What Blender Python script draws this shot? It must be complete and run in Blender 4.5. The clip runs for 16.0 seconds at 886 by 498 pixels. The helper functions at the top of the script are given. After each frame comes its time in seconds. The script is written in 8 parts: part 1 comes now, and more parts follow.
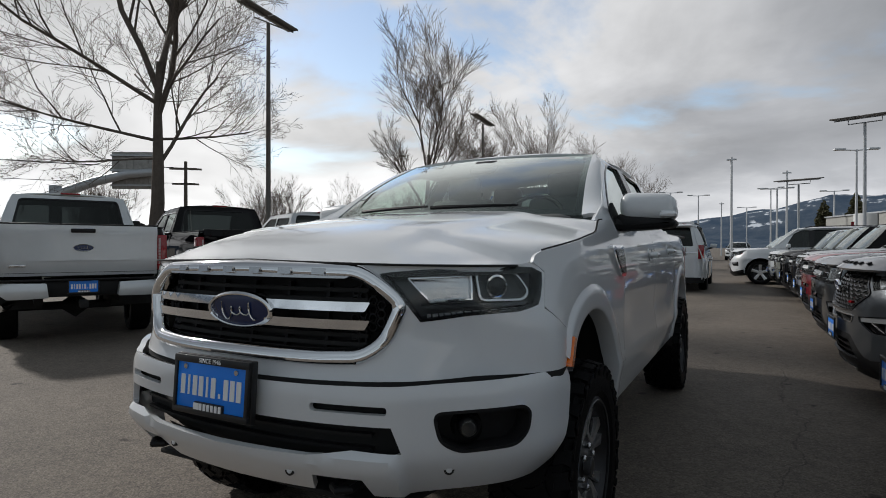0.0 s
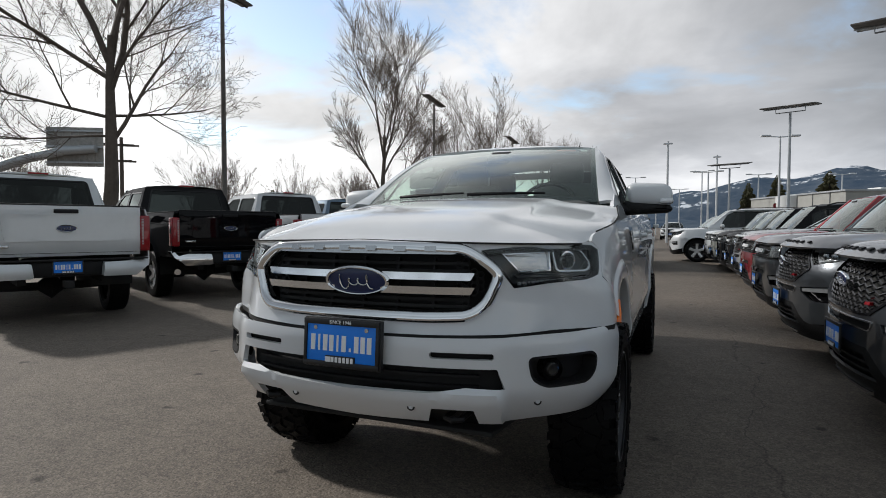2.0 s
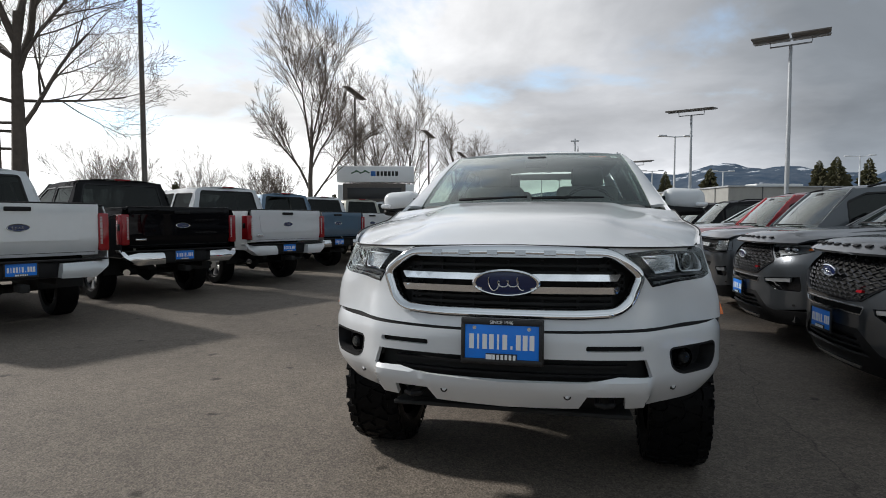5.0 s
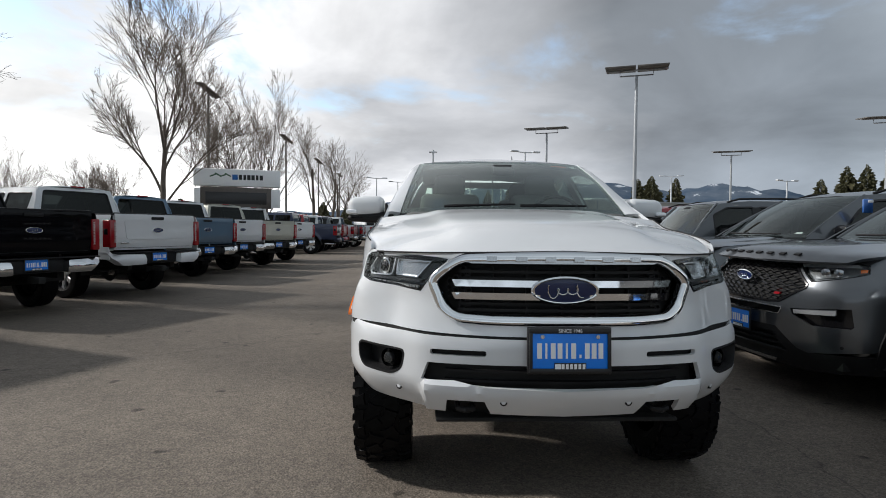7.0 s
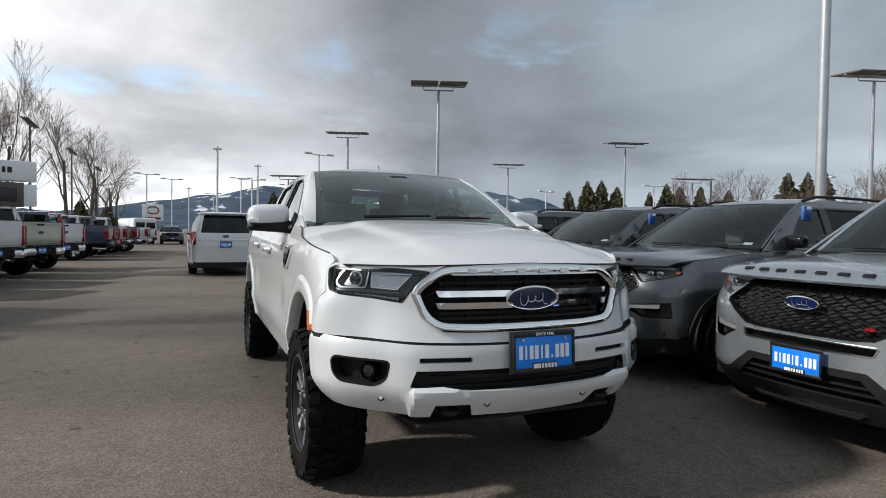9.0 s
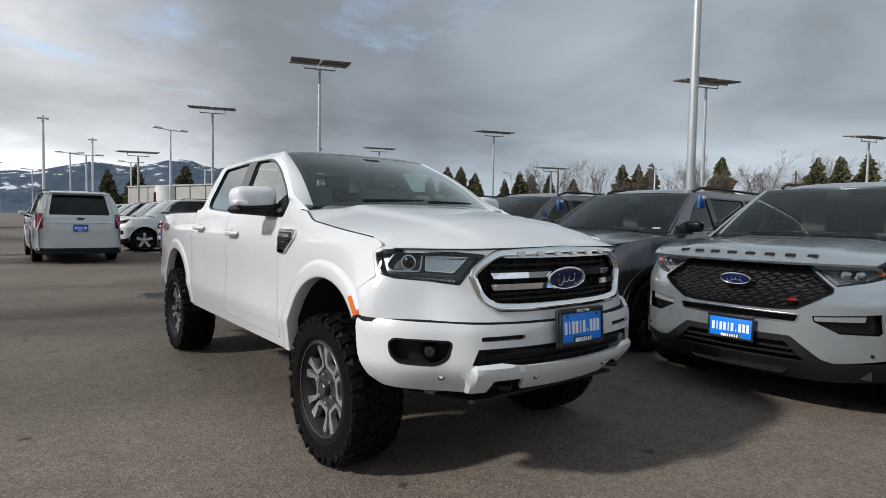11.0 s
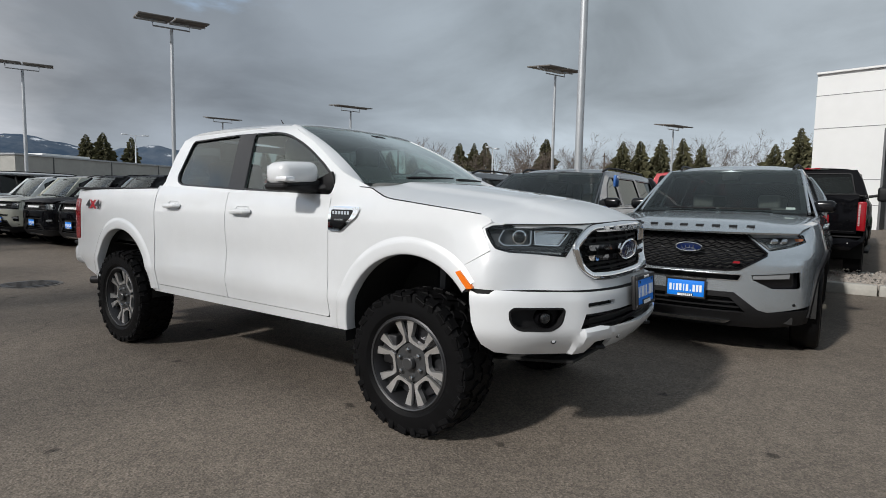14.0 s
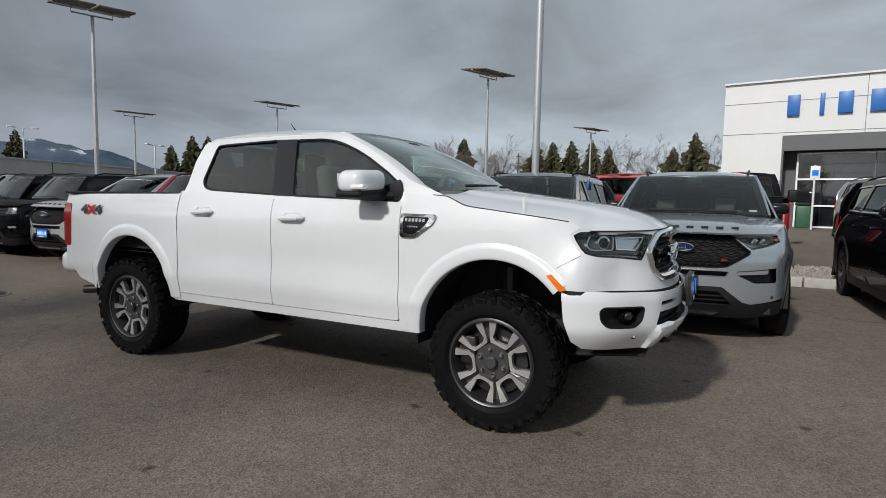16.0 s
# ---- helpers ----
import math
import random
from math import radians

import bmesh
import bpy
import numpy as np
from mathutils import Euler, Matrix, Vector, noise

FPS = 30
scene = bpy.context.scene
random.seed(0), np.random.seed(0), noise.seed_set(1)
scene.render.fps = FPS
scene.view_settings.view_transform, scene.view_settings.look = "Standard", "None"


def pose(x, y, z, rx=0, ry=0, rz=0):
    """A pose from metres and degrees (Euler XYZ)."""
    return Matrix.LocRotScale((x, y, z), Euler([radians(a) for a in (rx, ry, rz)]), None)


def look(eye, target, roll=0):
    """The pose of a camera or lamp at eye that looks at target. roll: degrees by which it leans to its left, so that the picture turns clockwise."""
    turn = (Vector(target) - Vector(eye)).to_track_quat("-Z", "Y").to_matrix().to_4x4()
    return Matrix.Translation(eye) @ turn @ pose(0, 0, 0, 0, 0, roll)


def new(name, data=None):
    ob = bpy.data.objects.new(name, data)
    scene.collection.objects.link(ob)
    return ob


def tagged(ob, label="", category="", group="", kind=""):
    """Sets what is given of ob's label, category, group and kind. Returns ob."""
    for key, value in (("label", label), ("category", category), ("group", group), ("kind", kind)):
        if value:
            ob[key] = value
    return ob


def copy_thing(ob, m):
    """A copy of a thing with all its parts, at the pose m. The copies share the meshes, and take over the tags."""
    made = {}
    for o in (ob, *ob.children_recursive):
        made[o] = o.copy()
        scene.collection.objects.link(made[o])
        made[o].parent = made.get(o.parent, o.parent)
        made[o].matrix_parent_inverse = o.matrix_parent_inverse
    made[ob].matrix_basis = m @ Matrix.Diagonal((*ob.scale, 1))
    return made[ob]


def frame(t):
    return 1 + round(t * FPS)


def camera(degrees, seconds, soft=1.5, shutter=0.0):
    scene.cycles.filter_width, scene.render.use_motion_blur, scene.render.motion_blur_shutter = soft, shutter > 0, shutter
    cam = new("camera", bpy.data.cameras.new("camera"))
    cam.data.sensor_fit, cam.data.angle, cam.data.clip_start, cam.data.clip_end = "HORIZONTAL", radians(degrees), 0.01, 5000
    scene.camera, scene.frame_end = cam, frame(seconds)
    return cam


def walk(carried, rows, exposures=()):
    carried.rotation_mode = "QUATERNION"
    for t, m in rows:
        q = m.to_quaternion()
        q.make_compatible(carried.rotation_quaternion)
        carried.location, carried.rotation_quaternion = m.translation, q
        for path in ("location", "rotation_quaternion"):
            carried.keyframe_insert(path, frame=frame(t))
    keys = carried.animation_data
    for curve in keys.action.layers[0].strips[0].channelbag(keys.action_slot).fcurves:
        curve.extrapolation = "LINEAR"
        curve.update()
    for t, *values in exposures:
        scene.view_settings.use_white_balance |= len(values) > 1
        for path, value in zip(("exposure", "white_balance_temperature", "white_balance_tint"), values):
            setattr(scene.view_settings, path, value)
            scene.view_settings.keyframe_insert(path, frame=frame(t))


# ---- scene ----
cam = camera(75.7, 16.0, soft=0.9)
PATH = [
    (0, (1.431, -2.18, 1.235), (0.484, -0.418, 1.228), 0.1),
    (0.5, (1.375, -2.339, 1.229), (0.461, -0.56, 1.199), -0.0),
    (1, (1.31, -2.509, 1.232), (0.438, -0.709, 1.181), 0.1),
    (1.5, (1.24, -2.655, 1.239), (0.42, -0.832, 1.172), 0.2),
    (2, (1.154, -2.797, 1.243), (0.389, -0.95, 1.166), 0.1),
    (2.5, (1.056, -2.934, 1.258), (0.338, -1.07, 1.174), 0.2),
    (3, (0.931, -3.04, 1.274), (0.256, -1.159, 1.183), 0.2),
    (3.5, (0.761, -3.131, 1.275), (0.131, -1.235, 1.182), 0.3),
    (3.7, (0.687, -3.169, 1.273), (0.075, -1.267, 1.181), 0.2),
    (5.8, (-0.032, -3.26, 1.31), (-0.326, -1.284, 1.212), 0.2),
    (6, (-0.129, -3.205, 1.294), (-0.375, -1.223, 1.203), 0.3),
    (6.5, (-0.355, -3.205, 1.284), (-0.46, -1.209, 1.205), 0.4),
    (7, (-0.584, -3.202, 1.283), (-0.515, -1.204, 1.213), 0.5),
    (7.5, (-0.79, -3.176, 1.277), (-0.535, -1.194, 1.218), 0.7),
    (8, (-1.002, -3.148, 1.283), (-0.556, -1.199, 1.231), 0.8),
    (8.5, (-1.208, -3.132, 1.313), (-0.581, -1.234, 1.259), 0.8),
    (9, (-1.432, -3.131, 1.324), (-0.635, -1.297, 1.272), 0.8),
    (9.5, (-1.663, -3.061, 1.323), (-0.703, -1.307, 1.271), 0.9),
    (9.7, (-1.735, -3.026, 1.321), (-0.723, -1.301, 1.268), 0.8),
    (11.8, (-2.568, -2.54, 1.298), (-1.251, -1.04, 1.176), 1.2),
    (12, (-2.641, -2.478, 1.275), (-1.299, -1.001, 1.152), 1.1),
    (12.5, (-2.804, -2.371, 1.259), (-1.394, -0.96, 1.119), 1.1),
    (13, (-2.958, -2.237, 1.263), (-1.473, -0.907, 1.105), 1.1),
    (13.5, (-3.09, -2.074, 1.293), (-1.533, -0.831, 1.116), 1.1),
    (14, (-3.274, -1.918, 1.294), (-1.653, -0.759, 1.122), 1.1),
    (14.5, (-3.454, -1.753, 1.31), (-1.782, -0.67, 1.137), 1.1),
    (15, (-3.622, -1.581, 1.327), (-1.908, -0.566, 1.154), 1.2),
    (15.5, (-3.771, -1.394, 1.321), (-2.021, -0.44, 1.153), 1.1),
    (16, (-3.903, -1.201, 1.332), (-2.125, -0.3, 1.16), 1.1),
]
walk(cam, [(t, look(eye, target, roll)) for t, eye, target, roll in PATH], [(0, -0.42), (1.5, -0.22), (3.5, -0.05), (6, 0.07), (9, 0.15), (12, 0.05), (14, 0.0), (16, -0.08)])

# ---- world and sun ----
SUN_DIR = Vector((-1.43, 0.25, 1.0)).normalized()      # towards the sun
sun_elev = math.asin(SUN_DIR.z)
world = bpy.data.worlds.new("sky")
scene.world = world
world.use_nodes = True


def node(tree, kind, **values):
    n = tree.nodes.new(kind)
    for key, value in values.items():
        if key in n.inputs:
            n.inputs[key].default_value = value
    return n


def build_sky():
    tr = world.node_tree
    tr.nodes.clear()
    ln = tr.links.new
    out = tr.nodes.new("ShaderNodeOutputWorld")
    bg = tr.nodes.new("ShaderNodeBackground")
    sky = tr.nodes.new("ShaderNodeTexSky")
    sky.sky_type = "NISHITA"
    sky.sun_disc = False
    sky.sun_elevation = sun_elev
    sky.sun_rotation = math.atan2(SUN_DIR.x, SUN_DIR.y)
    sky.air_density, sky.dust_density, sky.ozone_density = 1.0, 0.6, 1.0
    co = tr.nodes.new("ShaderNodeTexCoord")
    sep = tr.nodes.new("ShaderNodeSeparateXYZ")
    ln(co.outputs["Generated"], sep.inputs[0])
    # project the view direction on a flat cloud deck
    add = node(tr, "ShaderNodeMath"); add.operation = "ADD"; add.inputs[1].default_value = 0.26
    mx = node(tr, "ShaderNodeMath"); mx.operation = "MAXIMUM"; mx.inputs[1].default_value = 0.0
    ln(sep.outputs["Z"], mx.inputs[0]); ln(mx.outputs[0], add.inputs[0])
    dv = [node(tr, "ShaderNodeMath") for _ in range(2)]
    for d, ax in zip(dv, "XY"):
        d.operation = "DIVIDE"
        ln(sep.outputs[ax], d.inputs[0]); ln(add.outputs[0], d.inputs[1])
    com = tr.nodes.new("ShaderNodeCombineXYZ")
    ln(dv[0].outputs[0], com.inputs[0]); ln(dv[1].outputs[0], com.inputs[1])
    n1 = node(tr, "ShaderNodeTexNoise", Scale=1.15, Detail=10.0, Roughness=0.55, Distortion=0.3)
    n2 = node(tr, "ShaderNodeTexNoise", Scale=0.55, Detail=7.0, Roughness=0.52, Distortion=0.2)
    sh = tr.nodes.new("ShaderNodeVectorMath"); sh.operation = "ADD"; sh.inputs[1].default_value = (3.7, 8.1, 2.0)
    ln(com.outputs[0], n1.inputs["Vector"]); ln(com.outputs[0], sh.inputs[0]); ln(sh.outputs[0], n2.inputs["Vector"])
    # the weather front: heavy cloud away from the sun, broken cloud round it
    dot = tr.nodes.new("ShaderNodeVectorMath"); dot.operation = "DOT_PRODUCT"
    dot.inputs[1].default_value = Vector((-0.64, 0.76, 0.12)).normalized()
    ln(co.outputs["Generated"], dot.inputs[0])
    front = node(tr, "ShaderNodeMapRange"); front.interpolation_type = "SMOOTHSTEP"
    front.inputs[1].default_value, front.inputs[2].default_value = 0.15, 0.95
    ln(dot.outputs["Value"], front.inputs[0])
    # cover: broken towards the sun, closed elsewhere and near the horizon
    cov = node(tr, "ShaderNodeMath"); cov.operation = "MULTIPLY_ADD"; cov.inputs[1].default_value = -0.15
    ln(front.outputs[0], cov.inputs[0]); ln(n1.outputs[0], cov.inputs[2])
    low = node(tr, "ShaderNodeMapRange"); low.inputs[1].default_value, low.inputs[2].default_value = 0.0, 0.16
    low.inputs[3].default_value, low.inputs[4].default_value = 0.22, 0.0
    ln(sep.outputs["Z"], low.inputs[0])
    cov2 = node(tr, "ShaderNodeMath"); cov2.operation = "ADD"
    ln(cov.outputs[0], cov2.inputs[0]); ln(low.outputs[0], cov2.inputs[1])
    cr = node(tr, "ShaderNodeMapRange"); cr.interpolation_type = "SMOOTHSTEP"
    cr.inputs[1].default_value, cr.inputs[2].default_value = 0.225, 0.355
    ln(cov2.outputs[0], cr.inputs[0])
    # cloud brightness: white round the sun, a heavy dark bank beside it, grey beyond
    ramp = tr.nodes.new("ShaderNodeValToRGB")
    el = ramp.color_ramp.elements
    el[0].position, el[0].color = 0.0, (0.385, 0.435, 0.48, 1)
    el[1].position, el[1].color = 1.0, (1.0, 1.0, 1.0, 1)
    for pos, c in ((0.30, (0.325, 0.375, 0.42)), (0.56, (0.225, 0.258, 0.298)), (0.72, (0.228, 0.252, 0.283)), (0.84, (0.50, 0.515, 0.545)), (0.92, (0.95, 0.955, 0.97))):
        e = el.new(pos)
        e.color = (*c, 1)
    wob = node(tr, "ShaderNodeMath"); wob.operation = "MULTIPLY_ADD"; wob.inputs[1].default_value = 0.62
    half = node(tr, "ShaderNodeMath"); half.operation = "MULTIPLY_ADD"; half.inputs[1].default_value = 0.48; half.inputs[2].default_value = 0.15
    ln(n2.outputs[0], half.inputs[0])
    ln(dot.outputs["Value"], wob.inputs[0]); ln(half.outputs[0], wob.inputs[2])
    ln(wob.outputs[0], ramp.inputs[0])
    vary = node(tr, "ShaderNodeMapRange")
    vary.inputs[1].default_value, vary.inputs[2].default_value, vary.inputs[3].default_value, vary.inputs[4].default_value = 0.30, 0.70, 0.76, 1.30
    n3 = node(tr, "ShaderNodeTexNoise", Scale=1.35, Detail=9.0, Roughness=0.54, Distortion=0.4)
    ln(sh.outputs[0], n3.inputs["Vector"]); ln(n3.outputs[0], vary.inputs[0])
    lit = tr.nodes.new("ShaderNodeMix"); lit.data_type = "RGBA"; lit.blend_type = "MULTIPLY"
    lit.inputs["Factor"].default_value = 1.0
    # thinner, brighter cloud towards the horizon
    thin = node(tr, "ShaderNodeMath"); thin.operation = "MULTIPLY_ADD"; thin.inputs[1].default_value = 3.0; thin.inputs[2].default_value = 1.0
    ln(low.outputs[0], thin.inputs[0])
    vt = node(tr, "ShaderNodeMath"); vt.operation = "MULTIPLY"
    ln(vary.outputs[0], vt.inputs[0]); ln(thin.outputs[0], vt.inputs[1])
    ln(ramp.outputs[0], lit.inputs["A"]); ln(vt.outputs[0], lit.inputs["B"])
    skm = tr.nodes.new("ShaderNodeMix"); skm.data_type = "RGBA"; skm.blend_type = "MULTIPLY"
    skm.inputs["Factor"].default_value = 1.0
    skm.inputs["B"].default_value = (0.23, 0.215, 0.20, 1)
    ln(sky.outputs[0], skm.inputs["A"])
    mix = tr.nodes.new("ShaderNodeMix"); mix.data_type = "RGBA"
    ln(cr.outputs[0], mix.inputs["Factor"]); ln(skm.outputs["Result"], mix.inputs["A"]); ln(lit.outputs["Result"], mix.inputs["B"])
    ln(mix.outputs["Result"], bg.inputs[0]); ln(bg.outputs[0], out.inputs[0])
    bg.inputs[1].default_value = 1.0


build_sky()
sun = new("sun", bpy.data.lights.new("sun", "SUN"))
sun.data.energy, sun.data.angle, sun.data.color = 3.35, radians(3.5), (1.0, 0.965, 0.92)
sun.matrix_world = look(SUN_DIR * 50, (0, 0, 0))
scene.view_settings.exposure = 0.0

# ---- materials ----
def mat(name, color, rough=0.5, metal=0.0, coat=0.0, spec=0.5, grain=0.0, grain_scale=20.0, bump=0.0, bump_scale=60.0, coords="Object"):
    """A principled surface, with mottling of the colour (two scales) and fine relief."""
    m = bpy.data.materials.new(name)
    m.use_nodes = True
    tr = m.node_tree
    b = tr.nodes["Principled BSDF"]
    ln = tr.links.new
    b.inputs["Base Color"].default_value = (*color, 1)
    b.inputs["Roughness"].default_value, b.inputs["Metallic"].default_value = rough, metal
    b.inputs["Coat Weight"].default_value, b.inputs["Coat Roughness"].default_value = coat, 0.03
    b.inputs["Specular IOR Level"].default_value = spec
    co = tr.nodes.new("ShaderNodeTexCoord")
    if grain:
        a = node(tr, "ShaderNodeTexNoise", Scale=grain_scale, Detail=6.0, Roughness=0.65)
        c = node(tr, "ShaderNodeTexNoise", Scale=grain_scale / 9, Detail=4.0, Roughness=0.6)
        ln(co.outputs[coords], a.inputs["Vector"]); ln(co.outputs[coords], c.inputs["Vector"])
        s = node(tr, "ShaderNodeMath"); s.operation = "ADD"
        ln(a.outputs[0], s.inputs[0]); ln(c.outputs[0], s.inputs[1])
        r = node(tr, "ShaderNodeMapRange")
        r.inputs[1].default_value, r.inputs[2].default_value = 0.65, 1.35
        r.inputs[3].default_value, r.inputs[4].default_value = 1 - grain, 1 + grain
        ln(s.outputs[0], r.inputs[0])
        mul = tr.nodes.new("ShaderNodeMix"); mul.data_type = "RGBA"; mul.blend_type = "MULTIPLY"
        mul.inputs["Factor"].default_value = 1.0
        mul.inputs["A"].default_value = (*color, 1)
        ln(r.outputs[0], mul.inputs["B"]); ln(mul.outputs["Result"], b.inputs["Base Color"])
        rr = node(tr, "ShaderNodeMapRange")
        rr.inputs[3].default_value, rr.inputs[4].default_value = max(0.02, rough - 0.08), min(1, rough + 0.08)
        ln(c.outputs[0], rr.inputs[0]); ln(rr.outputs[0], b.inputs["Roughness"])
    if bump:
        n = node(tr, "ShaderNodeTexNoise", Scale=bump_scale, Detail=5.0, Roughness=0.6)
        ln(co.outputs[coords], n.inputs["Vector"])
        bp = node(tr, "ShaderNodeBump", Strength=bump, Distance=0.01)
        ln(n.outputs[0], bp.inputs["Height"]); ln(bp.outputs[0], b.inputs["Normal"])
    return m


def paint(name, color, metal=0.0, rough=0.35, dirt=0.04, coat=1.0, spec=0.5):
    """Car paint: base, clear coat, a thin film of road dust."""
    return mat(name, color, rough, metal, coat=coat, spec=spec, grain=dirt, grain_scale=7.0)


def glass(name, tint, gloss=1.0):
    m = bpy.data.materials.new(name)
    m.use_nodes = True
    tr = m.node_tree
    tr.nodes.clear()
    ln = tr.links.new
    out = tr.nodes.new("ShaderNodeOutputMaterial")
    mix = tr.nodes.new("ShaderNodeMixShader")
    t = tr.nodes.new("ShaderNodeBsdfTransparent"); t.inputs[0].default_value = (*tint, 1)
    g = tr.nodes.new("ShaderNodeBsdfGlossy"); g.inputs["Roughness"].default_value = 0.01
    g.inputs[0].default_value = (0.93, 0.98, 0.95, 1)
    lw = node(tr, "ShaderNodeLayerWeight", Blend=0.5)
    p5 = node(tr, "ShaderNodeMath"); p5.operation = "POWER"; p5.inputs[1].default_value = 5.0
    k = node(tr, "ShaderNodeMath"); k.operation = "MULTIPLY_ADD"; k.use_clamp = True
    k.inputs[1].default_value, k.inputs[2].default_value = 0.93 * gloss, 0.045 * gloss
    ln(lw.outputs["Facing"], p5.inputs[0]); ln(p5.outputs[0], k.inputs[0]); ln(k.outputs[0], mix.inputs[0])
    ln(t.outputs[0], mix.inputs[1]); ln(g.outputs[0], mix.inputs[2]); ln(mix.outputs[0], out.inputs[0])
    return m


WHITE = paint("white car paint", (0.66, 0.68, 0.70), dirt=0.03)
SILVERWHITE = paint("pale silver car paint", (0.62, 0.65, 0.67), 0.2)
BLACK = paint("black car paint", (0.004, 0.004, 0.005), dirt=0.02, coat=0.35, spec=0.0)
GREY = paint("carbon grey car paint", (0.082, 0.090, 0.100), 0.7, 0.30)
SILVER = paint("iconic silver car paint", (0.45, 0.495, 0.53), 0.75, 0.26)
LIGHTSILVER = paint("light silver car paint", (0.55, 0.57, 0.58), 0.6, 0.3)
BLUEGREY = paint("blue grey car paint", (0.10, 0.17, 0.25), 0.4)
NAVY = paint("dark blue car paint", (0.02, 0.03, 0.07), 0.3)
RED = paint("deep red car paint", (0.28, 0.012, 0.02), 0.3)
BLUE = paint("bright blue car paint", (0.03, 0.12, 0.38), 0.3)
TAN = paint("grey beige car paint", (0.42, 0.42, 0.36), 0.2)
PLASTIC = mat("black moulded plastic", (0.011, 0.011, 0.012), 0.55, spec=0.25, grain=0.15, grain_scale=30, bump=0.15, bump_scale=400)
GLOSSBLACK = mat("gloss black plastic", (0.005, 0.005, 0.006), 0.2, spec=0.3, coat=0.25)
UNDER = mat("dark underbody", (0.012, 0.012, 0.012), 0.85, grain=0.3, grain_scale=12)
CHROME = mat("chrome", (0.82, 0.83, 0.84), 0.06, 1.0)
SATIN = mat("satin chrome", (0.60, 0.61, 0.62), 0.22, 1.0)
ALLOY = mat("machined alloy", (0.80, 0.80, 0.80), 0.30, 0.88, grain=0.08, grain_scale=40)
POCKET = mat("grey painted alloy", (0.085, 0.087, 0.09), 0.36, 0.6, grain=0.1, grain_scale=40)
DARKALLOY = mat("dark painted alloy", (0.035, 0.035, 0.038), 0.4, 0.6)
RUBBER = mat("tyre rubber", (0.005, 0.005, 0.0055), 0.5, spec=0.09, grain=0.25, grain_scale=25, bump=0.2, bump_scale=150)
CLEAR = glass("clear glass", (0.80, 0.95, 0.86), 2.1)
TINTED = glass("tinted glass", (0.58, 0.66, 0.61), 2.0)
REARSIDE = glass("dark rear side glass", (0.12, 0.13, 0.13), 1.6)
DARKSIDE = glass("dark side glass", (0.07, 0.08, 0.08), 1.0)
PRIVACY = glass("privacy glass", (0.022, 0.025, 0.027), 0.65)
SCREEN = glass("windscreen glass", (0.62, 0.68, 0.65), 1.5)
LENS = glass("lamp lens", (0.92, 0.94, 0.95), 0.9)
TAILRED = mat("red lamp lens", (0.26, 0.004, 0.009), 0.15, coat=0.5)
LAMPGREY = mat("bright lamp housing", (0.24, 0.25, 0.26), 0.3, 0.2)
HOUSING = mat("lamp housing", (0.045, 0.048, 0.052), 0.3, 0.4)
PALELENS = mat("pale lamp lens", (0.42, 0.33, 0.33), 0.25, coat=0.3)
AMBER = mat("amber reflector", (0.80, 0.17, 0.012), 0.2, coat=1.0)
LAMPWHITE = mat("clear lamp reflector", (0.82, 0.83, 0.85), 0.25, 0.25)
PLATEBLUE = mat("bright blue plate", (0.008, 0.22, 0.85), 0.4)
PLATEWHITE = mat("white lettering", (0.85, 0.86, 0.87), 0.45)
PLATEBLACK = mat("black plate frame", (0.012, 0.012, 0.013), 0.4)
BADGEBLUE = mat("dark blue enamel", (0.008, 0.018, 0.075), 0.25, coat=0.3)
SEATCLOTH = mat("grey seat upholstery", (0.13, 0.13, 0.128), 0.8, grain=0.15, bump=0.2)
HEADLINER = mat("grey headliner", (0.58, 0.58, 0.56), 0.9, grain=0.06)
POLEGREY = mat("galvanised steel", (0.42, 0.44, 0.46), 0.45, 0.5, grain=0.12, grain_scale=6)
POLEDARK = mat("weathered dark steel", (0.14, 0.13, 0.12), 0.6, 0.4, grain=0.3, grain_scale=8)
BARK = mat("grey brown bark", (0.105, 0.085, 0.07), 0.9, grain=0.35, grain_scale=9, bump=0.5, bump_scale=14)
TWIG = mat("bare twigs", (0.15, 0.12, 0.10), 0.9, grain=0.25, grain_scale=4)
NEEDLE = mat("conifer needles", (0.095, 0.092, 0.046), 0.85, grain=0.5, grain_scale=2)

# ---- building tools ----
from mathutils.geometry import delaunay_2d_cdt


def thing(name, label, category, group="", m=None):
    ob = new(name)
    ob.empty_display_size = 0.1
    tagged(ob, label, category, group)
    if m is not None:
        ob.matrix_basis = m
    return ob


def part(name, bm, material, parent, label="", smooth=True, thick=0.0, angle=0.6):
    me = bpy.data.meshes.new(name)
    if isinstance(bm, tuple):
        me.from_pydata(bm[0], [], bm[1])
    else:
        bm.to_mesh(me)
        bm.free()
    me.materials.append(material)
    ob = new(name, me)
    if parent is not None:
        ob.parent = parent
    if label:
        tagged(ob, label)
    if smooth:
        me.shade_smooth()
        me.set_sharp_from_angle(angle=angle)
    if thick:
        s = ob.modifiers.new("thickness", "SOLIDIFY")
        s.thickness, s.offset = thick, -1
        e = ob.modifiers.new("crisp edges", "EDGE_SPLIT")
        e.split_angle = angle
    return ob


def inside(p, poly):
    x, y = p
    c = False
    for (x0, y0), (x1, y1) in zip(poly, poly[1:] + poly[:1]):
        if (y0 > y) != (y1 > y) and x < (x1 - x0) * (y - y0) / (y1 - y0) + x0:
            c = not c
    return c


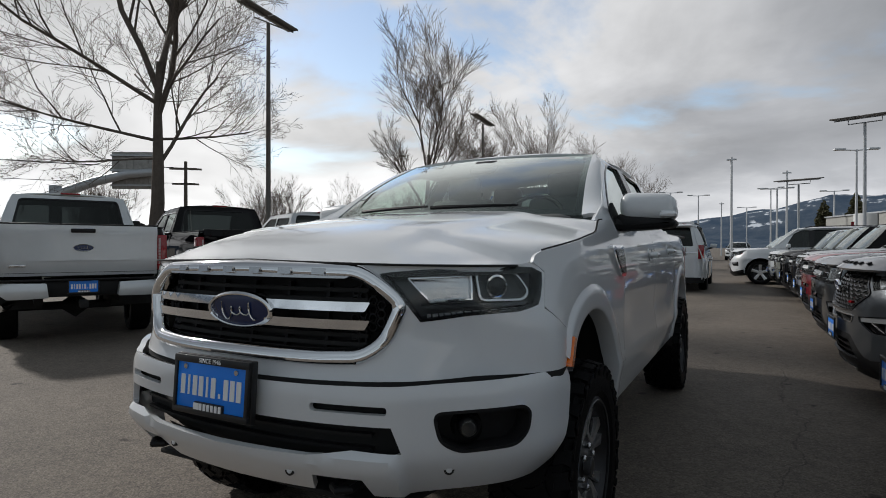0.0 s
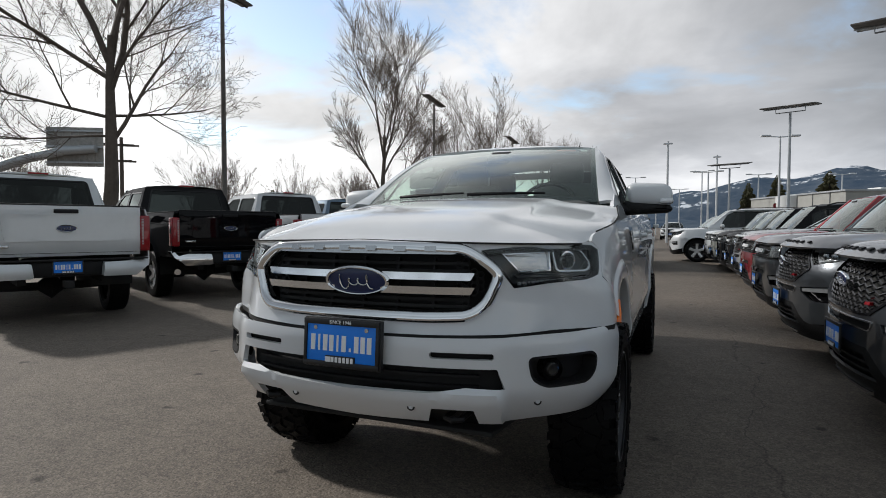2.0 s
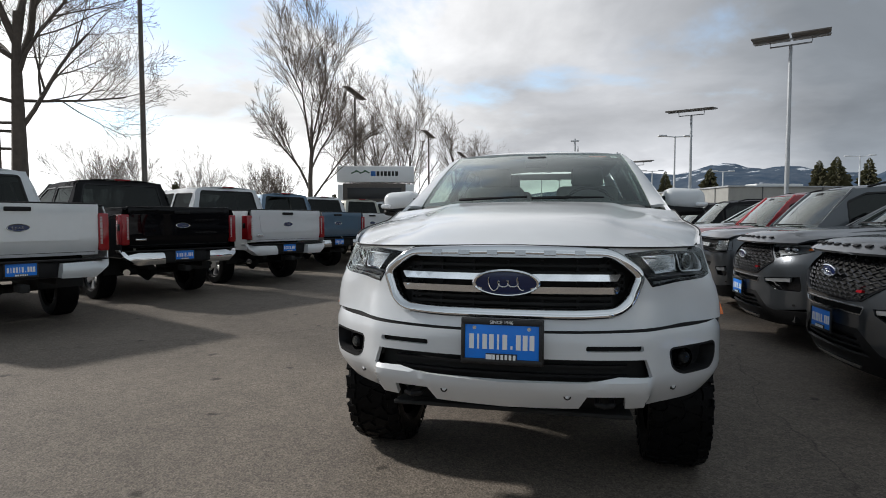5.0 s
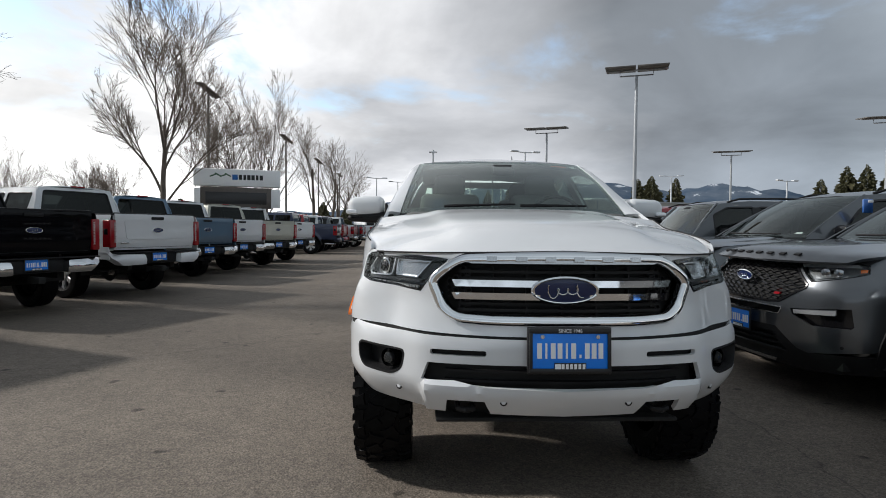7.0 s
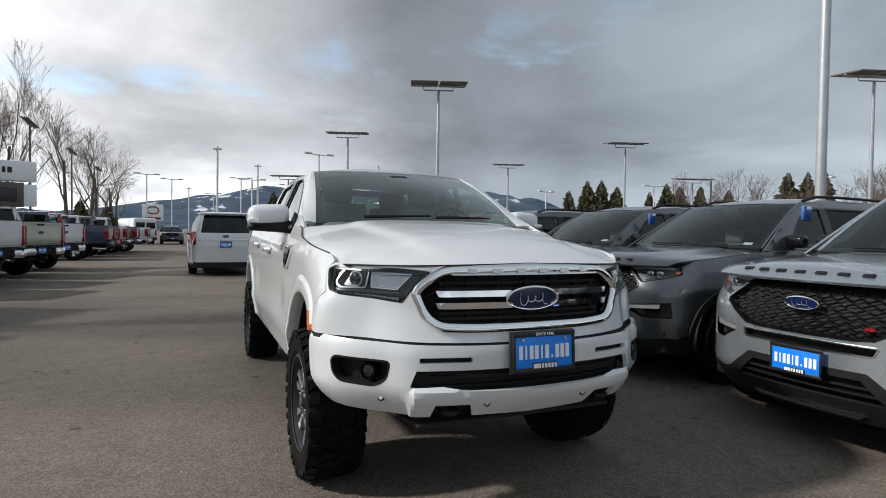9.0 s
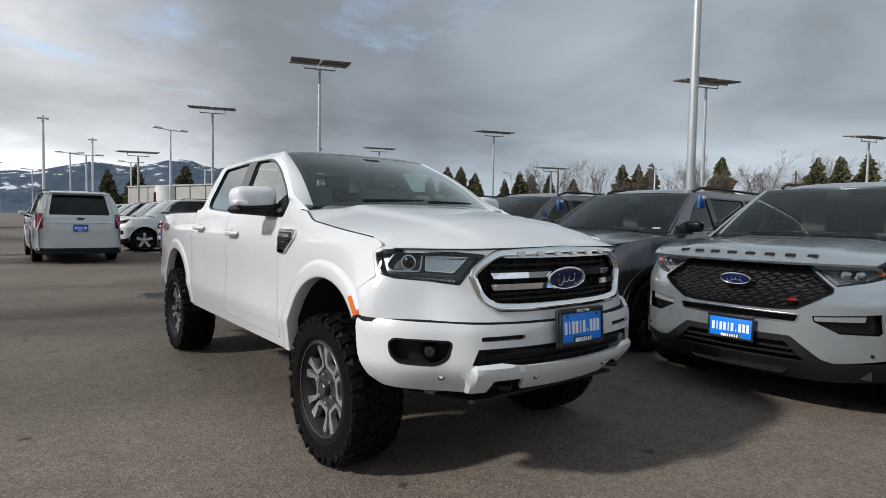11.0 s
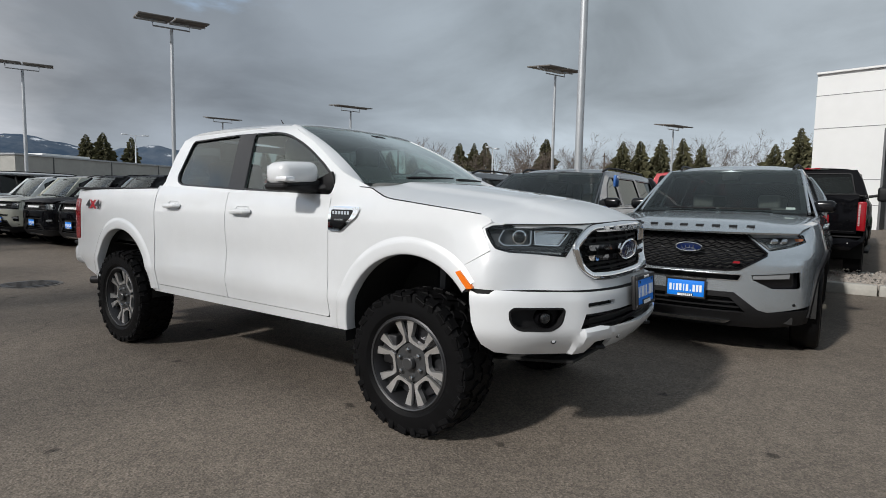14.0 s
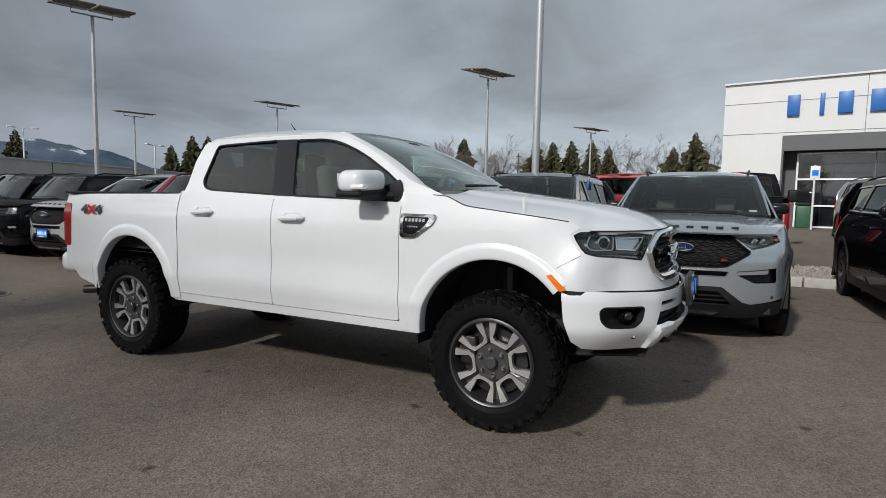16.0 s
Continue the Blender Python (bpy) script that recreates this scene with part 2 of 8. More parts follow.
def dense(poly, step):
    out = []
    for (x0, y0), (x1, y1) in zip(poly, poly[1:] + poly[:1]):
        n = max(1, int(math.hypot(x1 - x0, y1 - y0) / step))
        out += [(x0 + (x1 - x0) * i / n, y0 + (y1 - y0) * i / n) for i in range(n)]
    return out


def rounded(poly, r, n=4):
    """The polygon with its corners rounded to about r."""
    out = []
    k = len(poly)
    for i in range(k):
        a, b, c = (Vector(poly[(i + j) % k]) for j in (-1, 0, 1))
        d = min(r, 0.45 * (a - b).length, 0.45 * (c - b).length)
        p, q = b + (a - b).normalized() * d, b + (c - b).normalized() * d
        for j in range(n + 1):
            t = j / n
            v = p * (1 - t) ** 2 + b * 2 * t * (1 - t) + q * t * t
            out.append((v.x, v.y))
    return out


def grown(poly, d):
    """The polygon moved outwards by d (inwards if negative)."""
    area = sum(x0 * y1 - x1 * y0 for (x0, y0), (x1, y1) in zip(poly, poly[1:] + poly[:1]))
    s = 1 if area > 0 else -1
    out = []
    k = len(poly)
    for i in range(k):
        a, b, c = (Vector(poly[(i + j) % k]) for j in (-1, 0, 1))
        e, f = (b - a).normalized(), (c - b).normalized()
        n = Vector((e.y + f.y, -e.x - f.x)) * s
        n = n.normalized() if n.length > 1e-6 else Vector((0, 0))
        out.append((b.x + n.x * d, b.y + n.y * d))
    return out


def panel(fn, outline, holes=(), step=0.06, flip=False):
    """A sheet over a flat outline with holes, bent into space by fn(u, v)."""
    loops = [dense(list(outline), step)] + [dense(list(h), step * 0.7) for h in holes]
    pts, edges = [], []
    for lp in loops:
        b = len(pts)
        pts += lp
        edges += [(b + i, b + (i + 1) % len(lp)) for i in range(len(lp))]
    us, vs = [p[0] for p in loops[0]], [p[1] for p in loops[0]]
    border = np.array(pts)
    for u in np.arange(min(us) + step / 2, max(us), step):
        for v in np.arange(min(vs) + step / 2, max(vs), step):
            if inside((u, v), loops[0]) and not any(inside((u, v), h) for h in loops[1:]):
                if ((border - (u, v)) ** 2).sum(1).min() > (0.4 * step) ** 2:
                    pts.append((u, v))
    vo, _, fo, *_ = delaunay_2d_cdt([Vector(p) for p in pts], edges, [], 0, 1e-5)
    bm = bmesh.new()
    vv = [bm.verts.new(fn(p.x, p.y)) for p in vo]
    for f in fo:
        c = (sum(vo[i].x for i in f) / len(f), sum(vo[i].y for i in f) / len(f))
        if inside(c, loops[0]) and not any(inside(c, h) for h in loops[1:]):
            try:
                bm.faces.new([vv[i] for i in (reversed(f) if flip else f)])
            except ValueError:
                pass
    loose = [v for v in bm.verts if not v.link_faces]
    bmesh.ops.delete(bm, geom=loose, context="VERTS")
    return bm


def box(size, at=(0, 0, 0), bevel=0.0, bm=None, m=None, seg=2):
    bm2 = bmesh.new()
    bmesh.ops.create_cube(bm2, size=1.0)
    bmesh.ops.scale(bm2, vec=size, verts=bm2.verts)
    if bevel:
        bmesh.ops.bevel(bm2, geom=bm2.edges[:], offset=bevel, segments=seg, affect="EDGES", profile=0.5)
    if m is not None:
        bmesh.ops.transform(bm2, matrix=m, verts=bm2.verts)
    bmesh.ops.translate(bm2, vec=at, verts=bm2.verts)
    return merged(bm, bm2)


def merged(bm, bm2):
    if bm is None:
        return bm2
    me = bpy.data.meshes.new("tmp")
    bm2.to_mesh(me)
    bm2.free()
    bm.from_mesh(me)
    bpy.data.meshes.remove(me)
    return bm


def tube(points, radii, sides=8, bm=None, cap=True, flat=1.0):
    """A tube through the points; radii one number or one a point."""
    bm = bm or bmesh.new()
    pts = [Vector(p) for p in points]
    rs = radii if hasattr(radii, "__len__") else [radii] * len(pts)
    rings = []
    for i, p in enumerate(pts):
        d = (pts[min(i + 1, len(pts) - 1)] - pts[max(i - 1, 0)]).normalized()
        a = d.orthogonal().normalized() if abs(d.z) < 0.9 else Vector((1, 0, 0))
        a = (Vector((0, 0, 1)).cross(d)).normalized() if abs(d.z) < 0.99 else Vector((1, 0, 0))
        b = d.cross(a)
        rings.append([bm.verts.new(p + rs[i] * (a * math.cos(2 * math.pi * k / sides) + b * flat * math.sin(2 * math.pi * k / sides))) for k in range(sides)])
    for r0, r1 in zip(rings, rings[1:]):
        for k in range(sides):
            bm.faces.new((r0[k], r0[(k + 1) % sides], r1[(k + 1) % sides], r1[k]))
    if cap:
        bm.faces.new(rings[0][::-1])
        bm.faces.new(rings[-1])
    return bm


def band(fn, poly, w, d0, d1, closed=True):
    """A raised frame round a flat outline: fn(u, v, out) gives the place out metres off the surface; w wide, from d0 to d1 high, rounded."""
    bm = bmesh.new()
    n = len(poly)
    rows = []
    half = [(0.5, 0.0)] + [(0.5 * math.cos(a), 0.45 + 0.55 * math.sin(a)) for a in (0.0, 0.5, 1.0, 1.57)]
    steps = half + [(-o, h) for o, h in reversed(half[:-1])] if w > 0.03 else [(0.5, 0.0), (0.5, 0.6), (0.28, 1.0), (-0.28, 1.0), (-0.5, 0.6), (-0.5, 0.0)]
    for o, h in steps:
        rows.append([bm.verts.new(fn(u, v, d0 + (d1 - d0) * h)) for u, v in grown(poly, o * w)])
    for a, b in zip(rows, rows[1:]):
        for k in range(n if closed else n - 1):
            bm.faces.new((a[k], a[(k + 1) % n], b[(k + 1) % n], b[k]))
    bmesh.ops.recalc_face_normals(bm, faces=bm.faces)
    return bm


def slab(fn, poly, d0, d1, step=0.05):
    """A plate over a flat outline, from d0 to d1 off the surface fn(u, v, out), with its rim."""
    poly = dense(list(poly), step)
    bm = panel(lambda u, v: fn(u, v, d1), poly, step=step)
    lo = [bm.verts.new(fn(u, v, d0)) for u, v in poly]
    hi = [bm.verts.new(fn(u, v, d1)) for u, v in poly]
    for k in range(len(poly)):
        j = (k + 1) % len(poly)
        bm.faces.new((lo[k], lo[j], hi[j], hi[k]))
    bmesh.ops.recalc_face_normals(bm, faces=bm.faces)
    return bm


def curve_fn(pts):
    """Smooth interpolation through (t, value) points."""
    ts, vs = [p[0] for p in pts], [p[1] for p in pts]

    def f(t):
        if t <= ts[0]:
            return vs[0]
        if t >= ts[-1]:
            return vs[-1]
        i = next(k for k in range(len(ts) - 1) if ts[k] <= t <= ts[k + 1])
        h = ts[i + 1] - ts[i]
        s = (t - ts[i]) / h

        def slope(k):
            if k == 0:
                return (vs[1] - vs[0]) / (ts[1] - ts[0])
            if k == len(ts) - 1:
                return (vs[-1] - vs[-2]) / (ts[-1] - ts[-2])
            return (vs[k + 1] - vs[k - 1]) / (ts[k + 1] - ts[k - 1])
        m0, m1 = slope(i) * h, slope(i + 1) * h
        return (2 * s ** 3 - 3 * s * s + 1) * vs[i] + (s ** 3 - 2 * s * s + s) * m0 + (-2 * s ** 3 + 3 * s * s) * vs[i + 1] + (s ** 3 - s * s) * m1
    return f


def plan_curve(pts):
    """A plan line through points from the middle to one side; returns f(s) -> (x, y), s_of_x and its length. Mirrored for s < 0."""
    dist = [0.0]
    for a, b in zip(pts, pts[1:]):
        dist.append(dist[-1] + math.dist(a, b))
    fx, fy = curve_fn(list(zip(dist, [p[0] for p in pts]))), curve_fn(list(zip(dist, [p[1] for p in pts])))
    table = [(fx(i * dist[-1] / 200), i * dist[-1] / 200) for i in range(201)]

    def f(s):
        a = abs(s)
        over = max(0, a - dist[-1])
        x, y = fx(a), fy(a) + over
        return (math.copysign(x, s), y)

    def s_of_x(x):
        return math.copysign(min(table, key=lambda t: abs(t[0] - abs(x)))[1], x)
    return f, s_of_x, dist[-1]


BLOCKS = {}


def tread_blocks(tyre, radius, h, knobs):
    """Mud tread: staggered blocks over the crown and shoulder lugs on the side walls, alike blocks sharing a mesh."""
    pitch = 2 * math.pi * radius / knobs

    def block(key, size, bevel):
        if key not in BLOCKS:
            bm = box(size, bevel=bevel, seg=1)
            me = bpy.data.meshes.new("tread_block")
            bm.to_mesh(me)
            bm.free()
            me.materials.append(RUBBER)
            BLOCKS[key] = me
        return BLOCKS[key]
    def lobe(key, w, l, t, notch):
        """A tread lug with a notched, zigzag outline, tapering upwards."""
        if key not in BLOCKS:
            out = [(-0.5, -0.5), (0.10, -0.5 + notch), (0.5, -0.36), (0.44, 0.12), (0.5, 0.5), (-0.08, 0.5 - notch), (-0.5, 0.40), (-0.40, 0.0)]
            bm = bmesh.new()
            lo = [bm.verts.new((x * w * 1.08, y * l * 1.08, -t / 2)) for x, y in out]
            hi = [bm.verts.new((x * w, y * l, t / 2)) for x, y in out]
            for i in range(8):
                bm.faces.new((lo[i], lo[(i + 1) % 8], hi[(i + 1) % 8], hi[i]))
            bm.faces.new(hi)
            me = bpy.data.meshes.new("tread_block")
            bm.to_mesh(me)
            bm.free()
            me.materials.append(RUBBER)
            BLOCKS[key] = me
        return BLOCKS[key]
    rnd = random.Random(knobs)
    for k in range(knobs):
        for j, (x, wx, ln, lift) in enumerate(((-0.79, 0.40, 0.76, 0), (-0.27, 0.50, 0.70, 0.5), (0.27, 0.50, 0.70, 0), (0.79, 0.40, 0.76, 0.5))):
            out = abs(x) > 0.5
            a = 2 * math.pi * (k + lift + (0.10 if k % 2 else 0)) / knobs
            odd = k % 2
            ob = new("tread_block", lobe(("crown", j, odd), wx * h * (1.06 if odd else 0.94), pitch * ln, 0.016, 0.20 if odd else 0.10))
            ob.parent = tyre
            ob.matrix_basis = Matrix.Rotation(a, 4, "X") @ Matrix.Translation((x * h, 0, radius * (0.976 if out else 0.990))) @ Matrix.Rotation((0.10 if out else 0.45) * (1 if (k + j) % 2 else -1) + rnd.uniform(-0.06, 0.06), 4, "Z") @ Matrix.Rotation(0.24 * (1 if x > 0.5 else -1 if x < -0.5 else 0), 4, "Y")
        for sx in (-1, 1):
            a = 2 * math.pi * (k + 0.25) / knobs
            odd = k % 2
            ob = new("side_lug", block(("lug", odd), (0.009, pitch * (0.78 if odd else 0.42), radius * (0.075 if odd else 0.11)), 0.003))
            ob.parent = tyre
            ob.matrix_basis = Matrix.Rotation(a, 4, "X") @ Matrix.Translation((sx * h * 0.975, 0, radius * 0.915)) @ Matrix.Rotation(0.16 * sx, 4, "Y") @ Matrix.Rotation(0.25 if odd else -0.2, 4, "X")


def machined_spokes(rimob, R, face, o, turned):
    """Six grey spoke bodies, and round each of the six windows between them a bright machined U."""
    inner = [(0.97, 13.4), (0.86, 14.0), (0.72, 15.5), (0.58, 19.0), (0.505, 13.0), (0.485, 0.0)]
    outer = [(0.975, 24.4), (0.86, 24.6), (0.72, 25.2), (0.58, 26.0), (0.46, 25.0), (0.415, 0.0)]
    inner = inner + [(r, -a) for r, a in inner[-2::-1]]
    outer = outer + [(r, -a) for r, a in outer[-2::-1]]

    def at(r, deg, x):
        a = radians(deg)
        return (o * x, -R * r * math.sin(a), R * r * math.cos(a))
    for k in range(6):
        turn = Matrix.Rotation(2 * math.pi * k / 6 + turned, 4, "X")
        bm = bmesh.new()
        rings = []
        for (ri, ai), (ro, ao) in zip(inner, outer):
            xi, xo = face - 0.020 * (1 - ri) - 0.002, face - 0.020 * (1 - ro)
            rings.append([bm.verts.new(at(ri, ai, xi - 0.032)), bm.verts.new(at(ri, ai, xi)), bm.verts.new(at(ro, ao, xo)), bm.verts.new(at(ro, ao, xo - 0.020))])
        for a, b in zip(rings, rings[1:]):
            for q in range(4):
                bm.faces.new((a[q], a[(q + 1) % 4], b[(q + 1) % 4], b[q]))
        bm.faces.new(rings[0])
        bm.faces.new(rings[-1][::-1])
        bmesh.ops.recalc_face_normals(bm, faces=bm.faces)
        bmesh.ops.transform(bm, matrix=turn @ Matrix.Rotation(math.pi / 6, 4, "X"), verts=bm.verts)
        part("machined_face", bm, ALLOY, rimob, smooth=False)
        bm = bmesh.new()
        rings = []
        for r, a in ((0.36, 24), (0.58, 10.5), (0.74, 13.5), (0.97, 15.5)):
            x = face - 0.020 * (1 - r) - 0.024
            rings.append([bm.verts.new(at(r, a, x - 0.05)), bm.verts.new(at(r, a, x)), bm.verts.new(at(r * 0.985, 0, x - 0.012)), bm.verts.new(at(r, -a, x)), bm.verts.new(at(r, -a, x - 0.05))])
        for a, b in zip(rings, rings[1:]):
            for q in range(5):
                bm.faces.new((a[q], a[(q + 1) % 5], b[(q + 1) % 5], b[q]))
        bm.faces.new(rings[0])
        bm.faces.new(rings[-1][::-1])
        bmesh.ops.recalc_face_normals(bm, faces=bm.faces)
        bmesh.ops.transform(bm, matrix=turn, verts=bm.verts)
        part("spoke", bm, POCKET, rimob, smooth=False)


def wheel(name, parent, at, radius, width, rim, outward, knobs=0, spokes=6, rim_mat=None, spoke_mat=None, style="split", turned=0.13):
    """A wheel: tyre (with tread blocks), rim barrel, spokes, hub, nuts, brake disc. Turns about x; outward is +1 or -1."""
    w = new(name)
    w.parent = parent
    w.location = at
    o = outward
    h = width / 2
    # tyre
    prof = [(-h * 0.80, rim - 0.005), (-h * 0.98, rim + 0.03), (-h, radius * 0.80), (-h * 0.95, radius * 0.93), (-h * 0.80, radius * 0.985),
            (0, radius * (0.985 if knobs else 1.0)), (h * 0.80, radius * 0.985), (h * 0.95, radius * 0.93), (h, radius * 0.80), (h * 0.98, rim + 0.03), (h * 0.80, rim - 0.005)]
    n = 48
    bm = bmesh.new()
    rows = []
    for k in range(n):
        a = 2 * math.pi * k / n
        rows.append([bm.verts.new((x, r * math.cos(a), r * math.sin(a))) for x, r in prof])
    for k in range(n):
        r0, r1 = rows[k], rows[(k + 1) % n]
        for i in range(len(prof) - 1):
            bm.faces.new((r0[i], r0[i + 1], r1[i + 1], r1[i]))
    bmesh.ops.recalc_face_normals(bm, faces=bm.faces)
    tyre = part("tyre", bm, RUBBER, w, angle=0.5)
    if knobs:
        tread_blocks(tyre, radius, h, knobs)
    # rim: barrel and lip
    bm = bmesh.new()
    prof = [(h * 0.86, rim + 0.012), (h * 0.90, rim), (h * 0.86, rim - 0.012), (h * 0.70, rim - 0.022), (0.0, rim - 0.05), (-h * 0.7, rim - 0.05)]
    rows = []
    for k in range(n):
        a = 2 * math.pi * k / n
        rows.append([bm.verts.new((o * x, r * math.cos(a), r * math.sin(a))) for x, r in prof])
    for k in range(n):
        r0, r1 = rows[k], rows[(k + 1) % n]
        for i in range(len(prof) - 1):
            bm.faces.new((r0[i], r0[i + 1], r1[i + 1], r1[i]))
    bmesh.ops.recalc_face_normals(bm, faces=bm.faces)
    rimob = part("rim", bm, rim_mat or DARKALLOY, w)
    # spokes: each a pair of tapering arms
    face = h * 0.74
    if knobs:
        lip = [(0.0, -0.006), (0.003, 0.0), (0.0, 0.003), (-0.012, 0.003)]
        bm = bmesh.new()
        ring = [[bm.verts.new((o * (h * 0.90 + x + 0.003), (rim + r - 0.004) * math.cos(2 * math.pi * k / n), (rim + r - 0.004) * math.sin(2 * math.pi * k / n))) for x, r in lip] for k in range(n)]
        for k in range(n):
            for q in range(4):
                bm.faces.new((ring[k][q], ring[k][(q + 1) % 4], ring[(k + 1) % n][(q + 1) % 4], ring[(k + 1) % n][q]))
        bmesh.ops.recalc_face_normals(bm, faces=bm.faces)
        part("rim_lip", bm, POCKET, rimob)
        machined_spokes(rimob, rim, face, o, turned)
    for k in range(0 if knobs else spokes):
        a = 2 * math.pi * k / spokes
        bm = bmesh.new()
        arms = ((-0.20, 0.46), (0.20, 0.46)) if style == "split" else ((0.0, 0.0),)
        for s0, _ in arms:
            wid = (0.019, 0.030) if style == "split" else (0.040, 0.055)
            r_in, r_out = 0.055, rim - 0.008
            a0, a1 = s0 * 0.75, s0 * 1.12
            if style == "split":
                stations = [(r_in, s0 * 1.5), (r_in + 0.38 * (r_out - r_in), s0 * 0.85), (r_out, s0 * 1.22)]
            else:
                stations = [(r_in, 0), (r_out * 0.6, 0), (r_out, 0)]
            prev = None
            for j, (r, da) in enumerate(stations):
                t = j / 2
                ww = wid[0] + (wid[1] - wid[0]) * t
                cy, cz = r * math.sin(da), r * math.cos(da)
                xf = o * (face - 0.015 + 0.02 * t)
                dp = 0.035
                ring = [bm.verts.new((xf - o * 0.010, cy - ww, cz)), bm.verts.new((xf, cy - ww * 0.72, cz)), bm.verts.new((xf, cy + ww * 0.72, cz)),
                        bm.verts.new((xf - o * 0.010, cy + ww, cz)), bm.verts.new((xf - o * dp, cy + ww * 0.8, cz)), bm.verts.new((xf - o * dp, cy - ww * 0.8, cz))]
                if prev:
                    for q in range(6):
                        bm.faces.new((prev[q], prev[(q + 1) % 6], ring[(q + 1) % 6], ring[q]))
                else:
                    bm.faces.new(ring)
                prev = ring
            bm.faces.new(prev[::-1])
        bmesh.ops.recalc_face_normals(bm, faces=bm.faces)
        bmesh.ops.transform(bm, matrix=Matrix.Rotation(a, 4, "X"), verts=bm.verts)
        part("spoke", bm, spoke_mat or ALLOY, rimob, smooth=False)
    # hub, cap and nuts
    part("hub", tube([(o * (face - 0.06), 0, 0), (o * (face - 0.022), 0, 0), (o * (face - 0.016), 0, 0)], [rim * 0.43, rim * 0.42, rim * 0.40], 24) if knobs else tube([(o * (face - 0.05), 0, 0), (o * (face - 0.004), 0, 0), (o * face, 0, 0)], [0.085, 0.083, 0.078], 24), POCKET if knobs else spoke_mat or ALLOY, rimob)
    if knobs:
        part("centre_cap", tube([(o * (face - 0.01), 0, 0), (o * (face + 0.014), 0, 0), (o * (face + 0.018), 0, 0)], [0.036, 0.035, 0.030], 20), POCKET, rimob)
    for k in range(6 if knobs else 0):
        a = 2 * math.pi * k / 6 + turned
        c = (-rim * 0.30 * math.sin(a), rim * 0.30 * math.cos(a))
        part("wheel_nut", tube([(o * (face - 0.02), *c), (o * (face + 0.002), *c), (o * (face + 0.008), *c)], [0.0125, 0.0125, 0.008], 6), SATIN, rimob, smooth=False)
    part("brake_disc", tube([(o * 0.02, 0, 0), (o * 0.04, 0, 0)], rim * 0.78, 32), DARKALLOY, w)
    if knobs:
        part("brake_caliper", box((0.07, 0.10, 0.17), (o * 0.05, rim * 0.62, 0.05), 0.015), DARKALLOY, w)
    return w


def number_plate(parent, m, w=0.305, h=0.152, single=False, frame_w=0.013):
    """A blue dealer plate in a black frame, at pose m, facing -y; its lettering is plain bars."""
    p = new("dealer_plate")
    p.parent = parent
    p.matrix_basis = m
    tagged(p, "bright blue dealer plate in a black plate frame")
    part("plate_panel", box((w, 0.006, h), (0, 0, 0), 0.002), PLATEBLUE, p)
    for z, hh in ((h / 2 + frame_w * 0.3, frame_w * 1.7), (-h / 2 - frame_w * 0.2, frame_w * 1.4)):
        part("frame_bar", box((w + 2 * frame_w, 0.014, hh), (0, -0.002, z), 0.003), PLATEBLACK, p)
    for x in (-1, 1):
        part("frame_bar", box((frame_w, 0.014, h), (x * (w / 2 + frame_w * 0.4), -0.002, 0), 0.003), PLATEBLACK, p)
    bars = []
    cw = w * 0.9 / 10
    for i in range(10):
        x = -w * 0.45 + cw * (i + 0.5)
        bars.append(((cw * 0.3, 0.002, h * 0.09), (x, -0.004, -h * 0.14)) if i == 6 else ((cw * (0.30 if i in (1, 4) else 0.70), 0.002, h * 0.40), (x, -0.004, 0.0)))
    part("frame_tab", box((w * 0.42, 0.016, h * 0.18), (0, -0.002, -h * 0.40), 0.003), PLATEBLACK, p)
    small = [((w * 0.035, 0.002, h * 0.13), (-w * 0.10 + i * w * 0.055, -0.011, -h * 0.40)) for i in range(6)] + [((w * 0.08, 0.002, h * 0.13), (-w * 0.165, -0.011, -h * 0.40))]
    if single:
        for size, at in bars + small:
            part("white_bar", box(size, at), PLATEWHITE, p, smooth=False)
    else:
        bm = None
        for size, at in bars + small:
            bm = box(size, at, bm=bm)
        tagged(part("lettering", bm, PLATEWHITE, p, smooth=False), kind="stuff")
    return p


def oval_badge(parent, m, w=0.28, h=0.115):
    """A dark blue oval badge with a bright rim and a plain pale bar, facing -y at pose m."""
    b = new("oval_badge")
    b.parent = parent
    b.matrix_basis = m
    n = 32

    def ell(fw, fh, y):
        return [(fw * math.cos(2 * math.pi * k / n), y, fh * math.sin(2 * math.pi * k / n)) for k in range(n)]
    for nm, rings, mt in (("rim", [(1, 0.0), (1, -0.012), (0.96, -0.018), (0.90, -0.016), (0.88, -0.008)], CHROME), ("enamel", [(0.89, -0.009), (0.6, -0.013), (0.01, -0.015)], BADGEBLUE)):
        bm = bmesh.new()
        rows = [[bm.verts.new(p) for p in ell(w / 2 * s - (0 if s > 0.5 else 0), h / 2 * s - (0.004 if s < 1 and s > 0.8 else 0), y)] for s, y in rings]
        for a, c in zip(rows, rows[1:]):
            for k in range(n):
                bm.faces.new((a[k], a[(k + 1) % n], c[(k + 1) % n], c[k]))
        bmesh.ops.recalc_face_normals(bm, faces=bm.faces)
        part(nm, bm, mt, b)
    # a pale pen-stroke wave in place of any name
    pts = []
    for i in range(43):
        t = i / 42
        a = 2 * math.pi * 3.6 * t + 1.3
        rise = 0.24 if t < 0.22 or t > 0.84 else 0.11
        pts.append((w * (-0.25 + 0.50 * t + 0.040 * math.cos(a)), -0.018, h * (0.03 * t - 0.04 + rise * math.sin(a))))
    part("pale_stroke", tube(pts, [h * 0.022] * 43, 4), SATIN, b)
    return b

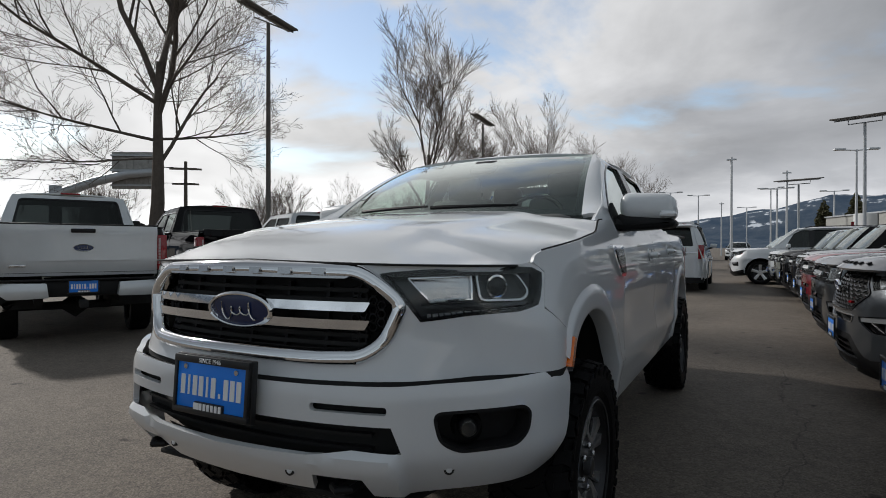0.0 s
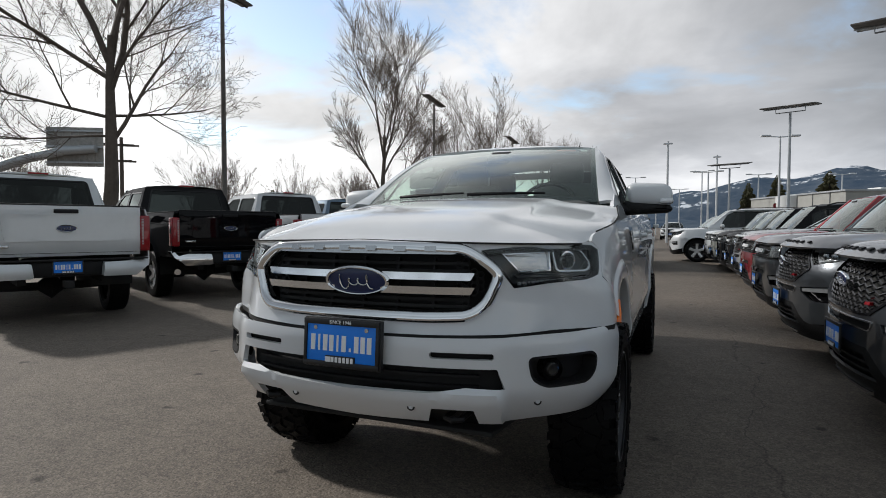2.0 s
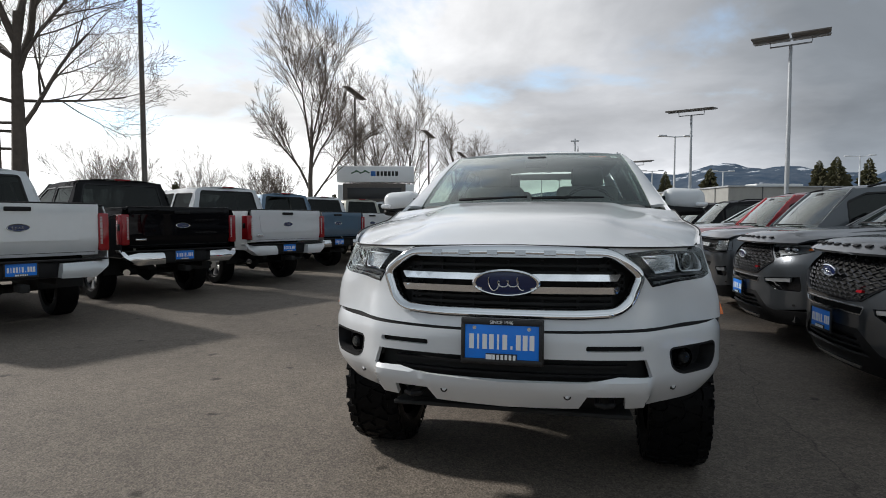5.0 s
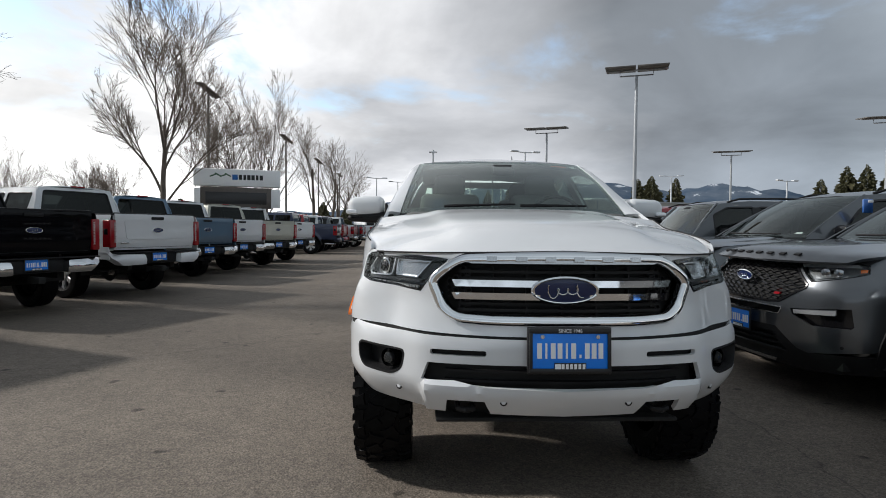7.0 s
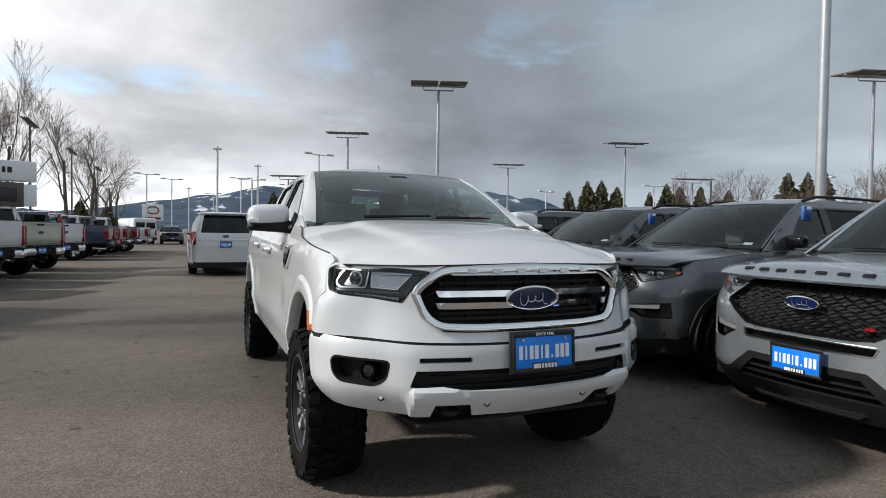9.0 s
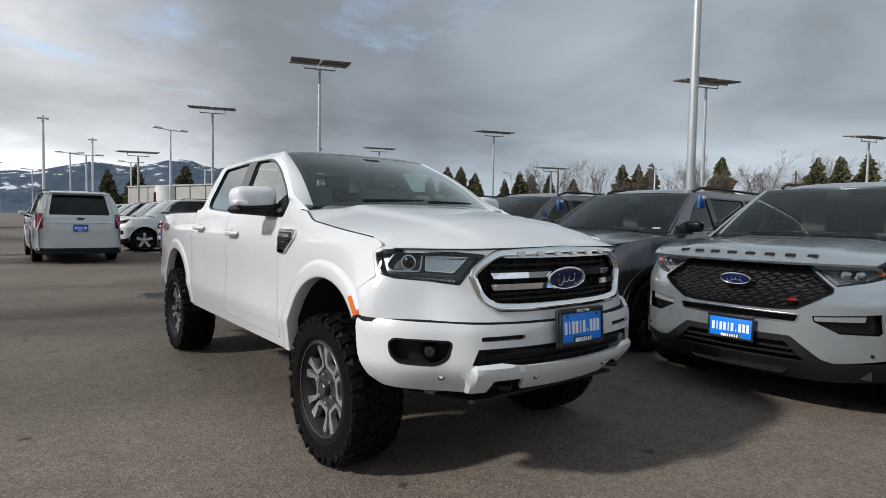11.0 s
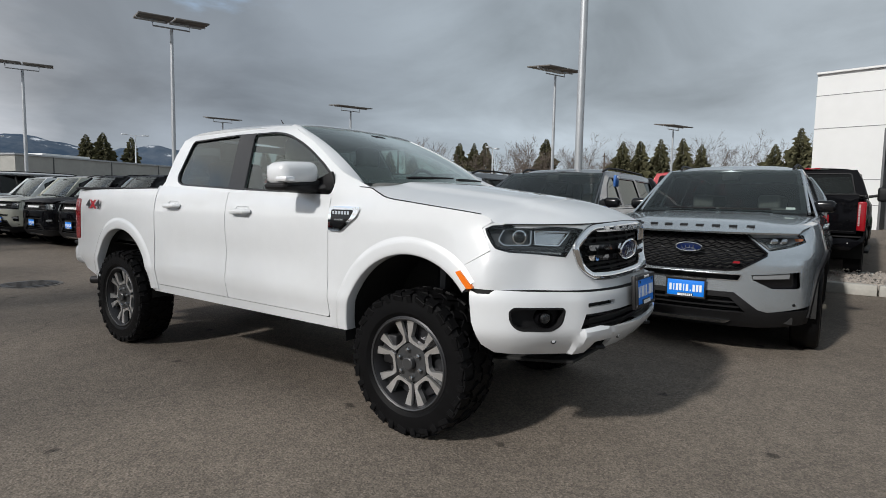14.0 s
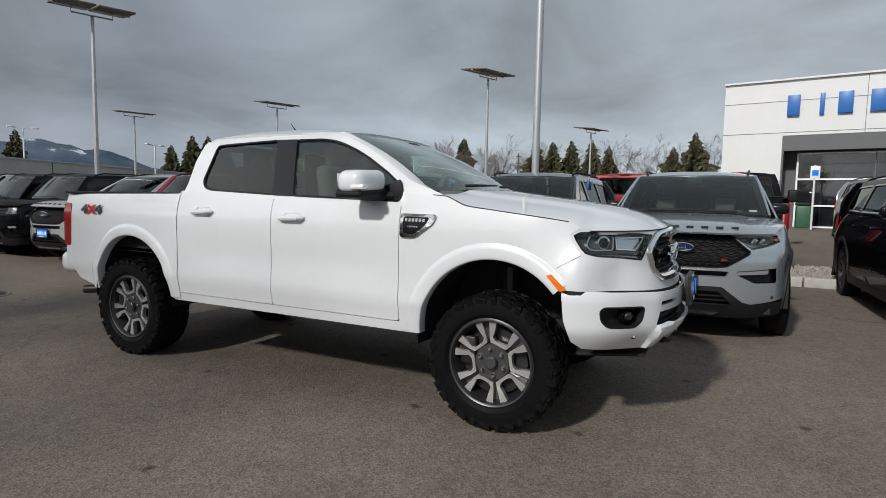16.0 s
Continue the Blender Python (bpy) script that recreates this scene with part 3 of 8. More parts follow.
# ---- the white pickup ----
R_T, HUBZ = 0.398, 0.398
WB = 3.22
ARCH_F, ARCH_R = (0.0, 0.52, 0.482), (WB - 0.01, 0.52, 0.475)     # y, z, radius of the openings


FRONT_TAPER = curve_fn([(0.80, -0.035), (0.92, -0.030), (1.06, 0.030), (1.175, 0.080)])


def hero_side(y, z):
    """Half width of the body side."""
    w = 0.905
    w -= 0.030 * max(0, (0.80 - z) / 0.3) ** 2
    w -= 0.075 * max(0, (z - 1.12) / 0.28) ** 2
    w += 0.010 * math.exp(-((z - 0.70) / 0.05) ** 2)
    if y < -0.05:
        k = FRONT_TAPER(z)
        w -= k * ((-0.05 - y) / 0.45) ** 2.2 * (1 if k > 0 else min(1, max(0, 1 + (y + 0.42) / 0.12)))
    if y > 3.3:
        w -= 0.075 * ((y - 3.3) / 0.95) ** 1.6
    if 0.62 < y < 2.55:
        w -= 0.012 * math.exp(-((z - 0.90) / 0.10) ** 2) * min(1, (y - 0.62) * 4, (2.55 - y) * 4)
    return w


def hero_bottom(y, base=0.515):
    z = base
    if y < -0.3:
        z = 0.86
    if y > 3.6:
        z = 0.505 + 0.075 * min(1, max(0, (y - 3.65) / 0.35)) + 0.12 * min(1, max(0, (y - 4.0) / 0.12))
    for ay, az, ar in (ARCH_F, ARCH_R):
        if abs(y - ay) < ar:
            z = max(z, az + math.sqrt(ar * ar - (y - ay) ** 2))
    return z


BELT = curve_fn([(0.3, 1.372), (0.66, 1.306), (1.6, 1.328), (2.4, 1.368), (2.66, 1.378)])
HOODSIDE = curve_fn([(-0.49, 1.172), (-0.465, 1.205), (-0.44, 1.222), (-0.383, 1.234), (-0.23, 1.254), (0.031, 1.284), (0.19, 1.304), (0.26, 1.330), (0.335, 1.358), (0.7, 1.372)])


def hero_top(y):
    if y < 0.60:
        return HOODSIDE(y) - 0.006
    if y < 2.645:
        return BELT(y) - 0.012
    return 1.340 - 0.012 * (y - 2.65)


def side_outline(y0, y1, bottom, top, n=40, gap=0.0022):
    ys = [y0 + gap + (y1 - y0 - 2 * gap) * i / n for i in range(n + 1)]
    return [(y, bottom(y)) for y in ys] + [(y, top(y)) for y in reversed(ys)]


def mirror_fn(f, s):
    return lambda u, v: (s * f(u, v), u, v)


FASC, FASC_S, FASC_L = plan_curve([(0, -0.875), (0.15, -0.872), (0.30, -0.856), (0.45, -0.825), (0.58, -0.770), (0.69, -0.675), (0.775, -0.565), (0.830, -0.475), (0.860, -0.390)])
BUMP, BUMP_S, BUMP_L = plan_curve([(0, -0.952), (0.15, -0.948), (0.30, -0.934), (0.45, -0.905), (0.58, -0.862), (0.68, -0.785), (0.79, -0.700), (0.868, -0.612), (0.915, -0.510), (0.938, -0.405)])


def plan_out(curve, s, out):
    """A point out metres outside a plan line."""
    x, y = curve(s)
    x1, y1 = curve(s + 0.01)
    x0, y0 = curve(s - 0.01)
    d = math.hypot(x1 - x0, y1 - y0) or 1
    nx, ny = (y1 - y0) / d, -(x1 - x0) / d
    return x + nx * out, y + ny * out


def fascia(s, z, out=0.0):
    lean = 0.026 * max(0, (z - 1.0) / 0.2) ** 2 - 0.030 * max(0, (0.98 - z) / 0.12) * max(0, 1 - (abs(s) / FASC_L) ** 3)
    k = min(1, max(0, (abs(s) / FASC_L - 0.78) / 0.22))
    x, y = plan_out(FASC, s, out - lean * (1 - k * k * (3 - 2 * k)))
    if abs(s) > FASC_L:
        return (math.copysign(hero_side(y, z) + out, s), y, z)
    q = min(1, max(0, (y + 0.68) / 0.20))
    x += math.copysign(q * q * (3 - 2 * q) * (hero_side(y, z) - hero_side(y, 1.18)), s)
    return (x, y, z)


def bumper(s, z, out=0.0):
    lean = 0.018 * max(0, (z - 0.80) / 0.06) ** 2 + 0.10 * max(0, (0.66 - z) / 0.15) ** 1.5
    x, y = plan_out(BUMP, s, out - lean)
    return (x, y, z)


def poly_x(curve_s, pts):
    return [(curve_s(x), z) for x, z in pts]


def hood_side(y):
    return hero_side(y, HOODSIDE(y)) - 0.008


def hood_z(x, y):
    c = curve_fn([(-0.90, 1.180), (-0.84, 1.212), (-0.70, 1.262), (-0.45, 1.312), (-0.06, 1.362), (0.25, 1.398), (0.45, 1.410)])(y)
    e = HOODSIDE(y)
    a = min(1.0, abs(x) / hood_side(y))
    z = c - (c - e) * a ** 2.6
    # two long raised creases
    z += 0.017 * (1 / (1 + math.exp((abs(x) - 0.47 - 0.10 * (y + 0.4)) * 60)) - 0.5) * min(1, max(0, (y + 0.80) * 4))
    # the leading edge rolls down to the grille and lamps
    d = y - hood_front(x)
    zf = 1.197 - 0.019 * a
    return zf + (z - zf) * (1 - math.exp(-max(0, d) / 0.055)) if d < 0.4 else z


def hood_front(x):
    return FASC(FASC_S(x))[1] + 0.018 + 0.022 * (1 - min(1, abs(x) / 0.5))


def build_hero():
    T = thing("pickup_truck", "white crew cab pickup truck with mud tyres on asphalt", "pickup truck")
    P = WHITE
    # --- sides
    for s in (1, -1):
        f = mirror_fn(hero_side, s)
        fen = [p for p in side_outline(-0.462, 0.625, hero_bottom, hero_top, 120) if p[1] > 1.1 or p[0] > -0.335] + [(-0.468, 1.188), (-0.425, 1.158), (-0.455, 1.105), (-0.490, 1.052), (-0.42, 1.008), (-0.352, 0.968)]
        part("front_fender", panel(f, fen, step=0.035, flip=s < 0), P, T, thick=0.012)
        door = rounded(side_outline(0.625, 1.672, lambda y: 0.572, lambda y: BELT(y) - 0.012, 20), 0.02, 2)
        d = part("front_door", panel(f, door, step=0.05, flip=s < 0), P, T, thick=0.012)
        part_handle(d, s, 1.475, 1.190)
        rd = side_outline(1.672, 2.630, lambda y: max(0.572, hero_bottom(y) + 0.028), lambda y: BELT(y) - 0.012, 50)
        d = part("rear_door", panel(f, rd, step=0.05, flip=s < 0), P, T, thick=0.012)
        part_handle(d, s, 2.345, 1.210)
        rocker = side_outline(0.50, 2.74, lambda y: max(0.505, hero_bottom(y, 0.505)), lambda y: max(0.567, hero_bottom(y, 0.505) + 0.022), 70, 0.0)
        part("rocker_panel", panel(lambda u, v, s=s: (s * (hero_side(u, v) - 0.006), u, v), rocker, step=0.05, flip=s < 0), P, T, thick=0.012)
        bed = side_outline(2.634, 4.20, hero_bottom, hero_top, 120)
        bd = part("bed_side", panel(f, bed, step=0.05, flip=s < 0), P, T, thick=0.012)
        # 4x4 marking on the bed side
        decal(bd, s)
        # wheel arch flares
        for ay, az, ar in (ARCH_F, ARCH_R):
            bm = bmesh.new()
            rows = []
            a0, a1 = -0.005 * math.pi, (0.995 if ay > 1 else 0.772) * math.pi
            for k in range(61):
                a = a0 + (a1 - a0) * k / 60
                row = []
                for r, o in ((-0.004, -0.06), (-0.004, 0.006), (0.0, 0.010), (0.010, 0.0125), (0.030, 0.013), (0.055, 0.0125), (0.070, 0.0105), (0.078, 0.006), (0.086, 0.002), (0.096, -0.001)):
                    y, z = ay + (ar + r) * math.cos(a), az + (ar + r) * math.sin(a)
                    row.append(bm.verts.new((s * (hero_side(y, z) + o), y, z)))
                rows.append(row)
            for a, b in zip(rows, rows[1:]):
                for k in range(len(a) - 1):
                    bm.faces.new((a[k], a[k + 1], b[k + 1], b[k]))
            bmesh.ops.recalc_face_normals(bm, faces=bm.faces)
            part("wheel_arch_flare", bm, P, T, angle=0.9)
        # wheel arch liners
        for ay, az, ar in (ARCH_F, ARCH_R):
            bm = bmesh.new()
            rows = []
            for k in range(25):
                a = math.pi * (k / 24) * (1.1 if ay > 1 else 0.96) - 0.05 * math.pi
                rr = ar + 0.012
                rows.append([bm.verts.new((s * x, ay + rr * math.cos(a), az + rr * math.sin(a))) for x in (0.885, 0.6, 0.40)])
            for a, b in zip(rows, rows[1:]):
                for k in range(2):
                    bm.faces.new((a[k], a[k + 1], b[k + 1], b[k]))
            bm.faces.new([r[2] for r in rows])
            part("wheel_arch_liner", bm, UNDER, T)
        # fender badge: chrome surround with a black inlay and pale bars
        bf = lambda u, v, o, s=s: (s * (hero_side(u, v) + o), u, v)
        bp = rounded([(0.612, 1.245), (0.612, 1.100), (0.510, 1.100), (0.385, 1.190), (0.365, 1.245)], 0.02)
        bdg = part("fender_badge", slab(bf, bp, -0.002, 0.014, 0.03), CHROME, T, "chrome fender vent badge with a black inlay")
        part("inlay", slab(bf, rounded([(0.588, 1.226), (0.588, 1.128), (0.520, 1.118), (0.435, 1.180), (0.412, 1.226)], 0.012), 0.010, 0.017, 0.03), GLOSSBLACK, bdg)
        for i in range(6):
            part("pale_bar", slab(bf, [(0.575 - 0.024 * i, 1.217), (0.575 - 0.024 * i, 1.198), (0.559 - 0.024 * i, 1.198), (0.559 - 0.024 * i, 1.217)], 0.015, 0.019, 0.03), SATIN, bdg, smooth=False)
        for i in range(6):
            part("pale_bar", slab(bf, [(0.555 - 0.012 * i, 1.172), (0.555 - 0.012 * i, 1.163), (0.547 - 0.012 * i, 1.163), (0.547 - 0.012 * i, 1.172)], 0.015, 0.019, 0.03), SATIN, bdg, smooth=False)
        # amber marker on the arch lip
        mk = [(-0.320, 0.935), (-0.398, 0.857), (-0.432, 0.864), (-0.430, 0.874), (-0.348, 0.945)]
        part("side_marker", slab(bf, mk, 0.0, 0.019, 0.03), AMBER, T, "amber side marker reflector")
    # --- front upper fascia
    edge = FASC_L
    GR = [(-0.558, 1.070), (-0.510, 1.122), (-0.43, 1.174), (0.0, 1.184), (0.43, 1.174), (0.510, 1.122), (0.558, 1.070), (0.515, 0.955), (0.450, 0.906), (0.30, 0.898), (-0.30, 0.898), (-0.450, 0.906), (-0.515, 0.955)]
    gr = poly_x(FASC_S, GR)
    HL = [(0.482, 1.156), (0.60, 1.168), (0.70, 1.172), (0.80, 1.175), (0.832, 1.172), (0.843, 1.155), (0.838, 1.125), (0.825, 1.085), (0.812, 1.060), (0.776, 1.043), (0.697, 1.032), (0.595, 1.018), (0.578, 1.045), (0.55, 1.085)]
    hl = poly_x(FASC_S, HL)
    top = [(FASC_S(x), z) for x, z in ((0.860, 1.176), (0.80, 1.182), (0.72, 1.180), (0.60, 1.180), (0.47, 1.186), (0.0, 1.194))]
    out = [(edge + 0.050, 0.866), (edge + 0.050, 0.90), (edge + 0.040, 0.966), (edge - 0.032, 1.005), (edge - 0.108, 1.047), (edge - 0.070, 1.105), (edge - 0.040, 1.156), (edge - 0.075, 1.186)] + top[1:]
    low = [(-FASC_S(x), 0.843 + 0.022 * (abs(x) / 0.87) ** 2) for x in (0.86, 0.7, 0.5, 0.3, 0.0, -0.3, -0.5, -0.7, -0.86)]
    out = out + [(-u, v) for u, v in reversed(out[:-1])] + low
    hlm = [(-u, v) for u, v in hl]
    part("front_panel", panel(fascia, out, [grown(gr, 0.004), hl, hlm], step=0.03), P, T, thick=0.012)
    # --- grille
    grille = new("grille")
    grille.parent = T
    tagged(grille, "black grille in a chrome surround")
    part("surround", band(fascia, dense(rounded(grown(gr, -0.012), 0.05), 0.03), 0.046, -0.02, 0.022), CHROME, grille)
    part("backing", panel(lambda u, v: fascia(u, v, -0.07), grown(gr, -0.01), step=0.06), UNDER, grille)
    part("top_band", slab(fascia, rounded(poly_x(FASC_S, [(-0.43, 1.176), (0.0, 1.186), (0.43, 1.176), (0.390, 1.142), (-0.390, 1.142)]), 0.012), -0.03, 0.016, 0.05), SATIN, grille)
    for i in range(6):
        x = -0.30 + 0.12 * i
        part("raised_bar", slab(fascia, poly_x(FASC_S, [(x - 0.022, 1.172), (x + 0.022, 1.172), (x + 0.022, 1.153), (x - 0.022, 1.153)]), 0.012, 0.026, 0.05), SATIN, grille, smooth=False)
    for z in (1.060, 1.007):
        for s in (1, -1):
            part("chrome_bar", slab(fascia, rounded(poly_x(FASC_S, [(s * 0.10, z + 0.014), (s * 0.464, z + 0.014), (s * 0.450, z - 0.014), (s * 0.10, z - 0.014)]), 0.005), -0.03, 0.010, 0.05), CHROME, grille)
    for z in (1.105, 1.075, 0.97, 0.945, 0.922):
        part("black_slat", slab(fascia, poly_x(FASC_S, [(-0.44, z + 0.006), (0.44, z + 0.006), (0.44, z - 0.006), (-0.44, z - 0.006)]), -0.07, -0.035, 0.05), UNDER, grille, smooth=False)
    for x in (-0.30, -0.15, 0, 0.15, 0.30):
        part("black_upright", slab(fascia, poly_x(FASC_S, [(x - 0.006, 1.125), (x + 0.006, 1.125), (x + 0.006, 0.915), (x - 0.006, 0.915)]), -0.065, -0.045, 0.05), PLASTIC, grille, smooth=False)
    for s in (1, -1):     # honeycomb at the ends
        for i in range(5):
            for j in range(7):
                cx, cz = s * (0.40 + 0.028 * i), 0.945 + 0.026 * j + (0.013 if i % 2 else 0)
                if inside((FASC_S(cx), cz), grown(gr, -0.05)):
                    ring = [(FASC_S(cx) + 0.013 * math.cos(k * math.pi / 3), cz + 0.013 * math.sin(k * math.pi / 3)) for k in range(6)]
                    part("honeycomb_cell", band(fascia, ring, 0.007, -0.05, -0.035), PLASTIC, grille, smooth=False)
    oval_badge(grille, pose(0, -0.876, 1.036, 6, 0, 0), 0.285, 0.118)
    # --- headlights
    for s in (1, -1):
        g = hl if s > 0 else hlm
        h = new("headlight")
        h.parent = T
        tagged(h, "clear projector headlight with a black housing")
        part("lens", panel(lambda u, v: fascia(u, v, 0.004), g, step=0.03), LENS, h)
        part("housing", panel(lambda u, v: fascia(u, v, -0.040), grown(g, 0.0), step=0.05), HOUSING, h)
        part("housing_rim", band(fascia, dense(grown(g, -0.004), 0.03), 0.016, -0.055, 0.001), GLOSSBLACK, h)
        part("upper_brow", slab(fascia, poly_x(FASC_S, [(s * a, b) for a, b in ((0.50, 1.157), (0.82, 1.170), (0.83, 1.155), (0.52, 1.146))]), -0.045, -0.004, 0.03), GLOSSBLACK, h)
        inner = poly_x(FASC_S, [(s * a, b) for a, b in ((0.562, 1.143), (0.712, 1.150), (0.708, 1.080), (0.622, 1.074))])
        part("reflector", slab(fascia, inner, -0.045, -0.030, 0.03), SATIN, h)
        part("reflector_frame", band(fascia, dense(inner, 0.02), 0.009, -0.045, -0.012), CHROME, h)
        for k in range(3):
            z = 1.094 + 0.018 * k
            part("reflector_rib", slab(fascia, poly_x(FASC_S, [(s * (0.607 - 0.012 * k), z + 0.002), (s * 0.706, z + 0.003), (s * 0.706, z), (s * (0.607 - 0.012 * k), z - 0.001)]), -0.031, -0.026, 0.03), SATIN, h, smooth=False)
        sq = poly_x(FASC_S, [(s * a, b) for a, b in ((0.722, 1.156), (0.800, 1.156), (0.808, 1.100), (0.792, 1.076), (0.722, 1.076))])
        part("projector_frame", band(fascia, dense(rounded(sq, 0.018), 0.02), 0.011, -0.05, -0.010), SATIN, h)
        c = fascia(FASC_S(s * 0.755), 1.116, -0.04)
        d = Vector(fascia(FASC_S(s * 0.755), 1.116, 0.02)) - Vector(c)
        part("projector_ring", tube([Vector(c), Vector(c) + d * 0.5, Vector(c) + d * 0.52], [0.036, 0.036, 0.030], 24, cap=False), CHROME, h)
        part("projector_lens", tube([Vector(c), Vector(c) + d * 0.45, Vector(c) + d * 0.62, Vector(c) + d * 0.68], [0.030, 0.030, 0.020, 0.004], 24), GLOSSBLACK, h)
        part("lower_shelf", slab(fascia, poly_x(FASC_S, [(s * a, b) for a, b in ((0.60, 1.064), (0.80, 1.070), (0.79, 1.060), (0.61, 1.053))]), -0.045, -0.014, 0.03), HOUSING, h)
        for k in range(13):
            x = 0.612 + 0.0138 * k
            z = 1.032 + 0.016 * (k / 12) ** 1.4
            part("running_light", slab(fascia, poly_x(FASC_S, [(s * x, z + 0.006), (s * (x + 0.0095), z + 0.007), (s * (x + 0.0095), z - 0.003), (s * x, z - 0.004)]), -0.02, -0.008, 0.03), LAMPGREY, h, smooth=False)
    # --- bumper
    FOG = [(0.662, 0.770), (0.76, 0.775), (0.860, 0.778), (0.874, 0.760), (0.870, 0.706), (0.845, 0.670), (0.720, 0.662), (0.676, 0.690)]
    intake = poly_x(BUMP_S, [(-0.562, 0.736), (0.562, 0.736), (0.590, 0.664), (0.455, 0.668), (0.325, 0.648), (0.0, 0.640), (-0.325, 0.648), (-0.455, 0.668), (-0.590, 0.664)])
    slot = lambda s: rounded(poly_x(BUMP_S, [(s * 0.325, 0.792), (s * 0.556, 0.792), (s * 0.556, 0.769), (s * 0.325, 0.769)]), 0.012)
    hook = lambda s: poly_x(BUMP_S, [(s * 0.335, 0.584), (s * 0.482, 0.584), (s * 0.500, 0.545), (s * 0.505, 0.45), (s * 0.305, 0.45), (s * 0.312, 0.535)])
    fog = lambda s: rounded(poly_x(BUMP_S, [(s * a, b) for a, b in FOG]), 0.025)
    L = BUMP_L
    tops = [(BUMP_S(x), 0.838 + 0.022 * (abs(x) / 0.87) ** 2) for x in (0.88, 0.7, 0.5, 0.3, 0, -0.3, -0.5, -0.7, -0.88)]
    lows = [(-L + 0.06, 0.580), (-L + 0.13, 0.538), (BUMP_S(-0.76), 0.528), (BUMP_S(-0.66), 0.520), (BUMP_S(-0.505), 0.520), (BUMP_S(-0.482), 0.584), (BUMP_S(-0.335), 0.584), (BUMP_S(-0.312), 0.519), (0, 0.510),
            (BUMP_S(0.312), 0.519), (BUMP_S(0.335), 0.584), (BUMP_S(0.482), 0.584), (BUMP_S(0.505), 0.520), (BUMP_S(0.66), 0.520), (BUMP_S(0.76), 0.528), (L - 0.13, 0.538), (L - 0.06, 0.580)]
    outb = [(L, 0.860)] + tops + [(-L, 0.860)] + [(-L + 0.018, 0.70)] + lows + [(L - 0.018, 0.70)]
    front = new("front_bumper")
    front.parent = T

    def bumper_face(s, z, out=0.0):
        # the lower lip juts out between the fog lamps
        x, y = BUMP(s)
        jut = 0.030 * max(0, min(1, (0.668 - z) / 0.03)) * max(0, min(1, (0.588 + 0.25 * (0.663 - z) - abs(x)) / 0.025))
        return bumper(s, z, out + jut)
    part("shell", panel(bumper_face, outb, [intake, slot(1), slot(-1), fog(1), fog(-1)], step=0.025), P, front, thick=0.02, angle=0.5)
    part("dark_gap", panel(lambda u, v: fascia(u, v, -0.004), [(edge, 0.84), (edge, 0.885), (0, 0.870), (-edge, 0.885), (-edge, 0.84), (0, 0.825)], step=0.06), UNDER, front)
    part("intake_grille", panel(lambda u, v: bumper(u, v, -0.06), grown(intake, 0.03), step=0.06), UNDER, front)
    for z in (0.70, 0.66):
        part("intake_slat", slab(bumper, poly_x(BUMP_S, [(-0.5, z + 0.005), (0.5, z + 0.005), (0.5, z - 0.005), (-0.5, z - 0.005)]), -0.06, -0.035, 0.06), PLASTIC, front, smooth=False)
    for s in (1, -1):
        part("slot_backing", panel(lambda u, v: bumper(u, v, -0.035), grown(slot(s), 0.012), step=0.05), UNDER, front)
        part("fog_recess", panel(lambda u, v: bumper(u, v, -0.06), grown(fog(s), 0.02), step=0.05), PLASTIC, front)
        part("fog_surround", band(bumper, dense(fog(s), 0.03), 0.016, -0.06, 0.001), PLASTIC, front)
        a, b = bumper(BUMP_S(s * 0.742), 0.722, -0.055), bumper(BUMP_S(s * 0.742), 0.722, -0.01)
        lamp = part("fog_lamp", tube([a, Vector(a).lerp(Vector(b), 0.8), b], [0.026, 0.026, 0.020], 20), DARKALLOY, front, "round dark fog lamp")
        part("bezel", tube([a, Vector(a).lerp(Vector(b), 0.9)], [0.046, 0.040], 20, cap=False), GLOSSBLACK, lamp)
        part("lamp_glass", tube([b, Vector(b) + (Vector(b) - Vector(a)) * 0.06], [0.024, 0.016], 20), LENS, lamp)
        for x, z in ((0.70, 0.605), (0.255, 0.585)):
            q = BUMP_S(s * x)
            a, b = bumper_face(q, z, -0.01), bumper_face(q, z, 0.0004)
            sn = part("parking_sensor", tube([a, b, Vector(b).lerp(Vector(a), -0.2)], [0.0092, 0.0092, 0.007], 16), P, front)
            part("sensor_ring", tube([a, Vector(a).lerp(Vector(b), 0.93)], [0.0155, 0.0155], 16), DARKALLOY, sn)
        part("tow_hook_recess", panel(lambda u, v: bumper(u, v, -0.07), grown(hook(s), 0.01), step=0.06), UNDER, front)
        part("tow_hook", tube([(s * 0.375, -0.80, 0.545), (s * 0.375, -0.885, 0.545), (s * 0.405, -0.905, 0.545), (s * 0.435, -0.88, 0.545), (s * 0.435, -0.79, 0.545)], 0.012, 8), PLASTIC, front)
    part("lower_valance", panel(lambda u, v: bumper(u, v, -0.10), [(-L * 0.52, 0.44), (L * 0.52, 0.44), (L * 0.62, 0.62), (-L * 0.62, 0.62)], step=0.08), UNDER, front, thick=0.01)
    part("skid_plate", box((1.05, 0.55, 0.02), (0, -0.52, 0.435), 0.008, m=Matrix.Rotation(-0.12, 4, "X")), UNDER, front)
    # plate on the bumper
    pl = number_plate(front, pose(-0.004, -0.992, 0.808, -4, 0, 0), 0.300, 0.150, single=True)
    part("mounting_bracket", box((0.335, 0.02, 0.185), (0, 0.014, 0), 0.004), PLATEBLACK, pl)
    words = bpy.data.curves.new("year_text", "FONT")
    words.body, words.size, words.align_x, words.extrude = "SINCE 1946", 0.019, "CENTER", 0.0008
    words.materials.append(PLATEWHITE)
    tx = new("year_lettering", words)
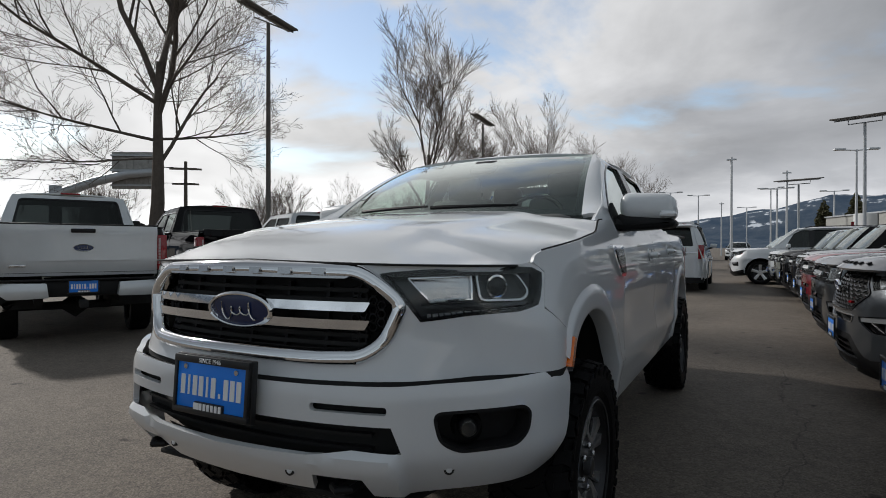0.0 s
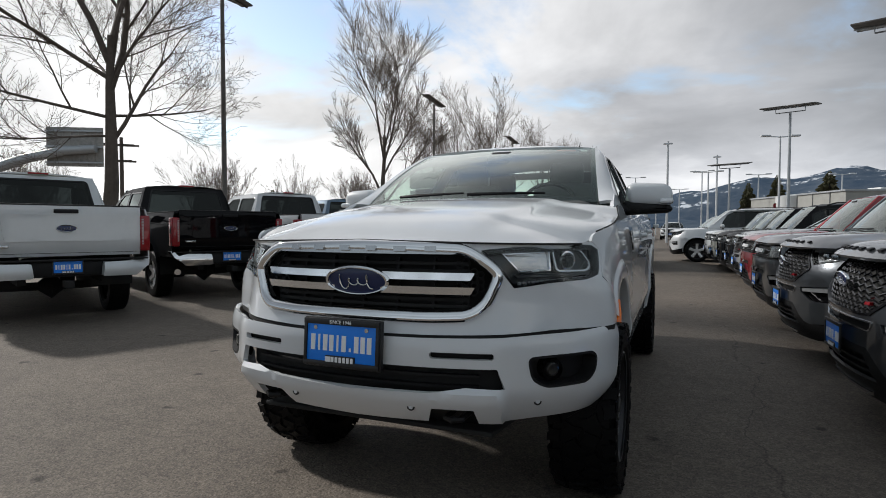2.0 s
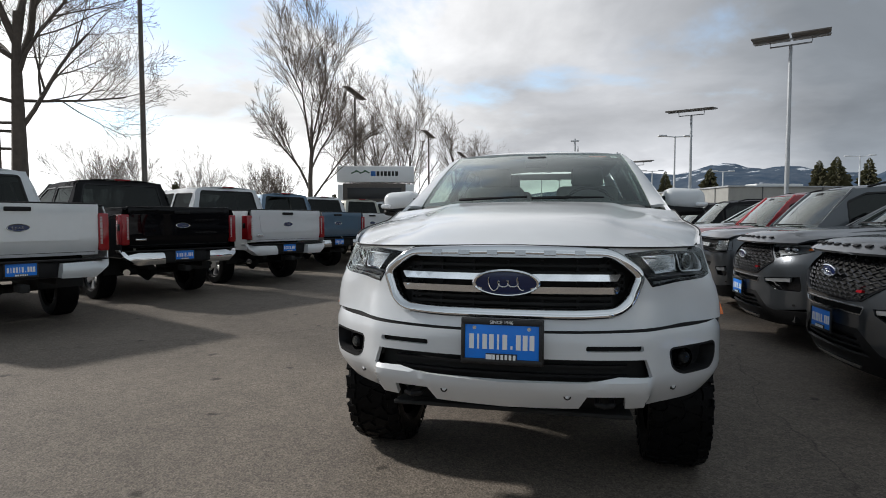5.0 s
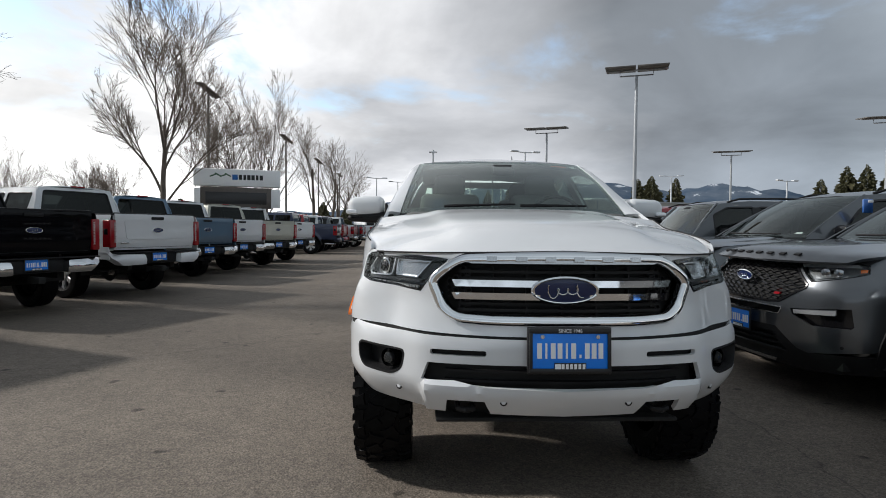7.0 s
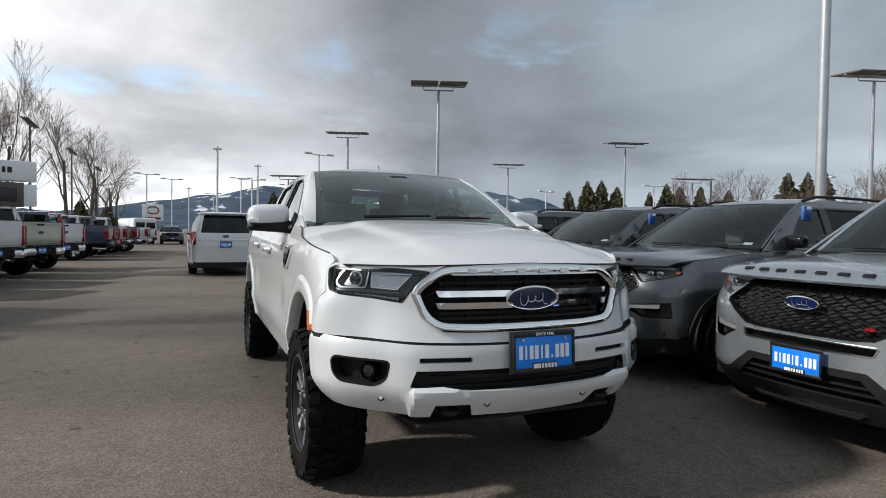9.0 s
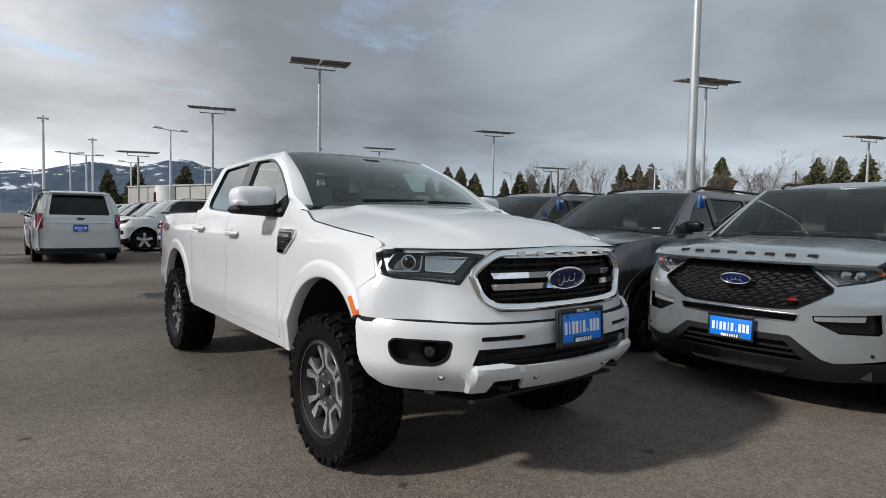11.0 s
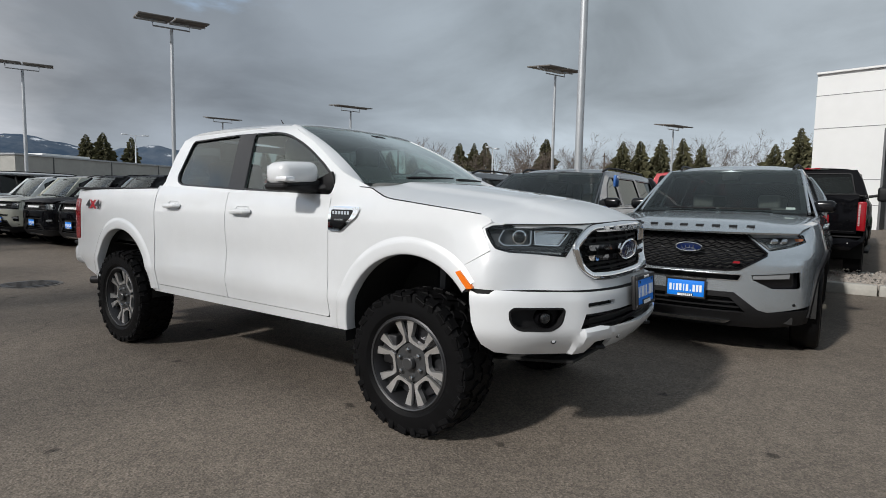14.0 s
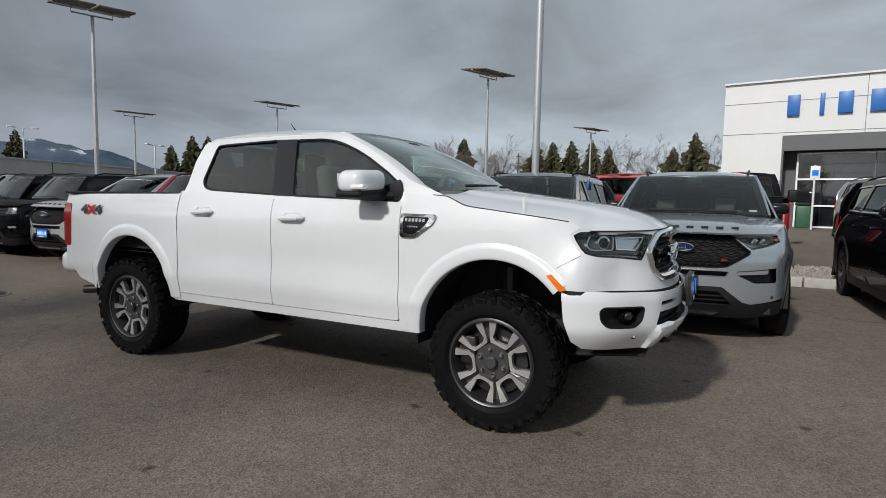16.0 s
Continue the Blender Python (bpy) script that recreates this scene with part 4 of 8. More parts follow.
    tx.parent = pl
    tx.matrix_basis = pose(0, -0.0105, 0.0725, 90, 0, 0)
    for x in (-0.11, 0.11):
        part("plate_screw", tube([(x, 0.0, 0.055), (x, -0.008, 0.055)], 0.008, 10), SATIN, pl)
    # --- hood
    fr = [(x, hood_front(x)) for x in [i * 0.04 for i in range(0, 21)]]
    cow = [(0.76, 0.385), (0.5, 0.330), (0.25, 0.305), (0.0, 0.30)]
    half = fr[:-1] + [(hood_side(y), y) for y in (-0.425, -0.36, -0.30, -0.18, -0.06, 0.07, 0.20, 0.36)] + [(0.80, 0.42)] + cow
    ho = half + [(-x, y) for x, y in reversed(half[1:-1])]
    part("hood", panel(lambda x, y: (x, y, hood_z(x, y)), ho, step=0.03), P, T, thick=0.018)
    for s in (1, -1):
        part("hood_seam", tube([(s * (hood_side(y) + 0.005), y, HOODSIDE(y) - 0.003) for y in [-0.41 + 0.83 * k / 24 for k in range(25)]], 0.0032, 6), UNDER, T)
    part("hood_seam", tube([(x, hood_front(x) - 0.010, 1.193 - 0.016 * min(1, abs(x) / 0.84)) for x in [-0.80 + 0.05 * k for k in range(33)]], 0.0040, 6), UNDER, T)
    part("hood_gap_floor", panel(lambda x, y: (x * 0.97, y, hood_z(x, y) - 0.05), grown(ho, -0.01), step=0.08), UNDER, T)
    # --- cab: sides with window openings, roof, screens
    def cab(y, z):
        return hero_side(y, min(z, BELT(y)) - 0.0) - 0.008 - max(0, z - 1.33) * 0.46 - 0.22 * max(0, (z - 1.72) / 0.12) ** 2 * 0.5
    fw = [(0.650, 1.318), (1.520, 1.342), (1.640, 1.742), (1.40, 1.740), (1.29, 1.725), (1.19, 1.698), (1.07, 1.652), (0.957, 1.598), (0.784, 1.500), (0.680, 1.428), (0.635, 1.360)]
    rw = [(1.695, 1.347), (2.350, 1.372), (2.425, 1.392), (2.468, 1.440), (2.455, 1.60), (2.442, 1.722), (1.815, 1.746)]
    cab_out = [(0.34, 1.355), (0.62, 1.285), (1.66, 1.300), (2.63, 1.345), (2.635, 1.60), (2.60, 1.735), (2.53, 1.780), (2.40, 1.796), (2.0, 1.803), (1.5, 1.800), (1.33, 1.792), (1.235, 1.775), (0.970, 1.662), (0.764, 1.546), (0.60, 1.450)]
    fwr, rwr = rounded(fw, 0.03), rounded(rw, 0.035)
    for s in (1, -1):
        f = mirror_fn(cab, s)
        part("cab_frame", panel(f, cab_out, [fwr, rwr], step=0.05, flip=s < 0), P, T, thick=0.02)
        blk = lambda u, v, o, s=s: (s * (cab(u, v) + o), u, v)
        part("window_trim", band(blk, dense(fwr, 0.04), 0.016, -0.01, 0.004), GLOSSBLACK, T)
        part("window_trim", band(blk, dense(rwr, 0.04), 0.016, -0.01, 0.004), GLOSSBLACK, T)
        part("door_pillar_trim", slab(blk, [(1.512, 1.338), (1.702, 1.342), (1.822, 1.750), (1.634, 1.748)], -0.005, 0.0055, 0.05), GLOSSBLACK, T)
        part("front_side_window", panel(lambda u, v, s=s: (s * (cab(u, v) - 0.012), u, v), fwr, step=0.08, flip=s < 0), TINTED, T)
        part("rear_side_window", panel(lambda u, v, s=s: (s * (cab(u, v) - 0.012), u, v), rwr, step=0.08, flip=s < 0), REARSIDE, T)
        # mirror
        mr = new("door_mirror")
        mr.parent = T
        mr.location = (s * 0.985, 0.84, 1.420)
        bm = box((0.260, 0.200, 0.140), (0, 0, 0.020), 0.052, seg=4)
        for v in bm.verts:
            v.co.y += 0.10 * (v.co.x * s + 0.1) * (1.5 if v.co.y < 0 else 0.6)
            v.co.z -= 0.10 * max(0, v.co.x * s)
        part("cap", bm, P, mr, "white mirror cap")
        bm = box((0.275, 0.205, 0.066), (-s * 0.008, 0.008, -0.062), 0.028, seg=3)
        for v in bm.verts:
            v.co.y += 0.10 * (v.co.x * s + 0.1) * (1.4 if v.co.y < 0 else 0.6)
            v.co.z -= 0.10 * v.co.x * s * (1 if v.co.z > -0.06 else -0.6)
        part("lower_shell", bm, PLASTIC, mr)
        part("stalk", tube([(-s * 0.06, 0.0, -0.070), (-s * 0.12, -0.05, -0.075), (-s * 0.17, -0.10, -0.070)], [0.036, 0.036, 0.05], 12, flat=0.8), PLASTIC, mr)
        part("sail_panel", box((0.02, 0.17, 0.11), (-s * 0.150, -0.12, -0.045), 0.008, m=Matrix.Rotation(-0.35, 4, "X")), PLASTIC, mr)
        part("mirror_glass", box((0.20, 0.006, 0.12), (s * 0.005, 0.112, 0.0), 0.002), CHROME, mr)
        part("turn_signal", box((0.075, 0.10, 0.032), (s * 0.098, -0.045, -0.022), 0.014), LAMPWHITE, mr, "clear turn signal strip")
    # roof
    def roof(x, y):
        a = abs(x) / 0.605
        drop = 0.078 * min(1, max(0.25, (y - 1.0) / 0.5))
        return (x, y, curve_fn([(1.10, 1.790), (1.25, 1.824), (1.6, 1.868), (2.1, 1.882), (2.45, 1.868), (2.64, 1.826)])(y) - drop * a ** 2.6)
    rp = [(-0.606, 1.215), (-0.35, 1.155), (0, 1.13), (0.35, 1.155), (0.606, 1.215), (0.612, 1.5), (0.612, 2.45), (0.585, 2.61), (0, 2.645), (-0.585, 2.61), (-0.612, 2.45), (-0.612, 1.5)]
    part("roof", panel(roof, rounded(rp, 0.03), step=0.06), P, T, thick=0.02)
    part("headliner", panel(lambda x, y: (x, y, roof(x, y)[2] - 0.05), grown(rp, -0.02), step=0.15), HEADLINER, T)
    # windscreen: u across, v up
    def screen(u, v, o=0.0):
        t = v
        hw = 0.735 + (0.612 - 0.735) * t
        x = u * hw
        bow = 0.185 * (1 - abs(u) ** 2.2)
        y = 0.495 + (1.225 - 0.495) * t - bow * (1 - 0.60 * t) + 0.03 * math.sin(math.pi * t) * -1
        z = 1.385 + (1.785 - 1.385) * t + 0.012 * (1 - u * u) + 0.02 * math.sin(math.pi * t)
        return (x, y - 0.5 * o, z + 0.85 * o)
    uv = [(-1, 0), (-0.5, 0), (0, 0), (0.5, 0), (1, 0), (1, 0.5), (1, 1), (0.5, 1), (0, 1), (-0.5, 1), (-1, 1), (-1, 0.5)]
    part("windscreen", panel(screen, uv, step=0.10), CLEAR, T)
    part("windscreen_band", panel(lambda u, v: screen(u, v, -0.006), [(-1, -0.02), (1, -0.02), (1, 0.07), (-1, 0.07)], step=0.1), GLOSSBLACK, T)
    part("windscreen_band", panel(lambda u, v: screen(u, v, -0.006), [(-1, 0.95), (1, 0.95), (1, 1.02), (-1, 1.02)], step=0.1), GLOSSBLACK, T)
    for s in (-1, 1):
        part("windscreen_band", panel(lambda u, v: screen(u, v, -0.006), [(s * 0.955, 0.05), (s * 1.01, 0.05), (s * 1.01, 0.97), (s * 0.955, 0.97)], step=0.1), GLOSSBLACK, T)
        # A-pillar outer skin
        bm = bmesh.new()
        prev = None
        edge_y = curve_fn([(1.355, 0.34), (1.450, 0.60), (1.546, 0.764), (1.662, 0.970), (1.775, 1.235), (1.792, 1.33)])
        for k in range(13):
            t = k / 12
            a = Vector(screen(s * 1.0, t, 0.004))
            zb = min(1.790, a.z)
            yb = edge_y(zb) + 0.004
            b = Vector((s * (cab(yb, zb) + 0.001), yb, zb))
            m = (a * 0.45 + b * 0.55) + Vector((s * 0.004, -0.008, 0.006))
            row = [bm.verts.new(p) for p in (a, m, b)]
            if prev:
                for q in range(2):
                    bm.faces.new((prev[q], prev[q + 1], row[q + 1], row[q]))
            prev = row
        bmesh.ops.recalc_face_normals(bm, faces=bm.faces)
        part("front_pillar", bm, P, T, thick=0.02)
    part("cowl", panel(lambda x, y: (x, y, hood_z(x, 0.36) - 0.030 + (y - 0.36) * 0.12), [(-0.80, 0.40), (-0.4, 0.29), (0, 0.26), (0.4, 0.29), (0.80, 0.40), (0.76, 0.52), (0, 0.42), (-0.76, 0.52)], step=0.08), PLASTIC, T)
    for x0, x1 in ((-0.62, -0.02), (0.02, 0.62)):
        pts = [screen(x0 + (x1 - x0) * i / 6, 0.035 + 0.02 * i / 6, 0.022) for i in range(7)]
        part("wiper", tube(pts, [0.010, 0.011, 0.010, 0.009, 0.008, 0.007, 0.006], 6), PLASTIC, T)
    part("camera_pod", box((0.16, 0.14, 0.05), (0, 1.02, 1.722), 0.02, m=Matrix.Rotation(0.45, 4, "X")), PLASTIC, T)
    part("orange_sticker", panel(lambda u, v: screen(u, v, -0.003), [(0.60, 0.905), (0.80, 0.905), (0.80, 0.945), (0.60, 0.945)], step=0.1), mat("faded orange sticker", (0.55, 0.12, 0.06), 0.5), T)
    part("white_sticker", panel(lambda u, v: screen(u, v, -0.003), [(0.85, 0.905), (0.92, 0.905), (0.92, 0.945), (0.85, 0.945)], step=0.1), PLATEWHITE, T)
    # rear screen and cab back
    part("cab_back", panel(lambda x, z: (x, 2.632 - 0.05 * max(0, z - 1.4), z), [(-0.80, 0.70), (0.80, 0.70), (0.80, 1.38), (0.59, 1.76), (-0.59, 1.76), (-0.80, 1.38)], [[(-0.62, 1.42), (0.62, 1.42), (0.55, 1.70), (-0.55, 1.70)]], step=0.1), P, T, thick=0.02)
    part("rear_window", panel(lambda x, z: (x, 2.628 - 0.05 * max(0, z - 1.4), z), [(-0.62, 1.42), (0.62, 1.42), (0.55, 1.70), (-0.55, 1.70)], step=0.1), TINTED, T)
    part("antenna", tube([(0.30, 2.42, 1.845), (0.30, 2.50, 1.95), (0.30, 2.56, 2.02)], [0.012, 0.006, 0.003], 8), PLASTIC, T)
    # --- bed
    part("bed_floor", box((1.55, 1.50, 0.03), (0, 3.42, 0.86)), UNDER, T)
    for s in (1, -1):
        part("bed_rail_cap", box((0.075, 1.54, 0.022), (s * 0.805, 3.42, 1.338), 0.008), PLASTIC, T)
        part("bed_inner_wall", box((0.02, 1.52, 0.48), (s * 0.765, 3.42, 1.09)), UNDER, T)
    part("bed_bulkhead", box((1.60, 0.03, 0.48), (0, 2.665, 1.09)), P, T)
    tg = part("tailgate", box((1.44, 0.07, 0.56), (0, 4.18, 1.045), 0.02), P, T)
    part("tailgate_handle", box((0.22, 0.02, 0.06), (0, 4.225, 1.20), 0.01), PLASTIC, tg)
    part("rear_bumper", box((1.66, 0.24, 0.20), (0, 4.22, 0.70), 0.07, seg=4), P, T)
    for s in (1, -1):
        bm = panel(lambda u, v, s=s: (s * (hero_side(u, v) + 0.006), u, v), rounded([(4.085, 1.24), (4.21, 1.245), (4.225, 0.86), (4.11, 0.86)], 0.03), step=0.04, flip=s < 0)
        part("tail_lamp", bm, TAILRED, T, thick=0.05)
        part("bumper_corner", box((0.10, 0.16, 0.035), (s * 0.785, 4.215, 0.812), 0.014, seg=3), PLASTIC, T)
    # --- underside
    part("floor_pan", box((1.56, 2.0, 0.05), (0, 1.60, 0.60)), UNDER, T)
    part("engine_bay_floor", box((0.78, 1.05, 0.5), (0, -0.08, 0.80), 0.05), UNDER, T)
    for s in (1, -1):
        part("frame_rail", box((0.08, 4.6, 0.13), (s * 0.40, 1.85, 0.535), 0.01), UNDER, T)
        part("lower_arm", tube([(s * 0.35, 0.0, 0.42), (s * 0.66, 0.0, 0.36)], [0.05, 0.035], 8), UNDER, T)
        part("shock_spring", tube([(s * 0.55, 0.02, 0.42), (s * 0.50, 0.04, 0.92)], 0.055, 10), DARKALLOY, T)
    part("rear_axle", tube([(-0.7, WB, HUBZ), (-0.12, WB, HUBZ), (0, WB, HUBZ), (0.12, WB, HUBZ), (0.7, WB, HUBZ)], [0.045, 0.05, 0.13, 0.05, 0.045], 12), UNDER, T)
    part("exhaust_tip", tube([(-0.66, 3.70, 0.50), (-0.76, 3.90, 0.470), (-0.80, 4.00, 0.462)], 0.038, 12), DARKALLOY, T)
    part("spare_wheel", tube([(0, 3.75, 0.50), (0, 3.75, 0.72)], 0.36, 24), RUBBER, T)
    # --- wheels
    for y in (0, WB):
        for s in (1, -1):
            wheel("wheel", T, (s * 0.785, y, HUBZ), R_T, 0.285, 0.256, s, knobs=30, spokes=6, turned=-0.175 if y == 0 else 0.25)
    # --- interior
    interior(T, 1.05, 1.95, 0.60, mat("grey dashboard", (0.10, 0.104, 0.10), 0.7, grain=0.1))
    return T


def part_handle(door, s, y, z):
    f = lambda u, v, o, s=s: (s * (hero_side(u, v) + o), u, v)
    cup = rounded([(y - 0.075, z - 0.035), (y + 0.075, z - 0.035), (y + 0.075, z + 0.035), (y - 0.075, z + 0.035)], 0.03)
    h = part("door_handle", tube([f(y + 0.105, z - 0.008, 0.004), f(y + 0.085, z - 0.004, 0.030), f(y - 0.07, z, 0.034), f(y - 0.10, z, 0.006)], [0.014, 0.017, 0.018, 0.013], 10, flat=1.0), WHITE, door)
    part("handle_cup", band(f, dense(cup, 0.02), 0.006, -0.002, 0.004), WHITE, h)


def decal(bed, s):
    words = bpy.data.curves.new("drive_text", "FONT")
    words.body, words.size, words.extrude, words.offset, words.shear = "4X4", 0.105, 0.001, 0.005, 0.12
    words.materials.append(mat("dark decal", (0.04, 0.04, 0.045), 0.4))
    words.materials.append(mat("red decal", (0.45, 0.02, 0.03), 0.4))
    words.align_x = "CENTER"
    for i, c in enumerate(words.body_format):
        c.material_index = 1 if i == 1 else 0
    tx = new("drive_lettering", words)
    tx.parent = bed
    x = hero_side(3.735, 1.18)
    slope = (hero_side(3.90, 1.18) - hero_side(3.55, 1.18)) / 0.35
    if s < 0:
        tx.matrix_basis = Matrix.Translation((-x - 0.0115, 3.735, 1.158)) @ Matrix.Rotation(math.atan(slope), 4, "Z") @ pose(0, 0, 0, 90, 0, -90) @ Matrix.Diagonal((1.75, 1, 1, 1))
    else:
        tx.matrix_basis = Matrix.Translation((x + 0.0115, 3.735, 1.158)) @ Matrix.Rotation(-math.atan(slope), 4, "Z") @ pose(0, 0, 0, 90, 0, 90) @ Matrix.Diagonal((1.75, 1, 1, 1))


def interior(T, y_front, y_rear, z, dash=None):
    """Seats with headrests, dashboard and steering wheel."""
    for y, cushions in ((y_front + 0.12, (-0.37, 0.37)), (y_rear + 0.05, (-0.37, 0.37))):
        for x in cushions:
            st = new("seat")
            st.parent = T
            st.location = (x, y, z)
            part("cushion", box((0.50, 0.50, 0.14), (0, 0, 0.36), 0.05, seg=3), SEATCLOTH, st)
            part("backrest", box((0.48, 0.12, 0.58), (0, 0.27, 0.68), 0.05, seg=3, m=Matrix.Rotation(-0.16, 4, "X")), SEATCLOTH, st)
            part("headrest", box((0.25, 0.09, 0.17), (0, 0.33, 1.04), 0.04, seg=3), SEATCLOTH, st)
    part("dashboard", box((1.44, 0.42, 0.26), (0, y_front - 0.52, z + 0.66), 0.07, seg=3), dash or PLASTIC, T)
    ring = [(0.37 + 0.185 * math.cos(a), y_front - 0.22 + 0.08 * math.sin(a), z + 0.76 + 0.165 * math.sin(a)) for a in [2 * math.pi * k / 20 for k in range(21)]]
    part("steering_wheel", tube(ring, 0.014, 6), PLASTIC, T)


build_hero()

# ---- ground ----
def asphalt_material():
    m = bpy.data.materials.new("weathered asphalt")
    m.use_nodes = True
    tr = m.node_tree
    b = tr.nodes["Principled BSDF"]
    ln = tr.links.new
    co = tr.nodes.new("ShaderNodeTexCoord")
    fine = node(tr, "ShaderNodeTexVoronoi", Scale=75.0)
    peb = node(tr, "ShaderNodeTexVoronoi", Scale=62.0)
    grit = node(tr, "ShaderNodeTexNoise", Scale=95.0, Detail=4.0, Roughness=0.7)
    mid = node(tr, "ShaderNodeTexNoise", Scale=5.0, Detail=6.0, Roughness=0.65)
    big = node(tr, "ShaderNodeTexNoise", Scale=0.35, Detail=5.0, Roughness=0.6)
    spot = node(tr, "ShaderNodeTexNoise", Scale=2.3, Detail=3.0, Roughness=0.5)
    for n in (fine, peb, grit, mid, big, spot):
        ln(co.outputs["Object"], n.inputs["Vector"])
    ramp = tr.nodes.new("ShaderNodeValToRGB")
    e = ramp.color_ramp.elements
    e[0].position, e[0].color = 0.25, (0.077, 0.065, 0.0545, 1)
    e[1].position, e[1].color = 0.80, (0.193, 0.163, 0.133, 1)
    s = node(tr, "ShaderNodeMath"); s.operation = "MULTIPLY_ADD"; s.inputs[1].default_value = 0.45
    ln(mid.outputs[0], s.inputs[0])
    s0 = node(tr, "ShaderNodeMath"); s0.operation = "MULTIPLY"; s0.inputs[1].default_value = 0.65
    ln(big.outputs[0], s0.inputs[0]); ln(s0.outputs[0], s.inputs[2])
    ln(s.outputs[0], ramp.inputs[0])
    # pale stones in the binder
    st = node(tr, "ShaderNodeMapRange")
    st.inputs[1].default_value, st.inputs[2].default_value, st.inputs[3].default_value, st.inputs[4].default_value = 0.32, 0.70, 0.55, 1.60
    ln(grit.outputs[0], st.inputs[0])
    mul = tr.nodes.new("ShaderNodeMix"); mul.data_type = "RGBA"; mul.blend_type = "MULTIPLY"; mul.inputs["Factor"].default_value = 1
    ln(ramp.outputs[0], mul.inputs["A"]); ln(st.outputs[0], mul.inputs["B"])
    pr = tr.nodes.new("ShaderNodeSeparateColor")
    ln(peb.outputs["Color"], pr.inputs[0])
    pm = node(tr, "ShaderNodeMapRange")
    pm.inputs[3].default_value, pm.inputs[4].default_value = 0.74, 1.26
    ln(pr.outputs[0], pm.inputs[0])
    mulp = tr.nodes.new("ShaderNodeMix"); mulp.data_type = "RGBA"; mulp.blend_type = "MULTIPLY"; mulp.inputs["Factor"].default_value = 1
    ln(mul.outputs["Result"], mulp.inputs["A"]); ln(pm.outputs[0], mulp.inputs["B"])
    mul = mulp
    # oil spots
    oil = node(tr, "ShaderNodeMapRange")
    oil.inputs[1].default_value, oil.inputs[2].default_value, oil.inputs[3].default_value, oil.inputs[4].default_value = 0.70, 0.76, 1.0, 0.62
    ln(spot.outputs[0], oil.inputs[0])
    mul2 = tr.nodes.new("ShaderNodeMix"); mul2.data_type = "RGBA"; mul2.blend_type = "MULTIPLY"; mul2.inputs["Factor"].default_value = 1
    ln(mul.outputs["Result"], mul2.inputs["A"]); ln(oil.outputs[0], mul2.inputs["B"])
    # small dark blots of oil and gum
    blot = node(tr, "ShaderNodeTexVoronoi", Scale=0.8, Randomness=1.0)
    blot.voronoi_dimensions = "2D"
    bw = node(tr, "ShaderNodeTexNoise", Scale=16.0, Detail=3.0)
    bmix = tr.nodes.new("ShaderNodeMix"); bmix.data_type = "RGBA"; bmix.blend_type = "ADD"; bmix.inputs["Factor"].default_value = 0.09
    ln(co.outputs["Object"], bw.inputs["Vector"]); ln(co.outputs["Object"], bmix.inputs["A"]); ln(bw.outputs["Color"], bmix.inputs["B"])
    ln(bmix.outputs["Result"], blot.inputs["Vector"])
    br = node(tr, "ShaderNodeMapRange")
    br.inputs[1].default_value, br.inputs[2].default_value, br.inputs[3].default_value, br.inputs[4].default_value = 0.016, 0.036, 0.36, 1.0
    ln(blot.outputs["Distance"], br.inputs[0])
    mulb = tr.nodes.new("ShaderNodeMix"); mulb.data_type = "RGBA"; mulb.blend_type = "MULTIPLY"; mulb.inputs["Factor"].default_value = 1
    ln(mul2.outputs["Result"], mulb.inputs["A"]); ln(br.outputs[0], mulb.inputs["B"])
    mul2 = mulb
    # hairline cracks and pale scuffs
    warp = node(tr, "ShaderNodeTexNoise", Scale=1.4, Detail=4.0)
    wadd = tr.nodes.new("ShaderNodeMix"); wadd.data_type = "RGBA"; wadd.blend_type = "ADD"; wadd.inputs["Factor"].default_value = 0.55
    ln(co.outputs["Object"], warp.inputs["Vector"]); ln(co.outputs["Object"], wadd.inputs["A"]); ln(warp.outputs["Color"], wadd.inputs["B"])
    crk = node(tr, "ShaderNodeTexVoronoi", Scale=0.12); crk.feature = "DISTANCE_TO_EDGE"
    ln(wadd.outputs["Result"], crk.inputs["Vector"])
    ck = node(tr, "ShaderNodeMapRange")
    ck.inputs[1].default_value, ck.inputs[2].default_value, ck.inputs[3].default_value, ck.inputs[4].default_value = 0.0003, 0.0011, 0.62, 1.0
    ln(crk.outputs["Distance"], ck.inputs[0])
    mul3 = tr.nodes.new("ShaderNodeMix"); mul3.data_type = "RGBA"; mul3.blend_type = "MULTIPLY"; mul3.inputs["Factor"].default_value = 1
    ln(mul2.outputs["Result"], mul3.inputs["A"]); ln(ck.outputs[0], mul3.inputs["B"])
    ln(mul3.outputs["Result"], b.inputs["Base Color"])
    b.inputs["Roughness"].default_value = 0.82
    b.inputs["Specular IOR Level"].default_value = 0.35
    bp = node(tr, "ShaderNodeBump", Strength=0.5, Distance=0.006)
    ln(fine.outputs["Distance"], bp.inputs["Height"])
    ln(bp.outputs[0], b.inputs["Normal"])
    return m


ASPHALT = asphalt_material()


def ground_z(x, y):
    """The lot is level; towards the showroom the ground rises a little."""
    t = min(1, max(0, (x - 9.0) / 8.0)) * min(1, max(0, (14 - y) / 6.0))
    return 0.62 * t * t * (3 - 2 * t)


